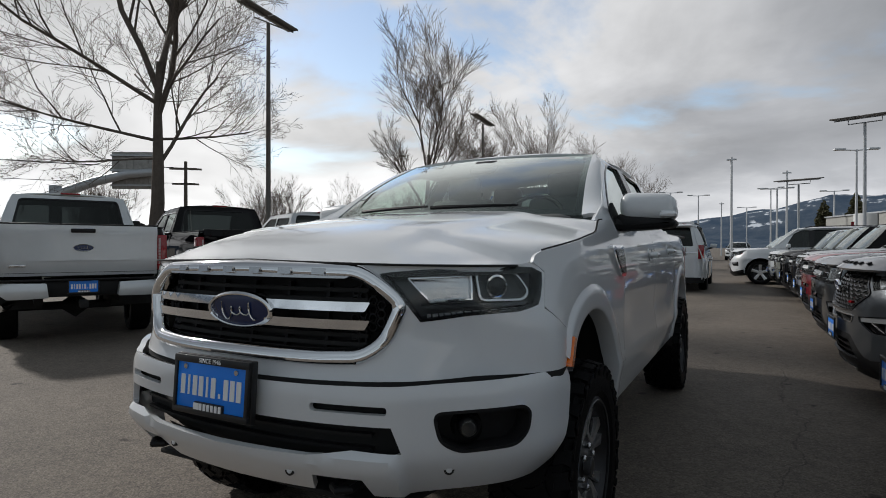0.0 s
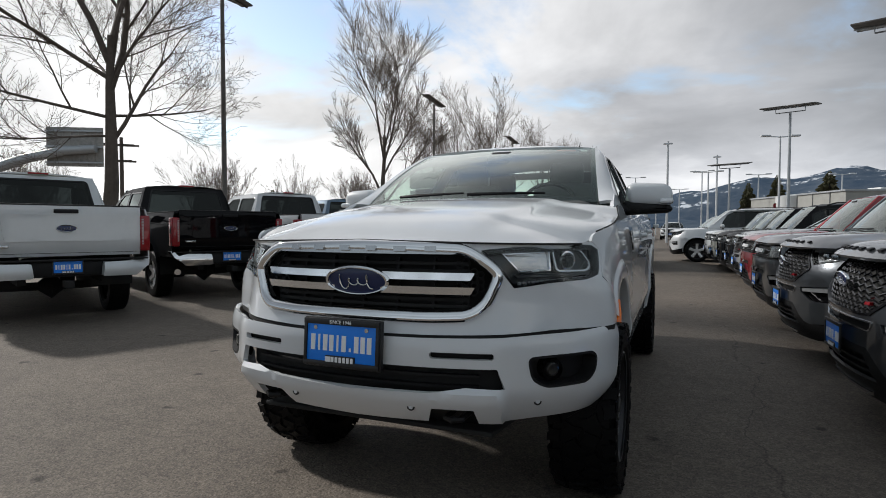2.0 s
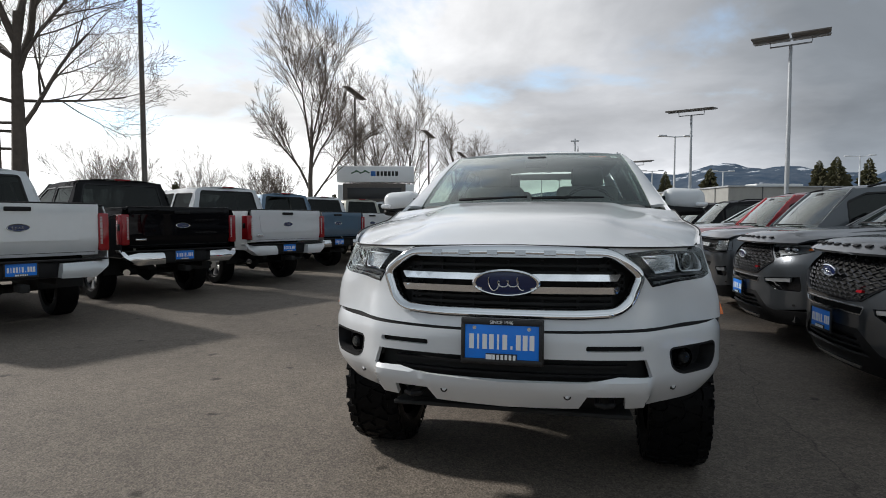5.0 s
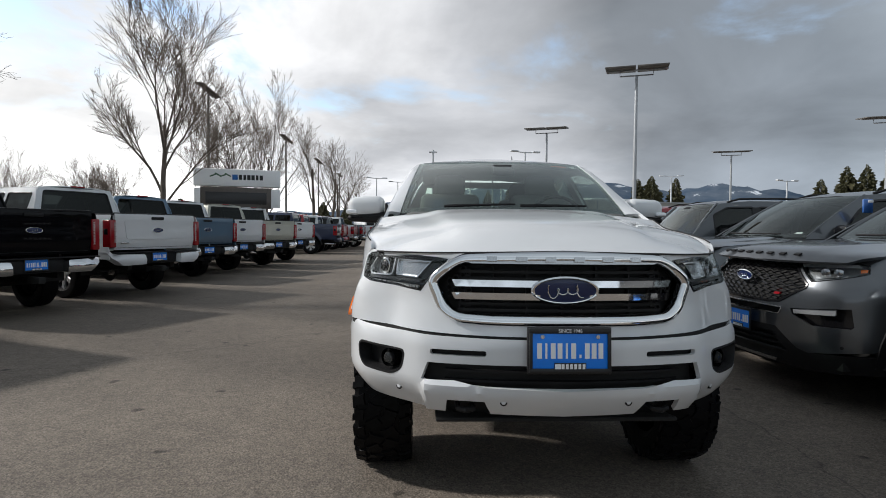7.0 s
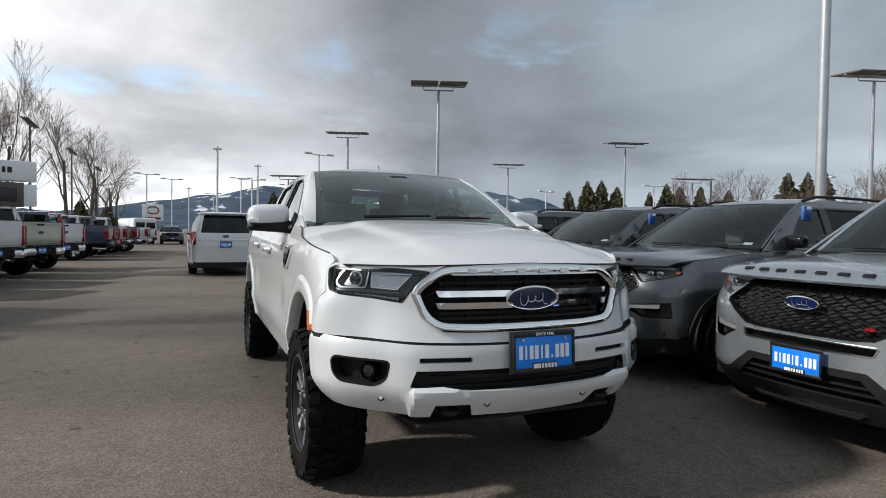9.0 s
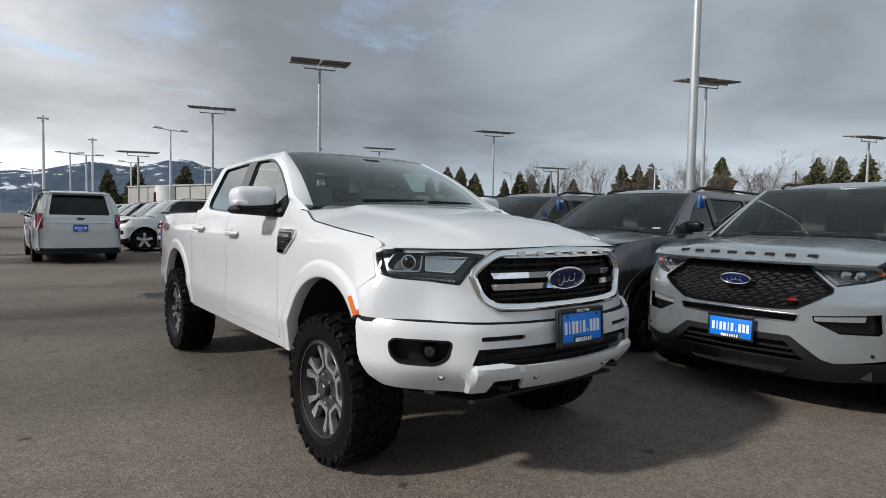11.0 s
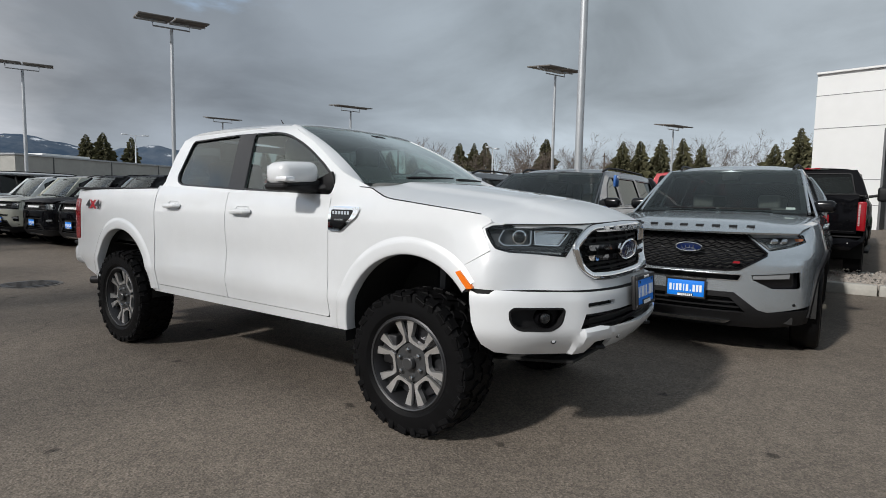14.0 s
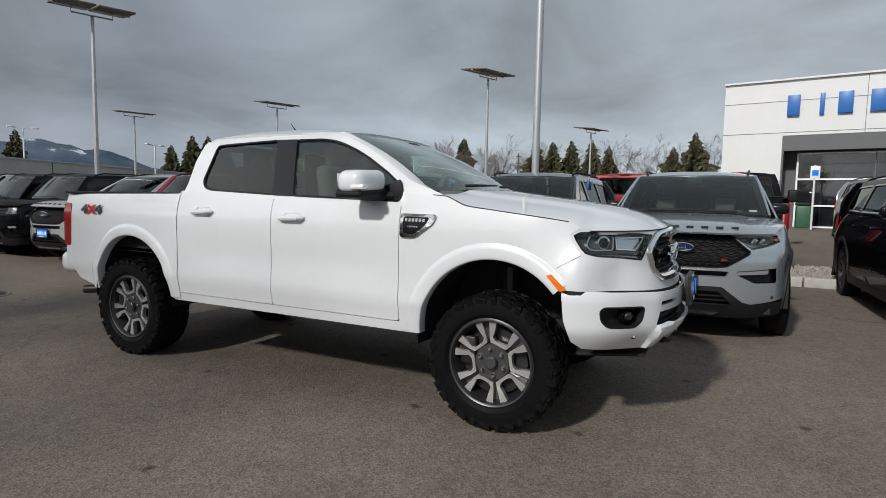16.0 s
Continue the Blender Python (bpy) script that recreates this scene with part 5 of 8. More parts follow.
def build_ground():
    axis = sorted(set([-3500, -1500, -700, -300, -120, -60] + [i * 2.0 for i in range(-15, 21)] + [60, 120, 300, 700, 1500, 3500]))
    V = [(x, y, ground_z(x, y)) for x in axis for y in axis]
    n = len(axis)
    F = [(i * n + j, (i + 1) * n + j, (i + 1) * n + j + 1, i * n + j + 1) for i in range(n - 1) for j in range(n - 1)]
    g = part("ground", (V, F), ASPHALT, None)
    tagged(g, "worn grey asphalt of a large car lot", "ground", kind="structure")


build_ground()

# ---- parked vehicles ----
def recolour(ob, base, paint_mat):
    """Give a copied vehicle another body paint."""
    for o in ob.children_recursive:
        if o.type == "MESH" and o.data.materials and o.data.materials[0] == base:
            o.material_slots[0].link = "OBJECT"
            o.material_slots[0].material = paint_mat


def arch_bottom(base, arches, lift=0.0):
    def f(y):
        z = base
        for ay, az, ar in arches:
            if abs(y - ay) < ar:
                z = max(z, az + math.sqrt(ar * ar - (y - ay) ** 2))
        return z + lift
    return f


def arch_liner(T, s, ay, az, ar, x0, x1):
    bm = bmesh.new()
    rows = []
    for k in range(17):
        a = math.pi * (k / 16) * 1.1 - 0.05 * math.pi
        rows.append([bm.verts.new((s * x, ay + (ar + 0.01) * math.cos(a), az + (ar + 0.01) * math.sin(a))) for x in (x0, x1)])
    for a, b in zip(rows, rows[1:]):
        bm.faces.new((a[0], a[1], b[1], b[0]))
    bm.faces.new([r[1] for r in rows])
    part("wheel_arch_liner", bm, UNDER, T)


def suv(name, label, P, kind="explorer"):
    """A sport utility vehicle; its front face is at y = 0, facing -y."""
    big = kind == "expedition"
    boxy = kind == "boxy"
    T = thing(name, label, "car", "parked cars")
    L, W = (5.30, 1.00) if big else (4.40, 0.93) if boxy else (5.05, 1.0)
    FA, RA = (0.92, 4.02) if big else (0.82, 3.49) if boxy else (0.90, 3.92)
    HZ, BZ, RZ = (1.14, 1.20, 1.93) if big else (1.10, 1.17, 1.78) if boxy else (1.115, 1.205, 1.785)
    R = 0.40 if big else 0.36 if boxy else 0.378
    AF, AR = (FA, R + 0.03, R + 0.065), (RA, R + 0.03, R + 0.065)
    sill = 0.36 if big else 0.34 if boxy else 0.30
    cowl_y = 1.30 if big else 1.20 if boxy else 1.44
    ws_top = cowl_y + (0.70 if big else 0.45 if boxy else 0.76)
    belt = curve_fn([(0.0, HZ - 0.02), (0.45, HZ + 0.015), (cowl_y, BZ), (L * 0.55, BZ + 0.02), (L, BZ + 0.05)])

    plan = [(0, 0.0), (0.25, 0.014), (0.46, 0.052), (0.64, 0.120), (0.79, 0.220), (0.895, 0.350), (W - 0.05, 0.54)] if not boxy else [(0, 0.0), (0.3, 0.004), (0.6, 0.025), (0.76, 0.08), (0.85, 0.18), (W - 0.04, 0.44)]
    fp, fs, fl = plan_curve(plan)
    ex_, ey_ = plan[-1]

    def side(y, z):
        w = W - 0.035 * max(0, (0.62 - z) / 0.35) ** 2 - 0.075 * max(0, (z - 0.80) / 0.36) ** 2
        w += 0.012 * math.exp(-((z - 0.86) / 0.06) ** 2)
        w -= (W - ex_) * ((1.0 - y) / (1.0 - ey_)) ** 2 if y < 1.0 else 0
        w -= 0.10 * max(0, (y - L + 0.9) / 0.9) ** 2.4
        return w
    bottom = arch_bottom(sill, (AF, AR))
    top = lambda y: belt(y) - 0.008
    f1, f2 = ey_, 1.36 if big else 1.25 if boxy else 1.50

    def hood_side(y):
        return side(y, belt(y)) - 0.005

    def hoodz(x, y):
        a = min(1, abs(x) / hood_side(y))
        d = y - fp(fs(x))[1] - 0.02
        c = curve_fn([(0, HZ), (0.3, HZ + 0.05), (cowl_y, BZ + 0.030)])(y)
        z = c - (c - belt(y)) * a ** 2.6 + 0.014 * (1 / (1 + math.exp((abs(x) - 0.52) * 70)) - 0.5)
        zf = HZ - 0.045
        return zf + (z - zf) * (1 - math.exp(-max(0, d) / (0.06 if not boxy else 0.03)))
    ftop = lambda y: hoodz(hood_side(y), y) - 0.004 if y < cowl_y - 0.1 else top(y)
    d1 = f2 + (1.02 if not boxy else 0.95)
    d2 = d1 + (0.98 if not boxy else 0.9)
    for s in (1, -1):
        f = lambda u, v, s=s: (s * side(u, v), u, v)
        part("front_fender", panel(f, side_outline(f1, f2, bottom, ftop, 60), step=0.05, flip=s < 0), P, T, thick=0.015)
        for nm, a, b in (("front_door", f2, d1), ("rear_door", d1, d2)):
            d = part(nm, panel(f, side_outline(a, b, arch_bottom(sill + 0.06, (AF, AR), 0.02), top, 20), step=0.09, flip=s < 0), P, T, thick=0.015)
            part("door_handle", box((0.03, 0.20, 0.03), (s * (side(b - 0.18, BZ - 0.13) + 0.012), b - 0.18, BZ - 0.13), 0.012), P, d)
        part("rear_quarter", panel(f, side_outline(d2, L - 0.06, bottom, top, 40), step=0.08, flip=s < 0), P, T, thick=0.015)
        cl = lambda u, v, o, s=s: (s * (side(u, v) + 0.003 + o), u, v)
        part("sill_cladding", slab(cl, side_outline(FA + R, RA - R, lambda y: sill - 0.05, lambda y: sill + 0.075, 10), -0.02, 0.004, 0.2), PLASTIC if not big else P, T)
        for ay, az, ar in (AF, AR):
            clad = 0.020 if big else 0.055
            arcpts = [(ay + (ar + clad) * math.cos(a), az + (ar + clad) * math.sin(a)) for a in [math.pi * (k / 20 * 1.08 - 0.04) for k in range(21)]]
            inner = [(ay + (ar - 0.012) * math.cos(a), az + (ar - 0.012) * math.sin(a)) for a in [math.pi * (k / 20 * 1.08 - 0.04) for k in reversed(range(21))]]
            part("arch_cladding", slab(cl, arcpts + inner, -0.02, 0.010, 0.2), PLASTIC if not big else P, T)
            arch_liner(T, s, ay, az, ar, W - 0.04, W - 0.5)
        # greenhouse
        def green(u, v):
            return side(u, BZ) - 0.005 - max(0, v - BZ) * (0.34 if big else 0.22 if boxy else 0.385) - 0.6 * max(0, v - RZ + 0.12) ** 2 * 6
        out = [(cowl_y - 0.05, belt(cowl_y)), (L * 0.5, belt(L * 0.5)), (L - 0.10, belt(L)), (L - 0.16, BZ + 0.25), (L - 0.34, RZ - 0.09), (L - 0.9, RZ - 0.045), (ws_top + 0.5, RZ - 0.04), (ws_top, RZ - 0.085), ((cowl_y + ws_top) / 2, (BZ + RZ - 0.085) / 2 + 0.03)]
        wz0, wz1 = BZ + 0.045, RZ - 0.135
        fwin = rounded([(cowl_y + 0.36, wz0), (d1 - 0.05, wz0 + 0.01), (d1 - 0.03, wz1), (ws_top + 0.12, wz1 - 0.01), (ws_top - 0.10, wz1 - 0.12)], 0.03)
        rwin = rounded([(d1 + 0.05, wz0 + 0.01), (d2 + 0.02, wz0 + 0.02), (d2 + 0.02, wz1), (d1 + 0.07, wz1)], 0.03)
        qwin = rounded([(d2 + 0.10, wz0 + 0.02), (L - 0.42, wz0 + 0.05), (L - 0.55, wz1 - 0.01), (d2 + 0.10, wz1)], 0.03)
        g = lambda u, v, s=s: (s * green(u, v), u, v)
        part("cabin_frame", panel(g, out, [fwin, rwin, qwin], step=0.09, flip=s < 0), P if not (kind == "explorer") else P, T, thick=0.02)
        gb = lambda u, v, o, s=s: (s * (green(u, v) + o), u, v)
        for nm, w, gm in (("front_side_window", fwin, DARKSIDE), ("rear_side_window", rwin, PRIVACY), ("quarter_window", qwin, PRIVACY)):
            part(nm, panel(lambda u, v, s=s: (s * (green(u, v) - 0.010), u, v), w, step=0.2, flip=s < 0), gm, T)
            part("window_trim", band(gb, dense(w, 0.08), 0.03, -0.01, 0.004), GLOSSBLACK, T)
        part("door_pillar_trim", slab(gb, [(d1 - 0.05, wz0), (d1 + 0.055, wz0), (d1 + 0.075, wz1), (d1 - 0.03, wz1)], -0.005, 0.003, 0.1), GLOSSBLACK, T)
        part("rear_pillar_trim", slab(gb, [(d2 + 0.015, wz0 + 0.02), (d2 + 0.105, wz0 + 0.02), (d2 + 0.105, wz1), (d2 + 0.015, wz1)], -0.005, 0.003, 0.1), GLOSSBLACK, T)
        rail = W - (0.30 if big or boxy else 0.36)
        part("roof_rail", tube([(s * (rail - 0.03), ws_top + 0.20, RZ - 0.055), (s * (rail - 0.01), ws_top + 0.38, RZ - 0.005), (s * rail, L * 0.6, RZ + 0.004), (s * (rail - 0.01), L - 0.75, RZ - 0.012), (s * (rail - 0.03), L - 0.6, RZ - 0.06)], 0.016, 6), PLASTIC, T)
        # mirror
        mr = new("door_mirror")
        mr.parent = T
        mr.location = (s * (W + (0.075 if big or boxy else -0.06)), cowl_y + (0.42 if big or boxy else 0.37), BZ + 0.085)
        part("cap", box((0.20, 0.13, 0.125), (0, 0, 0.01), 0.045, seg=4), GLOSSBLACK if kind != "expedition" else P, mr)
        part("stalk", tube([(-s * 0.04, 0.02, -0.05), (-s * 0.16, 0.03, -0.085)], [0.03, 0.03], 8), PLASTIC, mr)
    # roof, hood, screens
    def roof(x, y):
        a = abs(x) / (W - (0.25 if big or boxy else 0.315))
        base = curve_fn([(ws_top - 0.05, RZ - 0.075), (ws_top + 0.25, RZ - 0.02), (L * 0.55, RZ), (L - 0.7, RZ - 0.02), (L - 0.28, RZ - 0.075)])(y)
        return (x, y, base - 0.05 * a ** 3)
    rw_ = W - (0.235 if big or boxy else 0.315)
    rp = [(-rw_ + 0.02, ws_top + 0.02), (0, ws_top - 0.06), (rw_ - 0.02, ws_top + 0.02), (rw_, L * 0.6), (rw_ - 0.02, L - 0.32), (0, L - 0.28), (-rw_ + 0.02, L - 0.32), (-rw_, L * 0.6)]
    part("roof", panel(roof, rp, step=0.14), P, T, thick=0.02)
    part("headliner", panel(lambda x, y: (x, y, roof(x, y)[2] - 0.06), grown(rp, -0.03), step=0.3), HEADLINER, T)
    half = [(i * 0.08, fp(fs(i * 0.08))[1] + 0.02) for i in range(0, 11)] + [(hood_side(ey_ - 0.10 + (cowl_y - 0.05 - ey_ + 0.10) * k / 6), ey_ - 0.10 + (cowl_y - 0.05 - ey_ + 0.10) * k / 6) for k in range(7)] + [(0.5, cowl_y - 0.14), (0, cowl_y - 0.17)]
    ho = half + [(-x, y) for x, y in reversed(half[1:-1])]
    part("hood", panel(lambda x, y: (x, y, hoodz(x, y)), ho, step=0.07), P, T, thick=0.02)

    def screen(u, v):
        hw = (W - 0.16) - 0.14 * v if big or boxy else (W - 0.195) - 0.13 * v
        return (u * hw, cowl_y + (ws_top - cowl_y) * v - 0.14 * (1 - u * u) * (1 - 0.4 * v) + 0.02, BZ + 0.02 + (RZ - 0.085 - BZ - 0.02) * v + 0.02 * math.sin(math.pi * v))
    uv = [(-1, 0), (0, 0), (1, 0), (1, 0.5), (1, 1), (0, 1), (-1, 1), (-1, 0.5)]
    part("windscreen", panel(screen, uv, step=0.2), SCREEN, T)
    part("windscreen_band", panel(lambda u, v: tuple(a + b for a, b in zip(screen(u, v), (0, 0.01, -0.006))), [(-1, -0.03), (1, -0.03), (1, 0.07), (-1, 0.07)], step=0.2), GLOSSBLACK, T)
    inner_screen = lambda u, v: tuple(a + b for a, b in zip(screen(u, v), (0, 0.008, -0.006)))
    part("windscreen_band", panel(inner_screen, [(-1, 0.94), (1, 0.94), (1, 1.01), (-1, 1.01)], step=0.2), GLOSSBLACK, T)
    for s in (-1, 1):
        part("windscreen_band", panel(inner_screen, [(s * 0.945, 0.06), (s * 1.005, 0.06), (s * 1.005, 0.95), (s * 0.945, 0.95)], step=0.1), GLOSSBLACK, T)
        part("front_pillar", tube([screen(s * 1.025, v) for v in (0, 0.25, 0.5, 0.75, 1)], 0.028 if big or boxy else 0.015, 8), P, T)
        part("wiper", tube([tuple(a + b for a, b in zip(screen(s * 0.02 + 0.3 * s * k, 0.05), (0, -0.02, 0.01))) for k in range(3)], 0.010, 5), PLASTIC, T)
    if not boxy:
        part("white_sticker", panel(lambda u, v: tuple(a + b for a, b in zip(screen(u, v), (0, 0.004, -0.003))), [(0.78, 0.075), (0.88, 0.075), (0.88, 0.115), (0.78, 0.115)], step=0.1), PLATEWHITE, T)
    part("mirror_pod", box((0.20, 0.10, 0.10), (0, ws_top - 0.08, RZ - 0.16), 0.03), PLASTIC, T)
    part("cowl", box((2 * W - 0.30, 0.30, 0.02), (0, cowl_y - 0.02, BZ - 0.015)), PLASTIC, T)
    # front face
    def face(s, z, o=0.0):
        lean = 0.10 * max(0, (z - 0.80) / 0.22) ** 2 * (0.5 if boxy else 1) + 0.10 * max(0, (0.45 - z) / 0.2) ** 2
        k = min(1, max(0, (abs(s) / fl - 0.72) / 0.28))
        k = k * k * (3 - 2 * k)
        x, y = plan_out(fp, s, o - lean * (1 - k) - (ex_ - side(ey_, z)) * k)
        return (x, y, z)
    px = lambda pts: poly_x(fs, pts)
    zt = HZ - 0.045
    gh = 0.305 if not boxy else 0.20
    GR = px([(-0.43, zt - 0.012), (0.43, zt - 0.012), (0.600, zt - 0.168), (0.595, zt - 0.192), (0.40, zt - 0.315), (0.30, zt - 0.325), (-0.30, zt - 0.325), (-0.40, zt - 0.315), (-0.595, zt - 0.192), (-0.600, zt - 0.168)]) if not boxy else px([(-0.80, zt - 0.02), (0.80, zt - 0.02), (0.80, zt - gh), (-0.80, zt - gh)])
    HLo = [(0.468, zt - 0.016), (0.60, zt - 0.012), (0.75, zt - 0.010), (0.86, zt - 0.008), (0.905, zt - 0.022), (0.90, zt - 0.075), (0.80, zt - 0.112), (0.625, zt - 0.150)] if not boxy else [(0.58, zt - 0.04), (0.84, zt - 0.04), (0.84, zt - 0.17), (0.58, zt - 0.17)]
    FG = [(0.492, 0.712), (0.835, 0.748), (0.848, 0.622), (0.835, 0.606), (0.645, 0.603), (0.505, 0.672)] if not boxy else [(0.575, 0.655), (0.80, 0.675), (0.805, 0.560), (0.79, 0.548), (0.66, 0.548)]
    IN = px([(-0.425, 0.712), (0.425, 0.712), (0.40, 0.660), (-0.40, 0.660)])
    holes = [GR, IN] + [px([(s * a, b) for a, b in FG]) for s in (1, -1)]
    if not boxy:
        holes += [px([(s * a, b) for a, b in HLo]) for s in (1, -1)]
    lowz = 0.40
    def u_at(y):
        return next(fl * k / 400 for k in range(401) if fp(fl * k / 400)[1] >= y - 1e-4)
    ya = FA - AF[2] + 0.004
    cut = [(u_at(ya + (ey_ - ya) * k / 6 if ey_ > ya else ey_), max(lowz + 0.02, bottom(ya + (ey_ - ya) * k / 6))) for k in range(7)] if ey_ > ya else [(fl, lowz + 0.02)]
    ctop = ftop(ey_ + 0.002)
    ua = cut[0][0]
    rise = [(fl, ctop), (fs(0.88 if not boxy else 0.86), zt + 0.012), (fs(0.82), zt), (fs(0.6), zt)]
    out = cut + rise + [(-u, v) for u, v in reversed(rise)] + [(-u, v) for u, v in reversed(cut)] + [(-fs(0.62), lowz), (-fs(0.55), lowz + 0.02), (-fs(0.37), 0.560), (fs(0.37), 0.560), (fs(0.55), lowz + 0.02), (fs(0.62), lowz)]
    part("front_panel", panel(face, out, holes, step=0.05), P, T, thick=0.015)
    part("lower_bumper", panel(face, [(ua, 0.29), (ua, lowz + 0.022), (fs(0.62), lowz + 0.002), (fs(0.55), lowz + 0.022), (fs(0.37), 0.561), (-fs(0.37), 0.561), (-fs(0.55), lowz + 0.022), (-fs(0.62), lowz + 0.002), (-ua, lowz + 0.022), (-ua, 0.29), (-fs(0.6), 0.25), (fs(0.6), 0.25)], [px([(-0.34, 0.515), (0.34, 0.515), (0.47, 0.385), (-0.47, 0.385)])], step=0.08), PLASTIC, T, thick=0.02)
    part("lower_backing", panel(lambda u, v: face(u, v, -0.06), px([(-0.6, 0.74), (0.6, 0.74), (0.6, 0.27), (-0.6, 0.27)]), step=0.15), UNDER, T)
    for z in (0.47, 0.43):
        part("lower_slat", slab(face, px([(-0.42, z + 0.006), (0.42, z + 0.006), (0.42, z - 0.006), (-0.42, z - 0.006)]), -0.05, -0.015, 0.1), PLASTIC, T, smooth=False)
    if not boxy:
        part("bright_slot_trim", band(face, dense(rounded(IN, 0.015), 0.05), 0.014, -0.02, 0.006), SATIN, T)
    part("silver_skid_bar", slab(face, px([(-0.36, 0.305), (0.36, 0.305), (0.32, 0.275), (-0.32, 0.275)]), -0.01, 0.012, 0.1), SATIN, T)
    gri = part("grille", panel(lambda u, v: face(u, v, -0.05), grown(GR, 0.01), step=0.1), UNDER, T, "black mesh grille")
    part("surround", band(face, dense(GR, 0.06), 0.022, -0.03, 0.008), GLOSSBLACK, gri)
    rows = 10 if not boxy else 4
    for k in range(rows):
        z = zt - 0.04 - k * (gh - 0.03) / (rows - 1)
        wmax = (0.43 + 1.05 * (zt - 0.012 - z) if z > zt - 0.178 else 0.60 - 1.50 * (zt - 0.182 - z)) if not boxy else 0.78
        n = 24
        pts = [face(fs(-wmax + 2 * wmax * i / n), z + (0.008 if (i + k) % 2 else -0.008) * (0 if boxy else 1), -0.018) for i in range(n + 1)]
        part("grille_slat", tube(pts, 0.0062, 4), GLOSSBLACK, gri, smooth=False)
    if not boxy:
        part("red_badge", slab(face, px([(0.358, zt - 0.246), (0.408, zt - 0.246), (0.400, zt - 0.264), (0.350, zt - 0.264)]), -0.02, 0.004, 0.1), TAILRED, gri, "small red badge")
        for i in range(8):
            x = -0.46 + i * 0.131
            part("hood_bar", box((0.062, 0.030, 0.012), (x, fp(fs(x))[1] + 0.085, hoodz(x, fp(fs(x))[1] + 0.085) + 0.002), 0.002, m=Matrix.Rotation(0.42, 4, "X")), PLASTIC, T, smooth=False)
        oval_badge(T, pose(0, -0.004 + 0.02, zt - 0.140, 12, 0, 0), 0.225, 0.090)
    else:
        for i in range(6):
            x = -0.25 + i * 0.10
            part("grille_bar", slab(face, px([(x - 0.032, zt - 0.085), (x + 0.032, zt - 0.085), (x + 0.032, zt - 0.13), (x - 0.032, zt - 0.13)]), -0.01, 0.012, 0.1), PLATEWHITE, gri, smooth=False)
    for s in (1, -1):
        h = new("headlight")
        h.parent = T
        q = px([(s * a, b) for a, b in HLo])
        part("lens", panel(lambda u, v: face(u, v, 0.006), q, step=0.06), LENS, h)
        part("housing", panel(lambda u, v: face(u, v, -0.045 if not boxy else -0.002), q, step=0.1), LAMPGREY if not boxy else HOUSING, h)
        part("housing_rim", band(face, dense(q, 0.05), 0.010, -0.05, 0.002), GLOSSBLACK, h)
        a0 = (0.68, 0.76) if not boxy else (0.63, 0.78)
        for x in a0:
            c = Vector(face(fs(s * x), zt - 0.075 if not boxy else zt - 0.105, -0.04))
            d = Vector(face(fs(s * x), zt - 0.075 if not boxy else zt - 0.105, 0.01)) - c
            part("lamp_element", tube([c, c + d * 0.5, c + d * 0.6], [0.030, 0.030, 0.022], 14), SATIN, h)
        hz_ = [(0.490, -0.026), (0.86, -0.018), (0.880, -0.038), (0.512, -0.046)] if not boxy else [(0.60, -0.05), (0.82, -0.05), (0.82, -0.062), (0.60, -0.062)]
        part("running_light", slab(face, px([(s * a, zt + b) for a, b in hz_]), -0.03, -0.005, 0.06), LAMPWHITE, h)
        if not boxy:
            part("reflector", slab(face, px([(s * 0.545, zt - 0.058), (s * 0.79, zt - 0.052), (s * 0.785, zt - 0.106), (s * 0.635, zt - 0.128)]), -0.042, -0.034, 0.06), SATIN, h)
        part("amber_corner", slab(face, px([(s * 0.870, zt - 0.050), (s * 0.897, zt - 0.048), (s * 0.893, zt - 0.066), (s * 0.866, zt - 0.074)] if not boxy else [(s * 0.795, zt - 0.08), (s * 0.825, zt - 0.08), (s * 0.825, zt - 0.15), (s * 0.795, zt - 0.15)]), -0.04, -0.004, 0.06), AMBER, h)
        q = px([(s * a, b) for a, b in FG])
        part("fog_recess", panel(lambda u, v: face(u, v, -0.05), grown(q, 0.01), step=0.1), GLOSSBLACK, T)
        part("fog_lamp_bar", slab(face, px([(s * 0.505, 0.706), (s * 0.770, 0.734), (s * 0.768, 0.690), (s * 0.510, 0.676)] if not boxy else [(s * 0.582, 0.642), (s * 0.76, 0.655), (s * 0.77, 0.615), (s * 0.61, 0.604)]), -0.045, -0.012, 0.06), LAMPGREY, T, "clear fog lamp bar")
        part("parking_sensor", tube([face(fs(s * 0.80), 0.47, -0.005), face(fs(s * 0.80), 0.47, 0.006)], 0.012, 10), PLASTIC, T)
    number_plate(T, pose(0, -0.035, 0.570, 0, 0, 0))
    # rear
    rp_, rs_, rl_ = plan_curve([(0, 0), (0.4, 0.01), (0.7, 0.05), (W - 0.12, 0.16), (W - 0.09, 0.30)])

    def back(u, v, o=0.0):
        x, y = plan_out(rp_, u, o)
        return (x, L - y - 0.10 * max(0, (v - 0.95) / 0.8) - 0.20 * max(0, (v - BZ) / 0.6), v)
    zr = BZ + 0.06
    RWIN = rounded([(-0.68, zr), (0.68, zr), (0.58, RZ - 0.14), (-0.58, RZ - 0.14)], 0.05)
    part("tailgate", panel(back, [(-rl_, sill + 0.18), (rl_, sill + 0.18), (rl_, BZ + 0.05), (0.70, RZ - 0.06), (-0.70, RZ - 0.06), (-rl_, BZ + 0.05)], [RWIN], step=0.09, flip=True), P, T, thick=-0.02)
    part("rear_window", panel(lambda u, v: back(u, v, -0.012), RWIN, step=0.2, flip=True), PRIVACY, T)
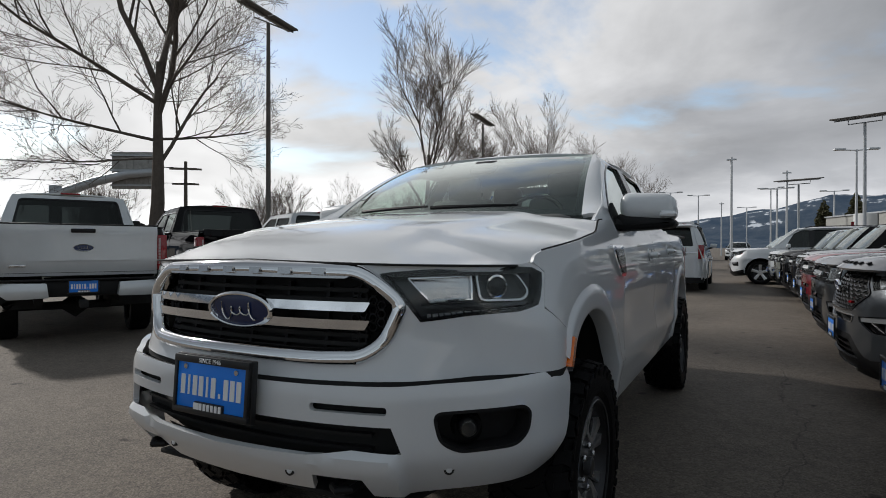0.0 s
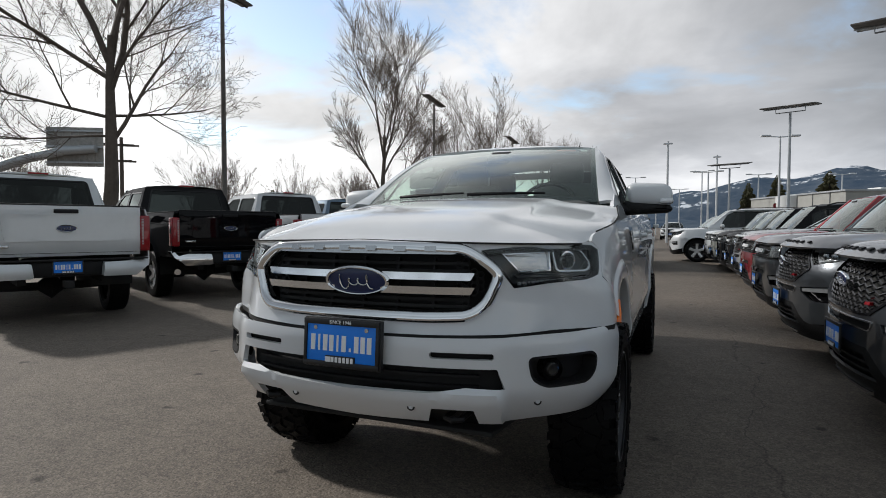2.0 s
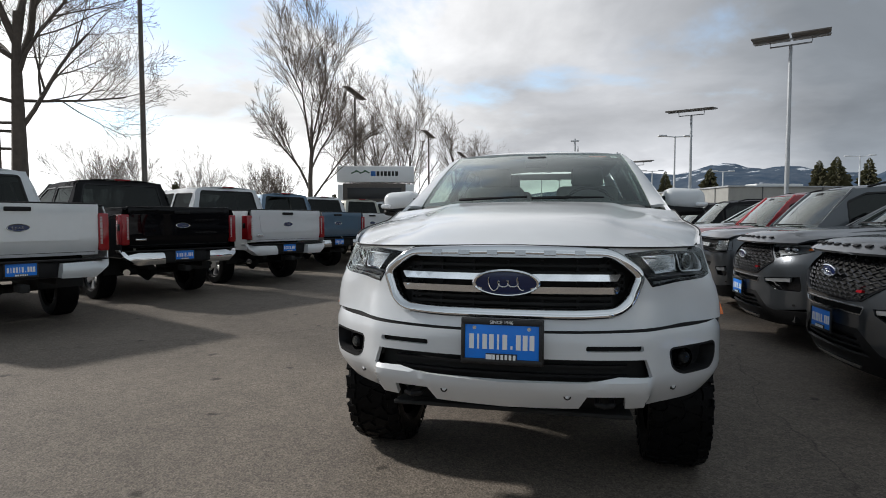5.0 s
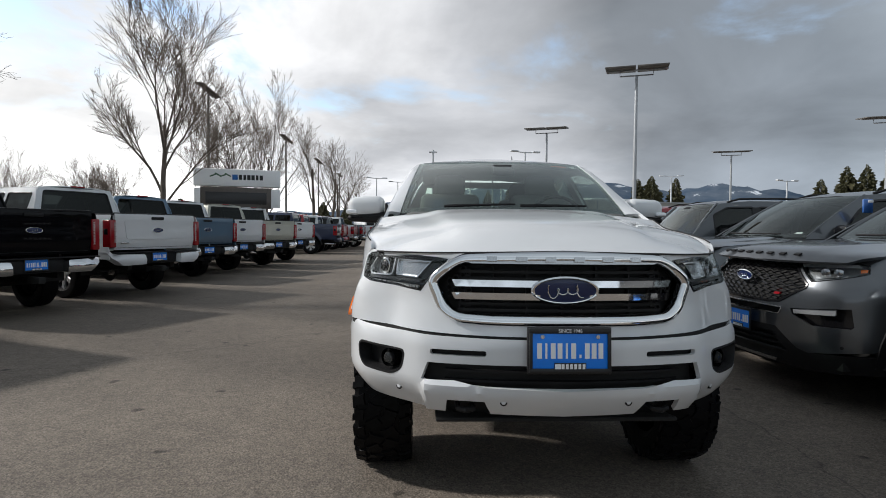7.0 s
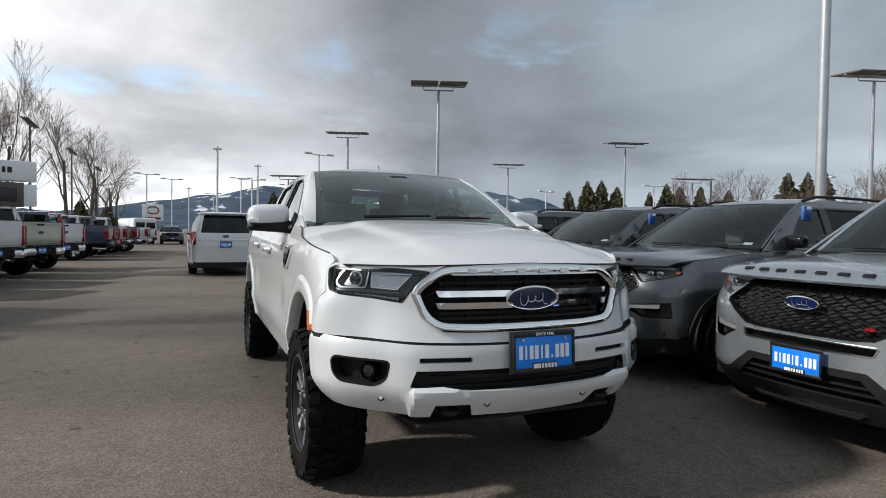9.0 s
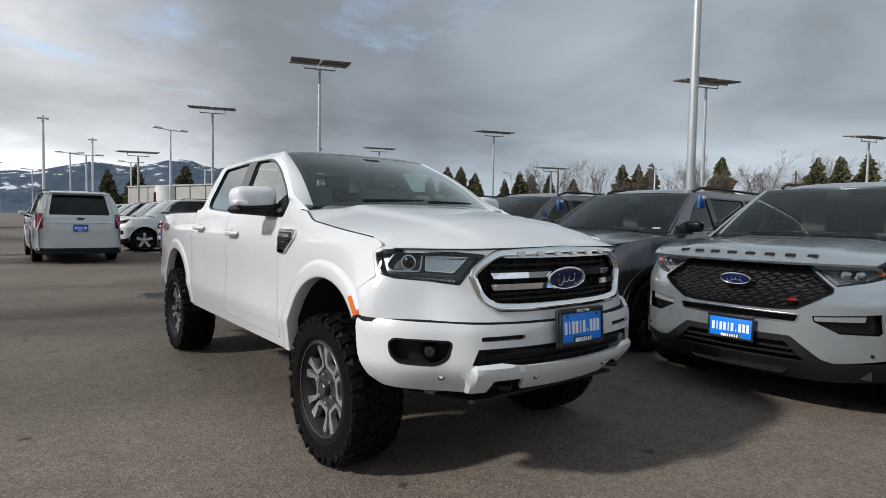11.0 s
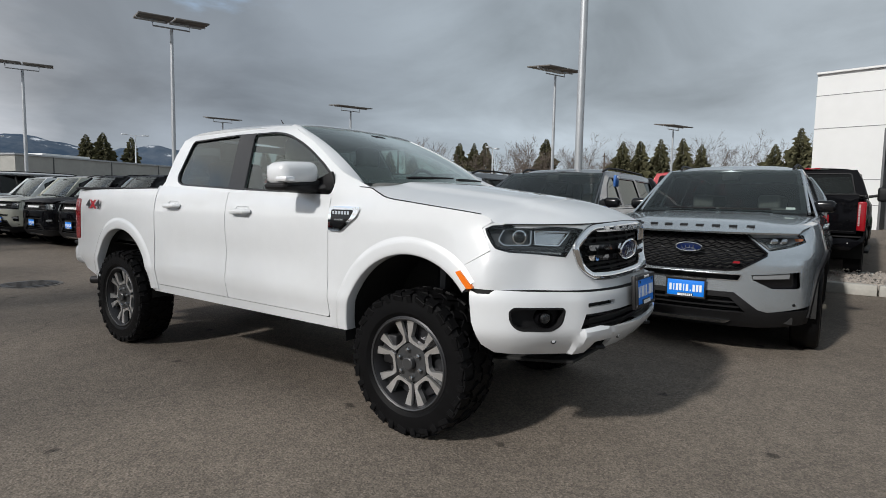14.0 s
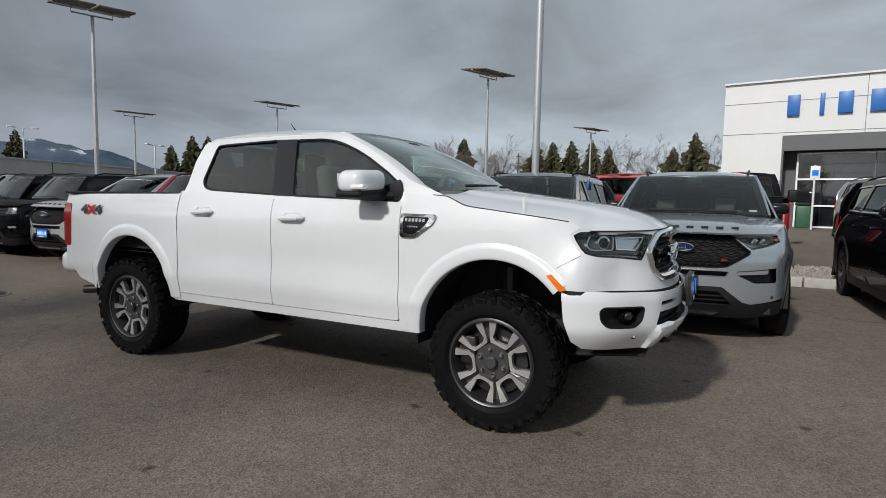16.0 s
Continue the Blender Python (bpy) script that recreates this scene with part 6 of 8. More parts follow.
    part("rear_bumper", slab(back, [(-rl_, sill - 0.04), (rl_, sill - 0.04), (rl_, sill + 0.26), (-rl_, sill + 0.26)], -0.04, 0.045, 0.1), P if big else PLASTIC, T)
    part("rear_valance", slab(back, [(-rl_ + 0.1, sill - 0.10), (rl_ - 0.1, sill - 0.10), (rl_ - 0.08, sill + 0.05), (-rl_ + 0.08, sill + 0.05)], 0.0, 0.052, 0.1), PLASTIC, T)
    for s in (1, -1):
        tl = [(s * 0.66, BZ - 0.06), (s * rl_ * 0.98, BZ - 0.02), (s * rl_ * 0.98, BZ - 0.26), (s * 0.72, BZ - 0.20)] if not big else [(s * 0.80, BZ + 0.10), (s * rl_ * 0.98, BZ + 0.10), (s * rl_ * 0.98, BZ - 0.28), (s * 0.80, BZ - 0.28)]
        part("tail_lamp", slab(back, tl if s > 0 else tl[::-1], -0.01, 0.045, 0.1), TAILRED, T)
    part("roof_spoiler", box((1.25, 0.22, 0.03), (0, L - 0.30, RZ - 0.075), 0.012, m=Matrix.Rotation(-0.18, 4, "X")), P, T)
    if big:
        part("chrome_strip", slab(back, [(-0.78, BZ - 0.10), (0.78, BZ - 0.10), (0.78, BZ - 0.13), (-0.78, BZ - 0.13)], 0.0, 0.040, 0.1), SATIN, T)
    oval_badge(T, pose(0, L + 0.0, BZ - 0.03, 0, 0, 180), 0.20, 0.08)
    number_plate(T, pose(0, L + 0.035, BZ - 0.27, 0, 0, 180))
    part("floor_pan", box((2 * W - 0.4, L - 0.5, 0.06), (0, L / 2, 0.33)), UNDER, T)
    part("engine_bay_floor", box((0.9, 0.9, 0.5), (0, 0.75, 0.62), 0.04), UNDER, T)
    for y in (FA, RA):
        for s in (1, -1):
            wheel("wheel", T, (s * (W - 0.125), y, R - 0.004), R, 0.235, R - 0.112, s, spokes=5, style="plain" if kind != "explorer" else "split", spoke_mat=ALLOY if kind != "explorer" else DARKALLOY)
    interior(T, cowl_y + 0.75, cowl_y + 1.75, 0.30 if not big else 0.42)
    return T


def pickup(name, label, P, chrome=True):
    """A full-size crew cab pickup; its tailgate is at y = 0, facing +y; the truck runs towards -y."""
    T = thing(name, label, "pickup truck", "parked pickups")
    W = 0.945
    RA, FA = -1.28, -5.25
    R = 0.41
    AF, AR = (FA, 0.50, 0.50), (RA, 0.50, 0.50)
    RAIL, BELT_, RZ = 1.475, 1.45, 2.03

    def side(y, z):
        w = W - 0.05 * max(0, (0.85 - z) / 0.4) ** 2 - 0.05 * max(0, (z - 1.25) / 0.25) ** 2
        for ay, az, ar in (AF, AR):
            r = math.hypot(y - ay, z - az)
            w += 0.03 * math.exp(-((r - ar - 0.02) / 0.05) ** 2)
        if y < -5.3:
            w -= 0.07 * ((-5.3 - y) / 0.9) ** 2
        return w
    bottom = arch_bottom(0.60, (AF, AR))
    for s in (1, -1):
        f = lambda u, v, s=s: (s * side(u, v), u, v)
        part("bed_side", panel(f, side_outline(-2.06, -0.02, lambda y: bottom(y) + (0.12 if y > RA + 0.5 else 0), lambda y: RAIL, 50), step=0.08, flip=s < 0), P, T, thick=0.015)
        part("rear_door", panel(f, side_outline(-3.05, -2.09, lambda y: 0.66, lambda y: BELT_, 10), step=0.1, flip=s < 0), P, T, thick=0.015)
        part("front_door", panel(f, side_outline(-4.15, -3.05, lambda y: 0.66, lambda y: BELT_ - 0.02, 10), step=0.1, flip=s < 0), P, T, thick=0.015)
        part("front_fender", panel(f, side_outline(-6.15, -4.15, bottom, lambda y: 1.40 + 0.02 * (y + 4.15), 40), step=0.1, flip=s < 0), P, T, thick=0.015)
        part("rocker_panel", box((0.06, 3.0, 0.12), (s * (W - 0.07), -3.3, 0.60), 0.02), P, T)
        part("running_board", box((0.14, 2.1, 0.05), (s * (W - 0.03), -3.2, 0.46), 0.015), PLASTIC, T)
        part("bed_rail_cap", box((0.09, 2.04, 0.025), (s * (W - 0.085), -1.04, RAIL + 0.008), 0.008), PLASTIC, T)
        part("bed_inner_wall", box((0.03, 2.0, 0.52), (s * (W - 0.15), -1.04, 1.2)), UNDER, T)
        for ay, az, ar in (AF, AR):
            arch_liner(T, s, ay, az, ar, W - 0.03, W - 0.55)

        def green(u, v):
            return side(u, BELT_) - 0.01 - max(0, v - BELT_) * 0.30 - 2.5 * max(0, v - RZ + 0.12) ** 2
        out = [(-4.35, BELT_ - 0.03), (-2.10, BELT_), (-2.13, 1.75), (-2.22, RZ - 0.05), (-3.0, RZ - 0.03), (-3.55, RZ - 0.06), (-4.0, 1.74)]
        w1 = rounded([(-4.00, BELT_ + 0.04), (-3.12, BELT_ + 0.06), (-3.10, RZ - 0.13), (-3.52, RZ - 0.14), (-3.80, 1.74)], 0.04)
        w2 = rounded([(-3.02, BELT_ + 0.06), (-2.32, BELT_ + 0.06), (-2.28, RZ - 0.14), (-3.00, RZ - 0.13)], 0.04)
        part("cab_frame", panel(lambda u, v, s=s: (s * green(u, v), u, v), out, [w1, w2], step=0.1, flip=s < 0), P, T, thick=0.02)
        gb = lambda u, v, o, s=s: (s * (green(u, v) + o), u, v)
        for nm, w in (("front_side_window", w1), ("rear_side_window", w2)):
            part(nm, panel(lambda u, v, s=s: (s * (green(u, v) - 0.01), u, v), w, step=0.2, flip=s < 0), PRIVACY, T)
            part("window_trim", band(gb, dense(w, 0.08), 0.03, -0.01, 0.004), GLOSSBLACK, T)
        mr = new("door_mirror")
        mr.parent = T
        mr.location = (s * (W + 0.20), -4.0, BELT_ + 0.13)
        part("cap", box((0.22, 0.12, 0.30), (0, 0, 0), 0.05, seg=3), PLASTIC if P != WHITE else P, mr)
        part("stalk", tube([(-s * 0.06, 0, -0.02), (-s * 0.26, 0.0, -0.05)], 0.03, 8), PLASTIC, mr)
        # rear lamps on the corners
        lamp = part("tail_lamp", box((0.118, 0.20, 0.47), (s * (W - 0.055), -0.075, 1.155), 0.022, seg=3), TAILRED, T, "tall red tail lamp")
        part("reverse_lens", box((0.026, 0.008, 0.34), (s * (W - 0.088), 0.024, 1.175), 0.003), PALELENS, lamp, "pale reversing lens strip")
        for k in range(8):
            part("lamp_rib", box((0.034, 0.006, 0.006), (s * (W - 0.088), 0.028, 1.03 + 0.042 * k), 0.001), TAILRED, lamp, smooth=False)
        part("sensor_cover", box((0.006, 0.10, 0.10), (s * (W + 0.004), -0.085, 1.19), 0.002), GLOSSBLACK, lamp, "black sensor cover")
    # roof and screens
    rp = [(-0.69, -3.58), (0, -3.66), (0.69, -3.58), (0.72, -2.9), (0.70, -2.22), (0, -2.19), (-0.70, -2.22), (-0.72, -2.9)]
    part("roof", panel(lambda x, y: (x, y, RZ + 0.02 - 0.05 * (abs(x) / 0.72) ** 3 - 0.10 * max(0, (-3.2 - y) / 0.45) ** 2), rp, step=0.12), P, T, thick=0.02)
    part("high_brake_light", box((0.26, 0.06, 0.03), (0, -2.16, RZ + 0.012), 0.01), TAILRED, T)
    RW = rounded([(-0.73, BELT_ + 0.03), (0.73, BELT_ + 0.03), (0.63, RZ - 0.085), (-0.63, RZ - 0.085)], 0.05)
    bk = lambda u, v, o=0.0: (u, -2.10 - 0.16 * max(0, v - 1.4) + o, v)
    part("cab_back", panel(lambda u, v: bk(u, v), [(-0.89, 0.80), (0.89, 0.80), (0.89, BELT_), (0.72, RZ - 0.02), (-0.72, RZ - 0.02), (-0.89, BELT_)], [RW], step=0.12, flip=True), P, T, thick=0.02)
    part("rear_window", panel(lambda u, v: bk(u, v, -0.01), RW, step=0.2, flip=True), PRIVACY, T)
    part("window_trim", band(lambda u, v, o: bk(u, v, o), dense(RW, 0.08), 0.03, -0.01, 0.006), GLOSSBLACK, T)

    def ws(u, v):
        return (u * (0.81 - 0.12 * v), -4.32 + 0.76 * v - 0.12 * (1 - u * u), 1.42 + 0.54 * v)
    part("windscreen", panel(ws, [(-1, 0), (0, 0), (1, 0), (1, 1), (0, 1), (-1, 1)], step=0.25), TINTED, T)
    for s in (-1, 1):
        part("front_pillar", tube([ws(s * 1.02, v) for v in (0, 0.5, 1)], 0.05, 8), P, T)
    part("hood", panel(lambda x, y: (x, y, 1.43 - 0.05 * (abs(x) / 0.9) ** 3 + 0.03 * (y + 4.3)), [(-0.86, -6.0), (0, -6.22), (0.86, -6.0), (0.88, -4.25), (0, -4.40), (-0.88, -4.25)], step=0.15), P, T, thick=0.02)
    part("front_grille", box((1.64, 0.12, 0.50), (0, -6.12, 1.08), 0.04), CHROME, T)
    part("front_bumper", box((1.84, 0.30, 0.26), (0, -6.18, 0.68), 0.06, seg=3), CHROME if chrome else P, T)
    # bed and tailgate
    part("bed_floor", box((1.60, 2.02, 0.04), (0, -1.05, 0.93)), UNDER, T)
    part("bed_bulkhead", box((1.66, 0.04, 0.52), (0, -2.05, 1.2)), P, T)
    tgf = lambda u, v, o=0.0: (u, o - 0.01 - 0.04 * max(0, (1.02 - v) / 0.14) + 0.012 * math.exp(-((v - 1.42) / 0.03) ** 2), v)
    tg = part("tailgate", panel(tgf, [(-0.835, 0.875), (0.835, 0.875), (0.835, 1.496), (-0.835, 1.496)], step=0.07, flip=True), P, T, thick=0.05)
    part("tailgate_top", box((1.67, 0.07, 0.024), (0, -0.045, 1.504), 0.008), PLASTIC, tg)
    part("pressed_panel", slab(lambda u, v, o: tgf(u, v, o), rounded([(-0.62, 1.06), (0.62, 1.06), (0.66, 1.39), (-0.66, 1.39)], 0.04)[::-1], -0.004, 0.010, 0.1), P, tg)
    part("tailgate_handle", box((0.26, 0.02, 0.05), (0, 0.010, 1.43), 0.01), PLASTIC, tg)
    oval_badge(tg, pose(0, 0.004, 1.217, 0, 0, 180), 0.23, 0.09)
    part("pale_badge_bar", box((0.16, 0.008, 0.028), (0.66, 0.006, 1.00), 0.002), SATIN, tg)
    bb = CHROME if chrome else P
    for s in (1, -1):
        wing = [(0.36, 0.620), (0.76, 0.610), (0.85, 0.685), (0.925, 0.740), (0.960, 0.850), (0.90, 0.843), (0.85, 0.805), (0.38, 0.795)]
        part("rear_bumper_end", slab(lambda u, v, o: (u, 0.180 + o - 0.16 * max(0, (abs(u) - 0.42) / 0.54) ** 2 - 0.05 * ((v - 0.70) / 0.11) ** 2 * (1 if o > -0.1 else 0), v), rounded([(s * a, b) for a, b in wing], 0.02), -0.22, 0.0, 0.06), bb, T)
    mid = part("rear_bumper_middle", box((0.78, 0.16, 0.20), (0, -0.035, 0.72), 0.03), PLASTIC, T)
    part("step_pad", box((1.80, 0.15, 0.02), (0, 0.02, 0.828), 0.006), PLASTIC, T)
    number_plate(T, pose(0, 0.052, 0.742, 0, 0, 180))
    part("tow_hitch", box((0.09, 0.26, 0.09), (0, 0.04, 0.53), 0.01), UNDER, T)
    part("exhaust_tip", tube([(0.72, -0.6, 0.52), (0.80, -0.2, 0.50), (0.84, -0.10, 0.50)], 0.05, 12), CHROME, T)
    part("rear_axle", tube([(-0.85, RA, R), (-0.15, RA, R), (0, RA, R), (0.15, RA, R), (0.85, RA, R)], [0.05, 0.06, 0.18, 0.06, 0.05], 10), UNDER, T)
    for s in (1, -1):
        part("frame_rail", box((0.09, 5.8, 0.16), (s * 0.45, -3.05, 0.60)), UNDER, T)
    part("floor_pan", box((1.7, 2.3, 0.08), (0, -3.2, 0.68)), UNDER, T)
    part("engine_bay_floor", box((1.0, 1.6, 0.5), (0, -5.2, 0.95)), UNDER, T)
    part("spare_wheel", tube([(0, -0.75, 0.60), (0, -0.75, 0.82)], 0.38, 20), RUBBER, T)
    for y in (RA, FA):
        for s in (1, -1):
            wheel("wheel", T, (s * (W - 0.16), y, R - 0.004), R, 0.275, R - 0.165, s, spokes=6, style="plain")
    return T


def place_rows():
    # left row: pickups with their tailgates to the lane
    spots = [(-5.85, 1.94, -115), (-5.94, 4.83, -115), (-5.43, 7.37, -115), (-5.72, 10.57, -115), (-5.64, 12.92, -115), (-5.27, 15.33, -115), (-5.21, 18.26, -115),
             (-4.85, 25.9, -90), (-4.95, 28.9, -90), (-4.75, 31.9, -90), (-4.50, 34.4, -90), (-4.10, 36.9, -90)]

    def at(i):
        x, y, turn = spots[i]
        return pose(x, y, 0, 0, 0, turn)
    # the mesh runs towards -y, so its forward is -y
    base = pickup("parked_pickup", "pale silver-white pickup with a white rear bumper, tailgate to the lane", SILVERWHITE, chrome=False)
    base.matrix_basis = at(0)
    chr_ = pickup("parked_pickup", "black pickup with a chrome rear bumper, tailgate to the lane", BLACK, chrome=True)
    chr_.matrix_basis = at(1)
    rest = [(2, base, SILVERWHITE, WHITE, "white pickup with a white rear bumper, tailgate to the lane"), (3, chr_, BLACK, BLUEGREY, "blue-grey pickup with a chrome rear bumper"),
            (4, chr_, BLACK, WHITE, "white pickup with a chrome rear bumper"), (5, chr_, BLACK, TAN, "pale grey pickup with a chrome rear bumper"),
            (6, chr_, BLACK, WHITE, "white pickup with a chrome rear bumper"), (7, base, SILVERWHITE, NAVY, "dark blue pickup parked square to the lane"),
            (8, base, SILVERWHITE, RED, "red pickup parked square to the lane"), (9, chr_, BLACK, LIGHTSILVER, "light silver pickup with a chrome rear bumper"),
            (10, chr_, BLACK, GREY, "dark grey pickup with a chrome rear bumper"), (11, base, SILVERWHITE, WHITE, "white pickup at the end of the row")]
    for i, src, b, p, lab in rest:
        c = copy_thing(src, at(i))
        recolour(c, b, p)
        tagged(c, lab)
    # right row: sport utility vehicles, noses to the lane
    def nose(x, y, turn=-88):
        return pose(x, y, ground_z(x + 2.5, y), 0, 0, turn)
    ex = suv("parked_suv", "silver sport utility vehicle with a black mesh grille", SILVER)
    ex.matrix_basis = nose(2.03, -0.77, -89)
    for x, y, p, lab in ((2.10, 1.47, GREY, "dark grey sport utility vehicle with a black mesh grille"), (2.08, 3.62, GREY, "dark grey sport utility vehicle with black roof rails"),
                         (2.20, 10.25, LIGHTSILVER, "light silver sport utility vehicle in the row"), (2.70, -3.84, BLACK, "black sport utility vehicle backed against the kerb"),
                         (10.4, -4.8, LIGHTSILVER, "pale silver sport utility vehicle near the showroom")):
        c = copy_thing(ex, nose(x, y))
        recolour(c, SILVER, p)
        tagged(c, lab)
    bx = suv("parked_suv", "dark grey boxy sport utility vehicle in the row", GREY, "boxy")
    bx.matrix_basis = nose(2.12, 5.80)
    for x, y, p, lab in ((2.16, 7.95, RED, "deep red boxy sport utility vehicle in the row"), (2.2, 12.2, BLACK, "black boxy sport utility vehicle in the row"), (2.12, 14.05, BLACK, "black boxy sport utility vehicle in the row"), (2.05, 15.95, TAN, "grey-beige boxy sport utility vehicle in the row"),
                         (1.95, 17.95, SILVERWHITE, "pale boxy sport utility vehicle in the row")):
        c = copy_thing(bx, nose(x, y))
        recolour(c, GREY, p)
        tagged(c, lab)
    xp = suv("parked_suv", "white full-size sport utility vehicle standing in the lane", WHITE, "expedition")
    xp.matrix_basis = pose(-0.70, 20.1, 0, 0, 0, 181)
    for x, y, p, lab in ((0.80, 20.55, WHITE, "white full-size sport utility vehicle in the row"), (1.2, 23.3, LIGHTSILVER, "silver full-size sport utility vehicle in the row"), (1.2, 26.0, WHITE, "white sport utility vehicle in the row"), (1.1, 28.8, NAVY, "dark blue sport utility vehicle in the row"), (1.1, 31.6, WHITE, "white sport utility vehicle in the row"), (1.0, 34.6, LIGHTSILVER, "silver sport utility vehicle in the row")):
        c = copy_thing(xp, nose(x, y))
        recolour(c, WHITE, p)
        tagged(c, lab)
    # the far end of the lane
    for x, y, turn, p, lab in ((-3.4, 56, 4, GREY, "dark sport utility vehicle far down the lane"), (0.3, 58, -4, WHITE, "white sport utility vehicle far down the lane")):
        c = copy_thing(ex, pose(x, y, 0, 0, 0, turn))
        recolour(c, SILVER, p)
        tagged(c, lab)
    # the row behind: pickups seen from the rear
    for x, y, p, lab in ((8.0, -1.15, BLACK, "black pickup behind the silver sport utility vehicle"), (8.8, 1.35, RED, "red pickup behind the row")):
        c = copy_thing(base, pose(x, y, ground_z(x + 1, y), 0, 0, 88))
        recolour(c, SILVERWHITE, p)
        tagged(c, lab)
    # blue price tags hung in the side windows of two of them
    for x, y, z in ((4.08, 0.64, 1.58), (4.17, 2.80, 1.57)):
        t = thing("window_tag", "blue plastic tag hooked over a car window", "tag", m=pose(x, y - 0.04, z, 0, 0, -8))
        part("holder", box((0.10, 0.035, 0.15), (0, 0, 0), 0.012), BLUE, t)
        part("white_label", box((0.05, 0.004, 0.03), (0.02, -0.020, 0.05), 0.001), PLATEWHITE, t)


place_rows()

# ---- lamp posts, trees, signs, buildings, hills ----
def lamp_post(x, y, h, turn, label="tall steel lamp post with a flat twin lamp head", material=None, dia=0.13, size=1.95, depth=0.66, slant=0.0):
    m_ = material or POLEGREY
    z0 = ground_z(x, y)
    T = thing("lamp_post", label, "lamp post", "lamp posts", pose(x, y, z0, 0, 0, turn))
    h -= z0
    part("pole", tube([(0, 0, 0), (0, 0, h * 0.5), (0, 0, h - 0.25)], [dia / 2, dia * 0.46, dia * 0.36], 10), m_, T)
    part("base_plate", box((dia * 2.4, dia * 2.4, 0.04), (0, 0, 0.02), 0.006), m_, T)
    part("yoke", tube([(-size * 0.26, 0, h - 0.02), (-size * 0.26, 0, h - 0.22), (size * 0.26, 0, h - 0.22), (size * 0.26, 0, h - 0.02)], 0.022, 6), m_, T)
    hd = new("lamp_head")
    hd.parent = T
    hd.location = (0, 0, h)
    hd.rotation_euler = (radians(7), radians(slant), 0)
    for s in (-1, 1):
        part("lamp_panel", box((size * 0.47, size * depth, 0.05), (s * size * 0.25, 0, 0), 0.008), POLEDARK, hd)
        part("lamp_lens", box((size * 0.38, size * depth * 0.34, 0.01), (s * size * 0.25, size * depth * 0.24, -0.026), 0.003), LAMPGLASS, hd)
    part("head_rail", box((size * 0.98, 0.05, 0.05), (0, 0, -0.045), 0.008), m_, hd)
    return T


LAMPGLASS = mat("dull lamp glass", (0.20, 0.20, 0.17), 0.35)


def small_lamp(x, y, h, turn):
    T = thing("lamp_post", "slim white lamp post with two short arms", "lamp post", "far lamp posts", pose(x, y, ground_z(x, y), 0, 0, turn))
    part("pole", tube([(0, 0, 0), (0, 0, h)], [0.09, 0.06], 8), PALEPOLE, T)
    part("arm", tube([(-1.1, 0, h), (0, 0, h - 0.06), (1.1, 0, h)], 0.04, 6), PALEPOLE, T)
    for s in (-1, 1):
        part("lamp_head", box((0.62, 0.30, 0.12), (s * 0.95, 0, h + 0.02), 0.03), PALEPOLE, T)


PALEPOLE = mat("white painted steel", (0.62, 0.64, 0.66), 0.4, grain=0.06)


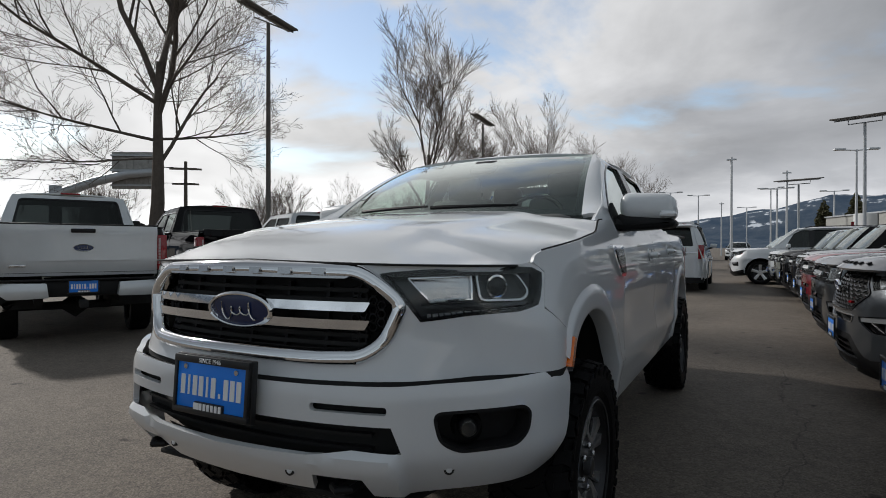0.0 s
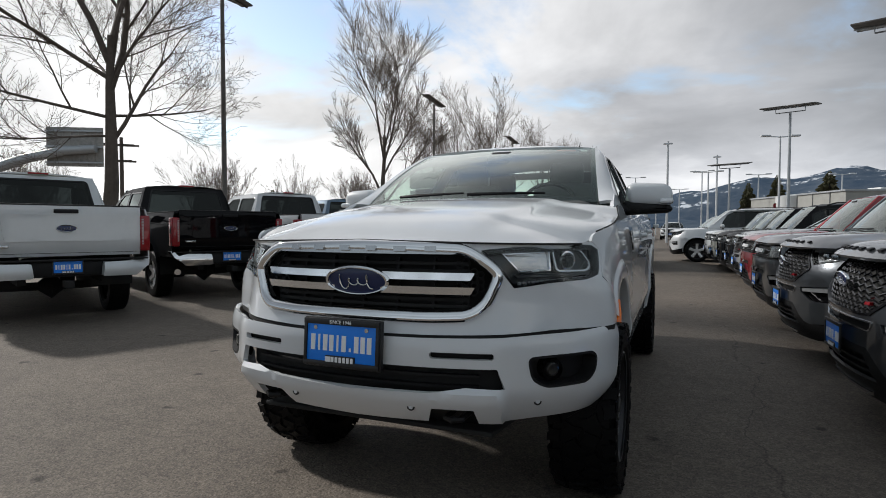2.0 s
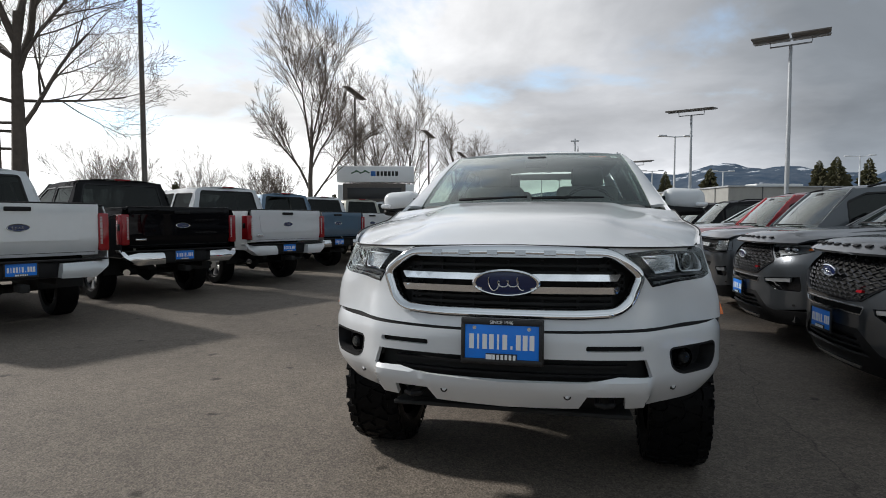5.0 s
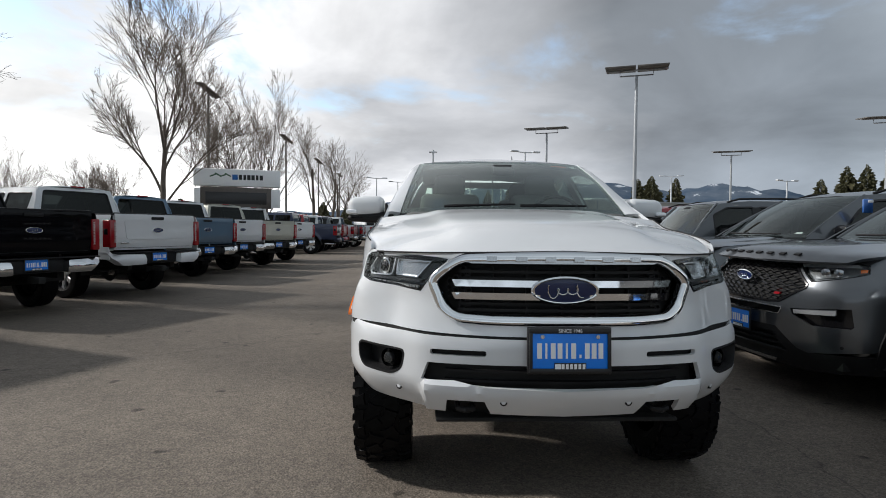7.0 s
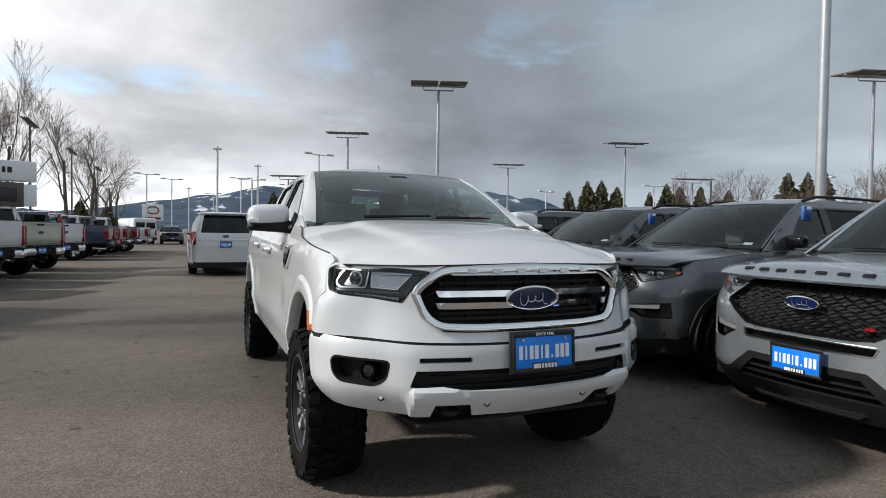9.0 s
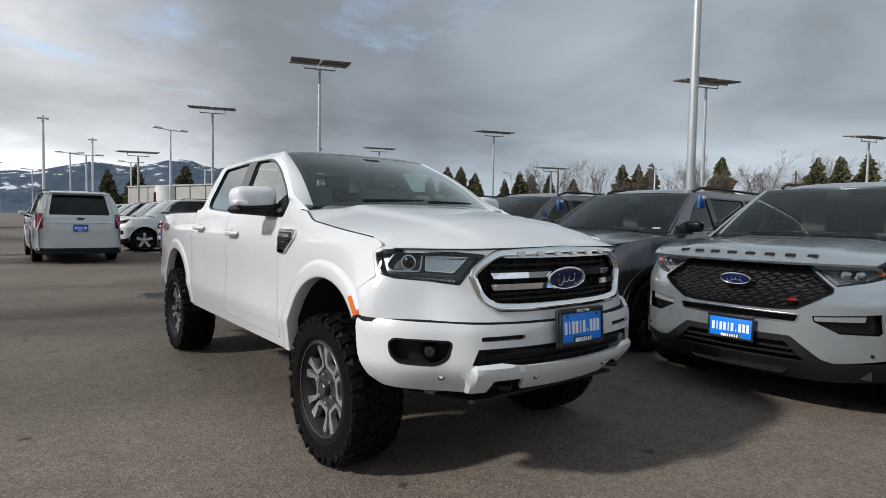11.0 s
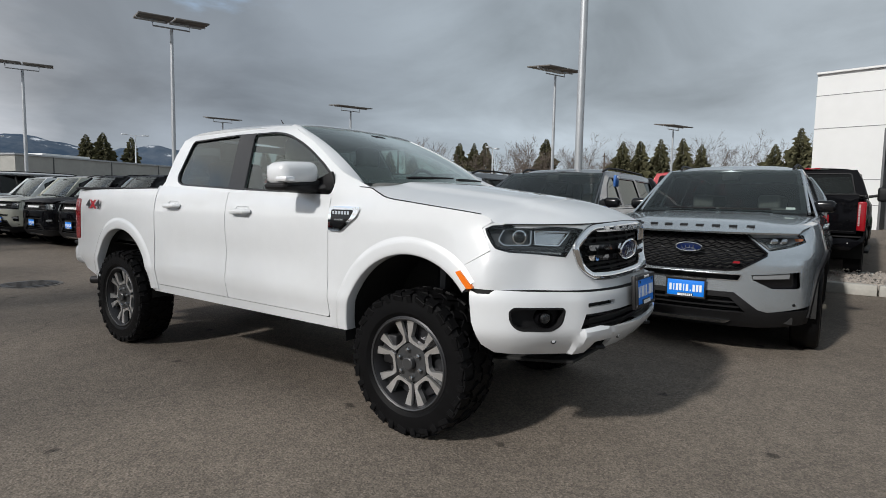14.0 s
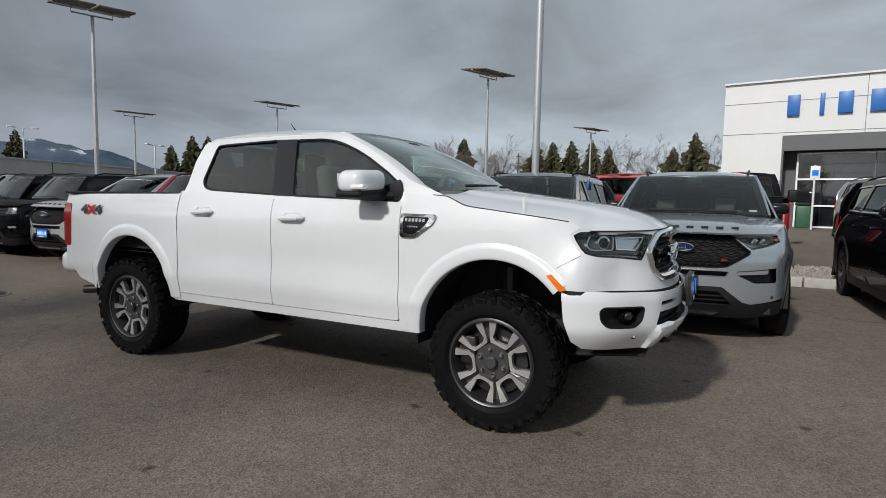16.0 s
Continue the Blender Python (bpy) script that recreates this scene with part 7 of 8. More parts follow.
def bare_tree(name, x, y, height, spread, seed, trunk_r, fork=0.35, levels=5, label="tall bare deciduous tree without leaves", lean=(0, 0), stems=1, twigs=3, thin=1.0, plan=()):
    rnd = random.Random(seed)
    T = thing(name, label, "tree", "bare trees", pose(x, y, ground_z(x, y) - 0.05))
    verts, faces = [[], []], [[], []]

    def limb(pts, rs, sides, which):
        V, F = verts[which], faces[which]
        base = len(V)
        for i, p in enumerate(pts):
            d = (pts[min(i + 1, len(pts) - 1)] - pts[max(i - 1, 0)]).normalized()
            a = d.orthogonal().normalized()
            b = d.cross(a)
            for k in range(sides):
                t = 2 * math.pi * k / sides
                V.append(tuple(p + (a * math.cos(t) + b * math.sin(t)) * rs[i]))
        for i in range(len(pts) - 1):
            for k in range(sides):
                F.append((base + i * sides + k, base + i * sides + (k + 1) % sides, base + (i + 1) * sides + (k + 1) % sides, base + (i + 1) * sides + k))

    def grow(p, d, length, r, level):
        n = 5 if level < 2 else 4 if level < 4 else 3
        pts, rs = [p.copy()], [r]
        q = p.copy()
        dd = d.copy()
        for i in range(n):
            wander = 0.05 if level == 0 else (0.16 if level == 1 else 0.12) if stems == 1 else 0.065
            dd = (dd + Vector((rnd.gauss(0, wander), rnd.gauss(0, wander), rnd.gauss(0.05, 0.06)))).normalized()
            q = q + dd * length / n
            pts.append(q.copy())
            rs.append(max(0.0035 * thin, r * (1 - (0.70 if plan and level == 0 else 0.55) * (i + 1) / n)))
        limb(pts, rs, 10 if level == 0 else 6 if level < 2 else 4 if level < 3 else 3, 0 if level < 3 else 1)
        if level >= levels:
            return
        kids = {0: 7, 1: 8 if plan else 7, 2: 6, 3: 5}.get(level, twigs) if levels > 4 and stems == 1 else {0: 5, 1: 5, 2: 5, 3: 4}.get(level, twigs)
        if level == 0 and plan:
            # main limbs: height, heading and rise in degrees, length, thickness
            for z, head, rise, ln, r1 in plan:
                i = min(n - 1, max(0, int((z / length) * n)))
                at = pts[i].lerp(pts[i + 1], min(1, max(0, z / length * n - i)))
                ce = math.cos(radians(rise))
                nd = Vector((ce * math.cos(radians(head)), ce * math.sin(radians(head)), math.sin(radians(rise))))
                grow(at, nd, ln, r1, 1)
            return
        for k in range(kids):
            t = (fork + (1 - fork) * (k + rnd.random()) / kids) if level == 0 else 0.22 + 0.78 * (k + rnd.random() * 0.9) / kids
            t = min(0.999, t)
            i = min(n - 1, int(t * n))
            at = pts[i].lerp(pts[i + 1], t * n - i)
            base_d = (pts[i + 1] - pts[i]).normalized()
            side = base_d.orthogonal().normalized()
            side.rotate(Matrix.Rotation(rnd.uniform(0, 2 * math.pi) if level else (k * 2.4 + rnd.uniform(-0.4, 0.4)), 3, base_d))
            ang = rnd.uniform(0.45, 0.85) * spread
            nd = (base_d * math.cos(ang) + side * math.sin(ang))
            nd.z += 0.10 if level < 3 else 0.02
            nd.normalize()
            ln = length * rnd.uniform(0.50, 0.78) * (1.05 - 0.35 * t if level else 1.0)
            grow(at, nd, ln, max(0.004 * thin, (rs[i] * (1 - (t * n - i)) + rs[i + 1] * (t * n - i)) * rnd.uniform(0.42, 0.62)), level + 1)
    for s in range(stems):
        a = s * 2.4 + seed
        d = Vector((lean[0] + (0.32 * math.cos(a) if stems > 1 else 0), lean[1] + (0.32 * math.sin(a) if stems > 1 else 0), 1)).normalized()
        grow(Vector((0.15 * math.cos(a) if stems > 1 else 0, 0.15 * math.sin(a) if stems > 1 else 0, 0)), d, height * 0.66, trunk_r / math.sqrt(stems), 0)
    part("trunk", (verts[0], faces[0]), BARK, T)
    part("crown", (verts[1], faces[1]), TWIG, T)
    return T


def conifer(x, y, h, seed, wide=0.24):
    rnd = random.Random(seed)
    T = thing("conifer", "dark evergreen conifer with drooping boughs", "tree", "conifers", pose(x, y, ground_z(x, y)))
    part("trunk", tube([(0, 0, 0), (0, 0, h * 0.95)], [h * 0.018, 0.02], 6), BARK, T)
    V, F = [], []
    n = int(44 + h * 4)
    for k in range(n):
        t = 0.08 + 0.92 * k / n
        z = h * t
        r = h * wide * min(1, 1.25 * (1 - t) ** 0.72) * (0.8 + 0.35 * noise.noise(Vector((seed, k * 0.21, 0)))) + 0.10
        m = 11
        for j in range(m):
            a = 2 * math.pi * (j + rnd.random()) / m
            rr = r * rnd.uniform(0.45, 1.15) * (0.85 + 0.3 * noise.noise(Vector((seed * 3.1, a * 0.8, t * 5))))
            tip = Vector((rr * math.cos(a), rr * math.sin(a), z - rr * rnd.uniform(-0.05, 0.35)))
            root = Vector((0, 0, z + 0.1)).lerp(tip, 0.25)
            w = Vector((-math.sin(a), math.cos(a), 0)) * rr * rnd.uniform(0.14, 0.26)
            mid = root.lerp(tip, rnd.uniform(0.4, 0.7))
            b = len(V)
            up = Vector((0, 0, rr * 0.12))
            V += [tuple(root), tuple(mid + w + up), tuple(tip), tuple(mid - w + up), tuple(mid - up * 2)]
            F += [(b, b + 1, b + 2), (b, b + 2, b + 3), (b, b + 4, b + 1), (b + 1, b + 4, b + 2), (b + 2, b + 4, b + 3), (b + 3, b + 4, b)]
    part("crown", (V, F), NEEDLE, T, smooth=False)


def build_lamps():
    near = [(6.18, 14.96, 6.45, -20), (5.11, 23.3, 6.0, -20), (18.37, 19.63, 6.01, -20), (16.5, 28.1, 5.74, -20), (31.3, 6.74, 5.76, -20), (18.0, 7.99, 6.51, -20), (3.6, 31.5, 4.65, -20), (24.07, 20.66, 4.6, -20)]
    for x, y, h, turn in near:
        lamp_post(x, y, h, turn)
    for x, y, h, turn in ((-12.02, 11.13, 8.55, 84), (-12.0, 27.6, 8.5, 84), (-11.3, 41.7, 8.2, 84), (-11.5, 56.5, 8.2, 84), (-11.6, 72, 8.2, 84)):
        lamp_post(x, y, h, turn, "weathered dark lamp post with a slanting lamp head", POLEDARK, 0.16, 2.1, 0.24, 9)
    # a thick bare pole standing close behind the row
    T = thing("flag_pole", "thick pale steel pole rising out of view", "pole", m=pose(6.84, 2.27, 0))
    part("shaft", tube([(0, 0, 0), (0, 0, 5), (0, 0, 14)], [0.072, 0.068, 0.055], 16), POLEGREY, T)
    part("base_flange", tube([(0, 0, 0), (0, 0, 0.05)], 0.24, 16), POLEGREY, T)
    rnd = random.Random(5)
    for x, y in ((7, 40), (3, 52), (2.5, 66), (9, 68), (17, 66), (26, 60), (34, 52), (-3.5, 75), (1.5, 88), (-5.5, 62), (42, 44), (48, 30)):
        small_lamp(x + rnd.uniform(-1, 1), y + rnd.uniform(-2, 2), rnd.uniform(6.2, 7.6), rnd.uniform(-20, 20))
    for x, y in ((0.2, 47), (4.4, 58), (-2.4, 96)):
        T = thing("lamp_post", "slim tall white post", "lamp post", "far lamp posts", pose(x, y, 0))
        part("pole", tube([(0, 0, 0), (0, 0, 8.2)], [0.10, 0.08], 8), PALEPOLE, T)
        part("cross_arm", box((0.7, 0.12, 0.12), (0, 0, 8.0), 0.02), PALEPOLE, T)


def build_trees():
    limbs = ((3.40, 50, 52, 3.0, 0.055), (3.60, 232, -6, 2.4, 0.034), (4.05, 236, 8, 3.5, 0.046), (4.10, 62, 4, 2.6, 0.040), (4.70, 50, 64, 5.4, 0.085), (5.00, 232, 24, 4.0, 0.058),
             (5.20, 66, 78, 5.2, 0.080), (5.35, 226, 66, 5.4, 0.082), (5.80, 150, 80, 5.0, 0.075), (4.60, 330, 45, 3.1, 0.045), (4.90, 150, 40, 3.2, 0.045))
    bare_tree("bare_tree", -12.26, 7.16, 9.2, 1.05, 14, 0.23, 0.44, 5, "large bare deciduous tree behind the pickups", lean=(0.03, 0.05), twigs=2, thin=1.1, plan=limbs)
    bare_tree("bare_tree", -9.6, 17.2, 7.5, 0.60, 31, 0.13, 0.40, 5, "bare deciduous tree behind the sign", lean=(-0.12, 0.0), thin=1.4)
    bare_tree("bare_tree", -13.2, 31.6, 7.1, 0.88, 37, 0.17, 0.22, 5, "tall bare tree with two stems", stems=2, twigs=3, thin=1.3)
    bare_tree("bare_tree", -11.3, 33.6, 8.8, 0.62, 41, 0.19, 0.20, 5, "tall bare tree with several upright stems", stems=3, twigs=3, thin=1.3)
    for k, (x, y, h) in enumerate(((-11.5, 55, 11.0), (-11.0, 62, 10.5), (-11.5, 70, 10.5), (-11, 80, 10), (-12, 92, 10))):
        bare_tree("bare_tree", x, y, h, 0.85, 50 + k, 0.20, 0.25, 4, "bare tree along the far edge of the lot", twigs=3, thin=2.4)
    for k, (x, y, h) in enumerate(((-30, 30, 6.5), (-36, 34, 7), (-33, 42, 7), (-27, 44, 6.5), (-24, 40, 6), (-40, 22, 6), (-48, 28, 7), (-44, 16, 6), (-19, 50, 6.5), (-38, 10, 6), (-22, 60, 7))):
        bare_tree("bare_tree", x, y, h * 0.85, 0.70, 80 + k, 0.15, 0.12, 4, "small bare tree with a fan of upright stems", stems=5, twigs=3, thin=1.5)
    street = ((64, 34, 8), (72, 30, 8), (80, 26, 8), (84, 14, 9), (88, 20, 9), (86, 8, 8.5), (90, 2, 9), (74, 38, 8), (60, 44, 8), (96, 12, 10), (92, -2, 8), (68, 33, 8), (76, 30, 9), (82, 22, 9), (57, 46, 8), (66, 40, 8), (70, 36, 9), (86, 28, 9), (54, 50, 8), (90, 17, 10), (94, 6, 9))
    street = street + tuple((x + 2.6, y + 2.1, h * 0.92) for x, y, h in street)
    for k, (x, y, h) in enumerate(street):
        bare_tree("bare_tree", x, y, h, 0.95, 120 + k, 0.16, 0.2, 4, "bare brown tree along the far street", twigs=2, thin=2.6)
    rnd = random.Random(9)
    firs = ((54.2, 73.9, 8.7), (56.5, 72.1, 10.3), (58.2, 70.8, 10.4), (60.1, 69.3, 9.3), (63.7, 66.0, 8.4), (65.5, 64.3, 9.7), (66.9, 62.9, 9.2), (68.8, 60.8, 9.1), (71.3, 57.9, 8.5),
            (67.1, 45.7, 9.7), (68.2, 43.9, 9.7), (69.1, 42.5, 9.8), (73.3, 34.8, 10.4), (77.3, 24.9, 10.0), (78.0, 22.7, 10.0), (78.7, 20.1, 10.2), (79.4, 17.4, 10.3), (79.9, 15.1, 9.5), (81.1, 6.6, 8.6), (81.4, 3.9, 10.5),
            (33.2, 86.0, 9.5), (35.0, 85.0, 9.9), (38.2, 83.6, 9.5), (20.5, 92.0, 9.2), (-32, 38, 4.5), (-17, 36, 3.2), (-9.5, 48, 3.6), (-8.6, 56, 3.4), (12, 108, 9), (16, 106, 10))
    for k, (x, y, h) in enumerate(firs):
        conifer(x, y, h, 200 + k, rnd.uniform(0.33, 0.43))


SIGNWHITE = mat("white sign cabinet", (0.84, 0.85, 0.86), 0.4, grain=0.05, grain_scale=4)
LEDBLACK = mat("dark display screen", (0.02, 0.02, 0.022), 0.3)
BROWNMETAL = mat("brown metal frame", (0.11, 0.095, 0.085), 0.5, 0.3, grain=0.2)
SIGNBLUE = mat("blue sign letters", (0.02, 0.13, 0.42), 0.4)
SIGNGREEN = mat("dark green sign mark", (0.03, 0.10, 0.05), 0.5)


def build_signs():
    T = thing("display_sign", "white roadside sign cabinet above a dark display screen", "sign", m=pose(-7.9, 19.6, -0.82, 0, 0, 16))
    part("cabinet", box((3.2, 0.50, 0.66), (0, 0, 4.03), 0.03), SIGNWHITE, T)
    scr = part("screen_frame", box((2.62, 0.45, 0.80), (-0.05, 0, 3.25), 0.02), BROWNMETAL, T)
    part("screen", box((2.25, 0.02, 0.46), (-0.05, -0.23, 3.24), 0.004), LEDBLACK, scr)
    part("side_cabinet", box((0.36, 0.46, 0.72), (1.42, 0, 3.24), 0.02), SIGNWHITE, T)
    part("side_cabinet", box((0.22, 0.46, 0.72), (-1.47, 0, 3.24), 0.02), SIGNWHITE, T)
    for x in (-0.9, 0.9):
        part("leg", box((0.30, 0.30, 2.9), (x, 0, 1.45), 0.02), SIGNWHITE, T)
    part("blue_mark", box((0.20, 0.01, 0.20), (-0.10, -0.255, 4.05), 0.003), SIGNBLUE, T)
    for i in range(6):
        part("black_bar", box((0.09 if i in (1, 4) else 0.12, 0.01, 0.19), (0.10 + 0.155 * i, -0.255, 4.05), 0.002), PLATEBLACK, T, smooth=False)
    for i in range(4):
        part("green_stroke", box((0.24, 0.008, 0.05), (-0.90 + 0.18 * i, -0.255, 4.10 + 0.03 * (i % 2)), 0.002, m=Matrix.Rotation(0.5 if i % 2 else -0.4, 4, "Y")), SIGNGREEN, T, smooth=False)
    # back of a large road sign on a bent arm, across the street
    T = thing("highway_sign", "back of a large road sign on a curved steel arm", "sign", m=pose(-23.8, 14.4, -0.25, 0, 0, 30))
    part("arm", tube([(-3.6, 0, 3.9), (-3.2, 0, 4.0), (-1.8, 0, 4.5), (-0.3, 0, 4.85), (1.0, 0, 4.95)], [0.24, 0.24, 0.22, 0.20, 0.18], 12), POLEGREY, T)
    part("upright", tube([(-3.6, 0, 0), (-3.6, 0, 4.3)], 0.26, 12), POLEGREY, T)
    for i in range(7):
        part("sign_panel", box((0.33, 0.05, 1.75), (-1.0 + 0.34 * i, 0.26, 5.05), 0.01), ROUGHMETAL, T)
    for z in (4.35, 5.05, 5.75):
        part("sign_rail", box((2.4, 0.08, 0.08), (0.0, 0.20, z), 0.01), POLEGREY, T)
    # tall white dealer sign far down the lane, with a plain red mark
    T = thing("dealer_sign", "white roadside sign panel with a red mark", "sign", m=pose(-7.0, 88, -1.4, 0, 0, 4))
    part("panel", box((2.7, 0.4, 2.4), (0, 0, 5.2), 0.05), SIGNWHITE, T)
    part("leg", box((0.5, 0.3, 2.7), (0, 0, 2.7)), SIGNWHITE, T)
    ring = [(0.75 * math.cos(a), -0.22, 5.55 + 0.50 * math.sin(a)) for a in [2 * math.pi * k / 24 for k in range(25)]]
    part("red_ring", tube(ring, 0.09, 6), TAILRED, T)
    part("red_bar", box((2.0, 0.03, 0.34), (0, -0.21, 4.40)), TAILRED, T)
    # parking sign before the showroom
    T = thing("parking_sign", "small parking sign with a blue square on a steel post", "sign", m=pose(17.15, -3.38, ground_z(17.15, -3.38), 0, 0, -80))
    part("post", tube([(0, 0, 0), (0, 0, 2.0)], 0.03, 8), PALEPOLE, T)
    p = part("sign_plate", box((0.26, 0.012, 0.38), (0, -0.035, 1.78), 0.004), SIGNWHITE, T)
    part("blue_square", box((0.17, 0.004, 0.17), (0, -0.044, 1.76)), PLATEBLUE, p)
    # power lines
    for x, y, h in ((-38.1, 28.1, 8.0), (-47, -8, 8.0), (70, 60, 10), (95, 34, 10)):
        T = thing("utility_pole", "wooden utility pole with cross arms", "pole", m=pose(x, y, 0, 0, 0, 40))
        part("pole", tube([(0, 0, 0), (0, 0, h)], [0.18, 0.12], 8), BARK, T)
        part("cross_arm", box((2.4, 0.12, 0.14), (0, 0, h - 0.6)), BARK, T)
        part("cross_arm", box((2.0, 0.12, 0.14), (0, 0, h - 1.8)), BARK, T)
    T = thing("power_lines", "thin sagging power lines between poles", "cable")
    for k, (dx, z) in enumerate(((-1.0, 7.5), (1.0, 7.5), (0.8, 6.3))):
        pts = []
        for i in range(13):
            t = i / 12
            pts.append((-47 + 8.9 * t + dx * 0.6, -8 + 36.1 * t + dx * 0.6, z - 0.8 * 4 * t * (1 - t)))
        part("wire", tube(pts, 0.02, 4), PLASTIC, T)


ROUGHMETAL = mat("weathered sheet metal", (0.32, 0.31, 0.29), 0.6, 0.3, grain=0.35, grain_scale=5)
CLADDING = mat("white metal cladding", (0.66, 0.67, 0.67), 0.45, grain=0.04, grain_scale=2)
CONCRETE = mat("grey concrete wall", (0.36, 0.36, 0.34), 0.85, grain=0.15, grain_scale=1.5, bump=0.2, bump_scale=20)
DARKGLASS = mat("dark shop glass", (0.012, 0.013, 0.014), 0.03, coat=1.0)
DARKSTEEL = mat("dark grey entrance cladding", (0.10, 0.105, 0.11), 0.5, grain=0.08)
KERB = mat("pale concrete kerb", (0.40, 0.39, 0.36), 0.9, grain=0.2, grain_scale=12, bump=0.3, bump_scale=60)
GRAVEL = mat("grey beige gravel", (0.30, 0.27, 0.24), 0.9, grain=0.4, grain_scale=8)


def build_showroom():
    Z = 0.62
    T = thing("showroom", "white clad showroom with a dark glazed entrance", "building", m=pose(19.1, -0.72, Z, 0, 0, -99.2))
    # local: x along the front, -y outwards... the front runs along +x, facing -y
    H, LEN = 4.95, 26.0
    R0, RH = 1.85, 3.10
    part("wall_left", box((R0, 14, H), (R0 / 2, 7.0, H / 2)), CLADDING, T)
    part("wall_above", box((LEN - R0, 14, H - RH), (R0 + (LEN - R0) / 2, 7.0, RH + (H - RH) / 2)), CLADDING, T)
    part("recess_lining", box((LEN - R0, 0.2, RH), (R0 + (LEN - R0) / 2, 1.0, RH / 2)), DARKSTEEL, T)
    part("recess_side", box((0.06, 1.0, RH), (R0 + 0.03, 0.5, RH / 2)), DARKSTEEL, T)
    part("recess_band", box((LEN - R0, 0.10, 0.50), (R0 + (LEN - R0) / 2, 0.06, RH - 0.26)), DARKSTEEL, T)
    win = new("shop_window")
    win.parent = T
    x0 = R0 + 0.45
    part("glass", box((14.0, 0.02, 2.50), (x0 + 7.0, 0.62, 1.27)), DARKGLASS, win)
    for z in (0.03, 0.75, 1.65, 2.52):
        part("frame_rail", box((14.0, 0.08, 0.055), (x0 + 7.0, 0.58, z)), SIGNWHITE, win)
    for k in range(6):
        part("frame_post", box((0.055 if k == 0 else 0.03, 0.08, 2.5), (x0 + 2.15 * k, 0.58, 1.27)), SIGNWHITE if k == 0 else DARKSTEEL, win)
    for z in (0.75, 1.55, 3.20, 4.25):
        part("cladding_joint", box((R0 if z < RH else 16.0, 0.012, 0.016), ((R0 if z < RH else 16.0) / 2, -0.002, z)), DARKSTEEL, T, smooth=False)
    for x in (4.1, 8.2, 12.3):
        part("cladding_joint", box((0.016, 0.012, H - RH), (x, -0.002, RH + (H - RH) / 2)), DARKSTEEL, T, smooth=False)
    part("roof_edge", box((LEN + 0.05, 0.12, 0.06), (LEN / 2, -0.03, H + 0.01)), CLADDING, T)
    # the name above the entrance, as plain blue blocks
    for i, (x, w) in enumerate(((2.12, 0.36), (2.92, 0.13), (3.55, 0.40), (4.42, 0.46), (5.25, 0.13), (5.95, 0.45))):
        part("blue_letter_block", box((w, 0.10, 0.68), (x, -0.06, 4.08), 0.01), SIGNBLUE, T)
    # a grey bin against the glass
    B = thing("litter_bin", "dark green litter bin beside the entrance", "bin", m=pose(18.7, -3.3, Z))
    part("body", box((0.45, 0.45, 0.75), (0, 0, 0.375), 0.04), SIGNGREEN, B)
    part("lid", box((0.50, 0.50, 0.10), (0, 0, 0.80), 0.04), PLASTIC, B)


def build_far_walls():
    T = thing("concrete_building", "long low grey concrete building behind the lot", "building", m=pose(12.4, 47.3, 0, 0, 0, 20))
    part("wall", box((34, 14, 3.95), (17, 7, 1.975)), CONCRETE, T)
    for k in range(6):
        part("wall_joint", box((0.08, 0.04, 3.95), (3 + 5.4 * k, -0.02, 1.975)), DARKSTEEL, T, smooth=False)
    for k in range(3):
        part("wall_joint", box((0.04, 0.08, 3.95), (-0.02, 1.8 + 2.2 * k, 1.975)), DARKSTEEL, T, smooth=False)
    part("roof_edge", box((34.2, 14.2, 0.12), (17, 7.0, 4.01)), POLEGREY, T)
    part("rooftop_unit", box((4.5, 1.6, 0.5), (7.0, 4.0, 4.2), 0.05), CLADDING, T)
    T = thing("white_service_block", "white block of a neighbouring dealer with a red mark", "building", m=pose(8.6, 53.6, 0, 0, 0, -20))
    part("block", tube([(1.15, 1.15, 0), (1.15, 1.15, 2), (1.15, 1.15, 3.95)], 1.22, 20), CLADDING, T)
    part("red_mark", box((0.34, 0.05, 1.3), (0.05, 0.62, 2.7), 0.1), TAILRED, T)
    T = thing("dark_building", "low building far behind the trees", "building", m=pose(44, 78, 0, 0, 0, -40))
    part("wall", box((26, 10, 4.2), (13, 5, 2.1)), CONCRETE, T)
    part("roof", box((26.6, 10.6, 0.3), (13, 5, 4.35)), DARKSTEEL, T)
    V = thing("parked_van", "white delivery van at the end of the pickup row", "van", m=pose(-6.6, 59, 0, 0, 0, 200))
    part("body", box((2.0, 5.4, 2.0), (0, 0, 1.45), 0.22, seg=4), WHITE, V)
    part("lower_body", box((1.98, 5.4, 0.5), (0, 0, 0.62), 0.06), WHITE, V)
    for s in (-1, 1):
        part("rear_window", box((0.75, 0.02, 0.55), (s * 0.45, 2.70, 1.75), 0.05), PRIVACY, V)
        part("tail_lamp", box((0.14, 0.05, 0.5), (s * 0.88, 2.69, 1.1), 0.02), TAILRED, V)
        for y in (-1.7, 1.8):
            wheel("wheel", V, (s * 0.86, y, 0.35), 0.35, 0.22, 0.21, s, style="plain")
    part("rear_bumper", box((1.9, 0.16, 0.24), (0, 2.72, 0.52), 0.04), PLASTIC, V)
    return


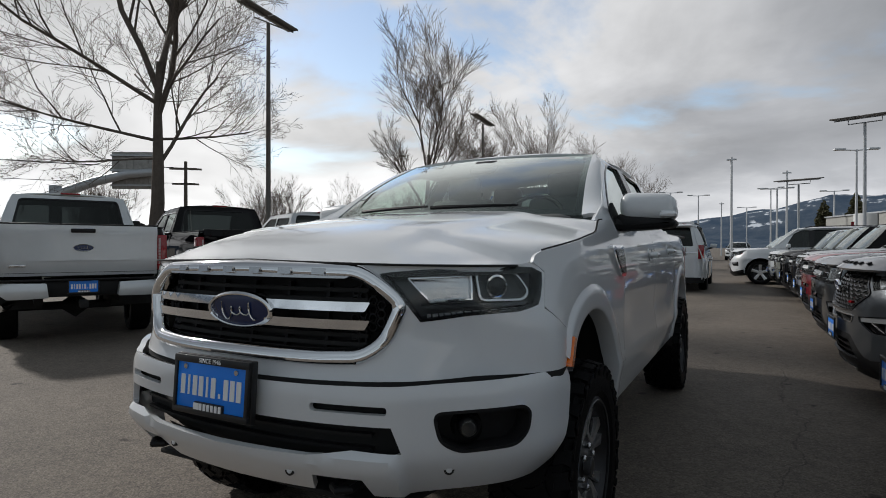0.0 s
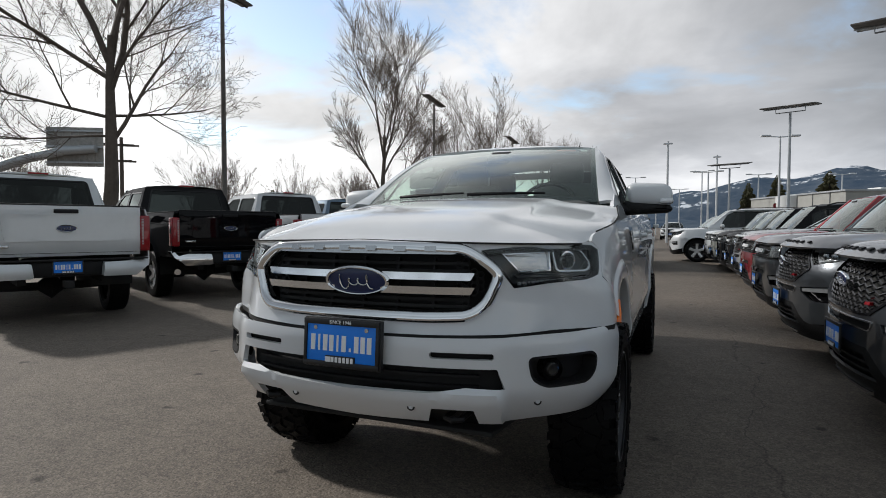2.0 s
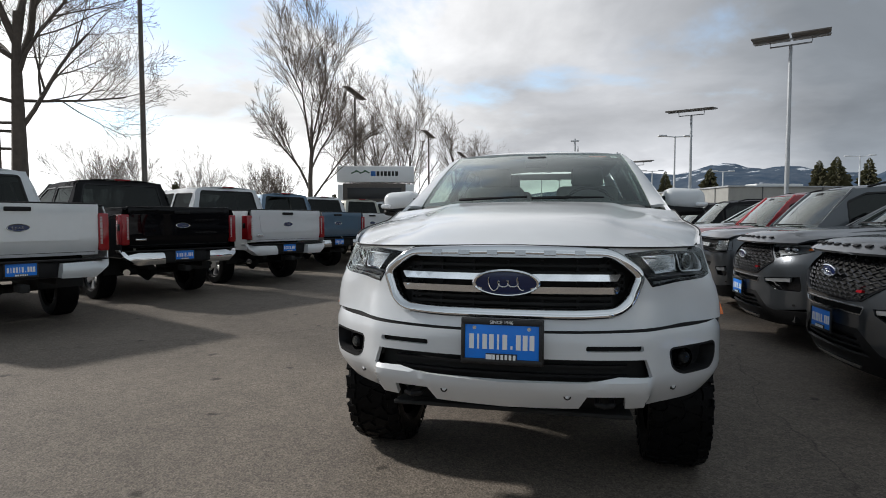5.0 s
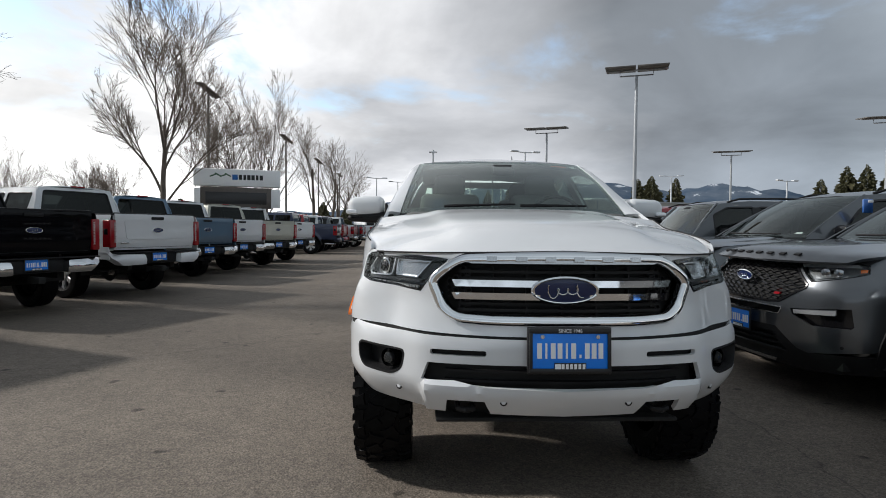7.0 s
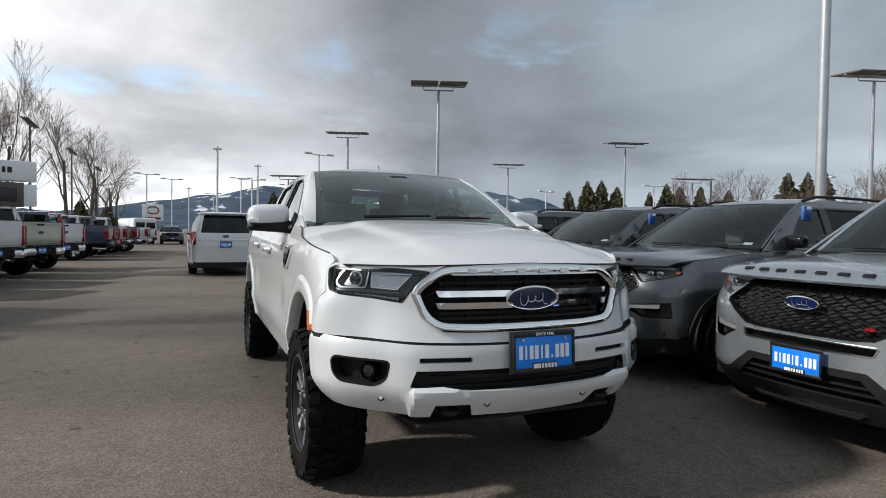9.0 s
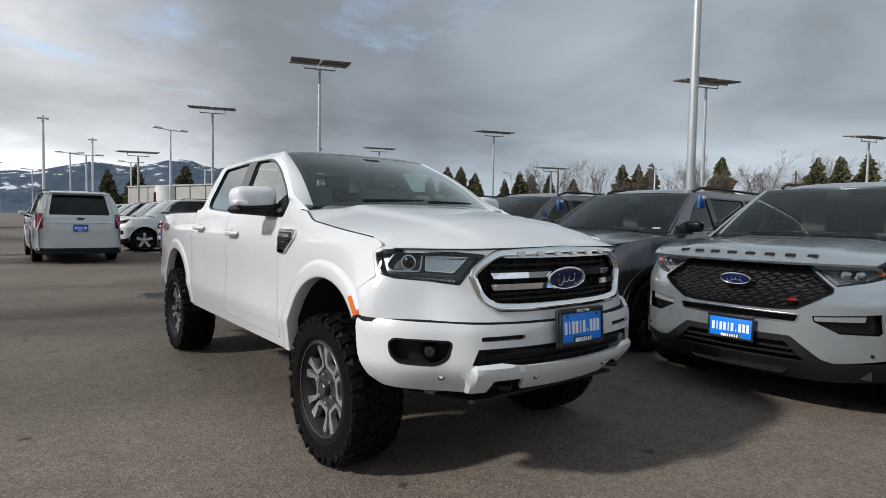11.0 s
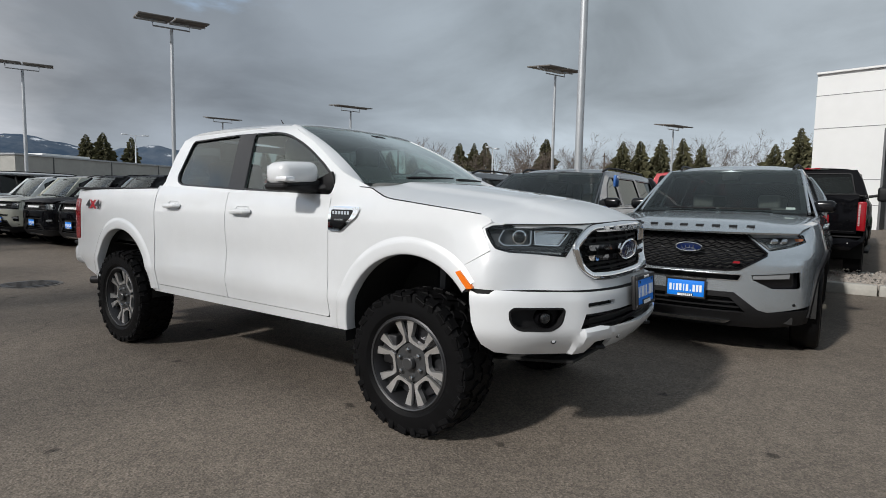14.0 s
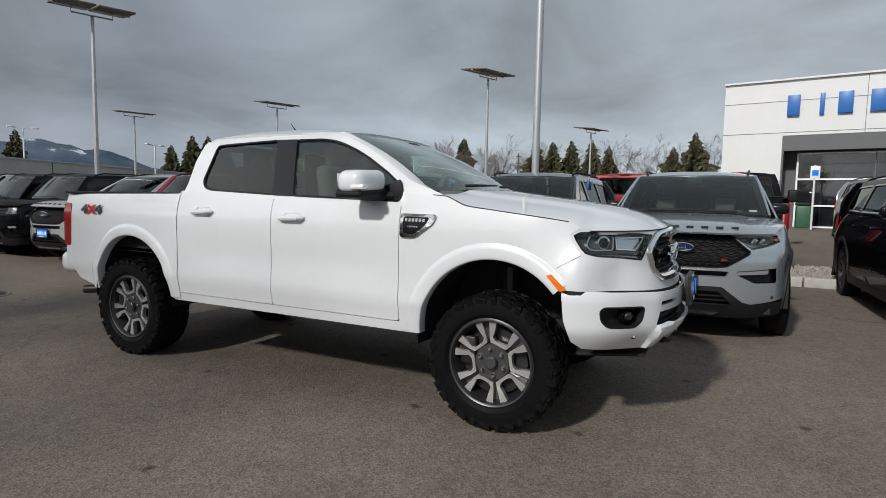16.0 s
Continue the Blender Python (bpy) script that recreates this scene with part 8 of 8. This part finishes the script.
def build_kerb():
    # island with loose stones between the rows, held by a kerb
    K = thing("kerb", "pale concrete kerb round a gravel island", "kerb")
    y = -1.3
    for i in range(14):
        part("kerb_stone", box((0.16, 0.98, 0.17), (7.26 + 0.03 * (i % 2) * 0.3, y - 1.0 * i - 0.5, 0.075), 0.02), KERB, K)
    for i in range(14):
        part("kerb_stone", box((0.16, 0.98, 0.17), (9.0, y - 1.0 * i - 0.5, 0.09 + ground_z(9.0, -4)), 0.02), KERB, K)
    tagged(K, kind="structure")
    rnd = random.Random(3)
    V, F = [], []
    for k in range(2600):
        x, yy = rnd.uniform(7.34, 8.92), rnd.uniform(-9.5, -1.4)
        r = rnd.uniform(0.018, 0.045)
        z = 0.10 + 0.03 * rnd.random() + (x - 7.3) * 0.05
        b = len(V)
        q = [Vector((rnd.uniform(0.6, 1), 0, 0)), Vector((0, rnd.uniform(0.6, 1), 0)), Vector((-rnd.uniform(0.6, 1), 0, 0)), Vector((0, -rnd.uniform(0.6, 1), 0)), Vector((0, 0, 0.8)), Vector((0, 0, -0.5))]
        V += [(x + v.x * r, yy + v.y * r, z + v.z * r) for v in q]
        F += [(b, b + 1, b + 4), (b + 1, b + 2, b + 4), (b + 2, b + 3, b + 4), (b + 3, b, b + 4)]
    g = part("gravel", (V, F), GRAVEL, None, smooth=False)
    tagged(g, "loose grey and beige gravel on the island", "gravel", kind="stuff")
    bed = part("gravel_bed", box((1.62, 14.0, 0.12), (8.12, -8.3, 0.07)), GRAVEL, None)
    tagged(bed, "packed earth under the gravel", "gravel", kind="structure")
    M = thing("manhole_cover", "round cast iron manhole cover set in the asphalt", "manhole", m=pose(-0.2, 7.4, 0))
    part("ring", tube([(0, 0, 0.0), (0, 0, 0.006)], 0.40, 32), POLEDARK, M)
    part("cover", tube([(0, 0, 0.004), (0, 0, 0.012)], 0.34, 32), DARKALLOY, M)
    for k in range(5):
        part("cover_rib", box((0.5, 0.03, 0.008), (0, -0.2 + 0.1 * k, 0.014)), POLEDARK, M, smooth=False)


def hill_material():
    m = bpy.data.materials.new("haze-tinted wooded hills with snow")
    m.use_nodes = True
    tr = m.node_tree
    b = tr.nodes["Principled BSDF"]
    ln = tr.links.new
    co = tr.nodes.new("ShaderNodeTexCoord")
    n = node(tr, "ShaderNodeTexNoise", Scale=0.011, Detail=8.0, Roughness=0.68)
    n2 = node(tr, "ShaderNodeTexNoise", Scale=0.0045, Detail=5.0, Roughness=0.6)
    ln(co.outputs["Object"], n.inputs["Vector"]); ln(co.outputs["Object"], n2.inputs["Vector"])
    # forest tones, with the blue-grey of distance haze painted into them
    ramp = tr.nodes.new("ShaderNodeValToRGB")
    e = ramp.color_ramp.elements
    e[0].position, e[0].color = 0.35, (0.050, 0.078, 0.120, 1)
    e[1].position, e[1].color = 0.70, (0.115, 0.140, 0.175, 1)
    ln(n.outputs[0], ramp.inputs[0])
    sep = tr.nodes.new("ShaderNodeSeparateXYZ")
    ln(co.outputs["Object"], sep.inputs[0])
    hz = node(tr, "ShaderNodeMapRange")
    hz.inputs[1].default_value, hz.inputs[2].default_value, hz.inputs[3].default_value, hz.inputs[4].default_value = 60, 300, -0.05, 0.08
    ln(sep.outputs["Z"], hz.inputs[0])
    s = node(tr, "ShaderNodeMath"); s.operation = "ADD"
    s2 = node(tr, "ShaderNodeMath"); s2.operation = "MULTIPLY_ADD"; s2.inputs[1].default_value = 0.5
    ln(n.outputs[0], s.inputs[0]); ln(hz.outputs[0], s.inputs[1])
    ln(n2.outputs[0], s2.inputs[0]); ln(s.outputs[0], s2.inputs[2])
    cut = node(tr, "ShaderNodeMapRange")
    cut.inputs[1].default_value, cut.inputs[2].default_value = 0.855, 0.90
    ln(s2.outputs[0], cut.inputs[0])
    mx = tr.nodes.new("ShaderNodeMix"); mx.data_type = "RGBA"
    mx.inputs["B"].default_value = (0.62, 0.66, 0.72, 1)
    ln(cut.outputs[0], mx.inputs["Factor"]); ln(ramp.outputs[0], mx.inputs["A"])
    ln(mx.outputs["Result"], b.inputs["Base Color"])
    b.inputs["Roughness"].default_value = 1.0
    b.inputs["Specular IOR Level"].default_value = 0.0
    return m


def build_hills():
    """Ranges of hills round the valley: height by compass heading (degrees left of +y)."""
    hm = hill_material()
    ridge = curve_fn([(-180, 40), (-120, 60), (-95, 45), (-70, 45), (-48, 50), (-40, 70), (-32, 92), (-26, 142), (-21.5, 204), (-17, 244), (-12.7, 252), (-9, 222), (-5, 205), (-2, 182), (3, 140), (7, 95), (12, 75), (18, 70), (30, 75), (45, 70), (60, 60), (90, 45), (130, 40), (180, 40)])
    front = curve_fn([(-180, 0), (-48, 20), (-38, 70), (-30, 125), (-25, 120), (-19, 70), (-10, 40), (0, 30), (10, 50), (25, 60), (40, 50), (60, 30), (180, 0)])
    for name, hf, r0, depth, seed in (("hill_range", ridge, 2400, 700, 1.0), ("hill_range_front", front, 1500, 400, 7.3)):
        V, F = [], []
        n, m = 360, 9
        for k in range(n):
            a = -180 + 360 * k / n
            h = hf(a)
            for j in range(m):
                t = j / (m - 1)
                r = r0 + depth * t
                prof = math.sin(min(1, t / 0.75) * math.pi / 2)
                z = -6 + (h * prof) * (1 + 0.22 * noise.noise(Vector((a * 0.22, t * 2.5, seed)))) + 9 * noise.noise(Vector((a * 0.9, t * 6, seed + 3))) * prof
                V.append((-math.sin(radians(a)) * r, math.cos(radians(a)) * r, z))
        for k in range(n):
            for j in range(m - 1):
                q = (k + 1) % n
                F.append((k * m + j, q * m + j, q * m + j + 1, k * m + j + 1))
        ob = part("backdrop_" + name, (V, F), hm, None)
        tagged(ob, "wooded hills with patches of snow, haze blue in their colour", "hills", kind="structure")


build_lamps()
build_trees()
build_signs()
build_showroom()
build_far_walls()
build_kerb()
build_hills()
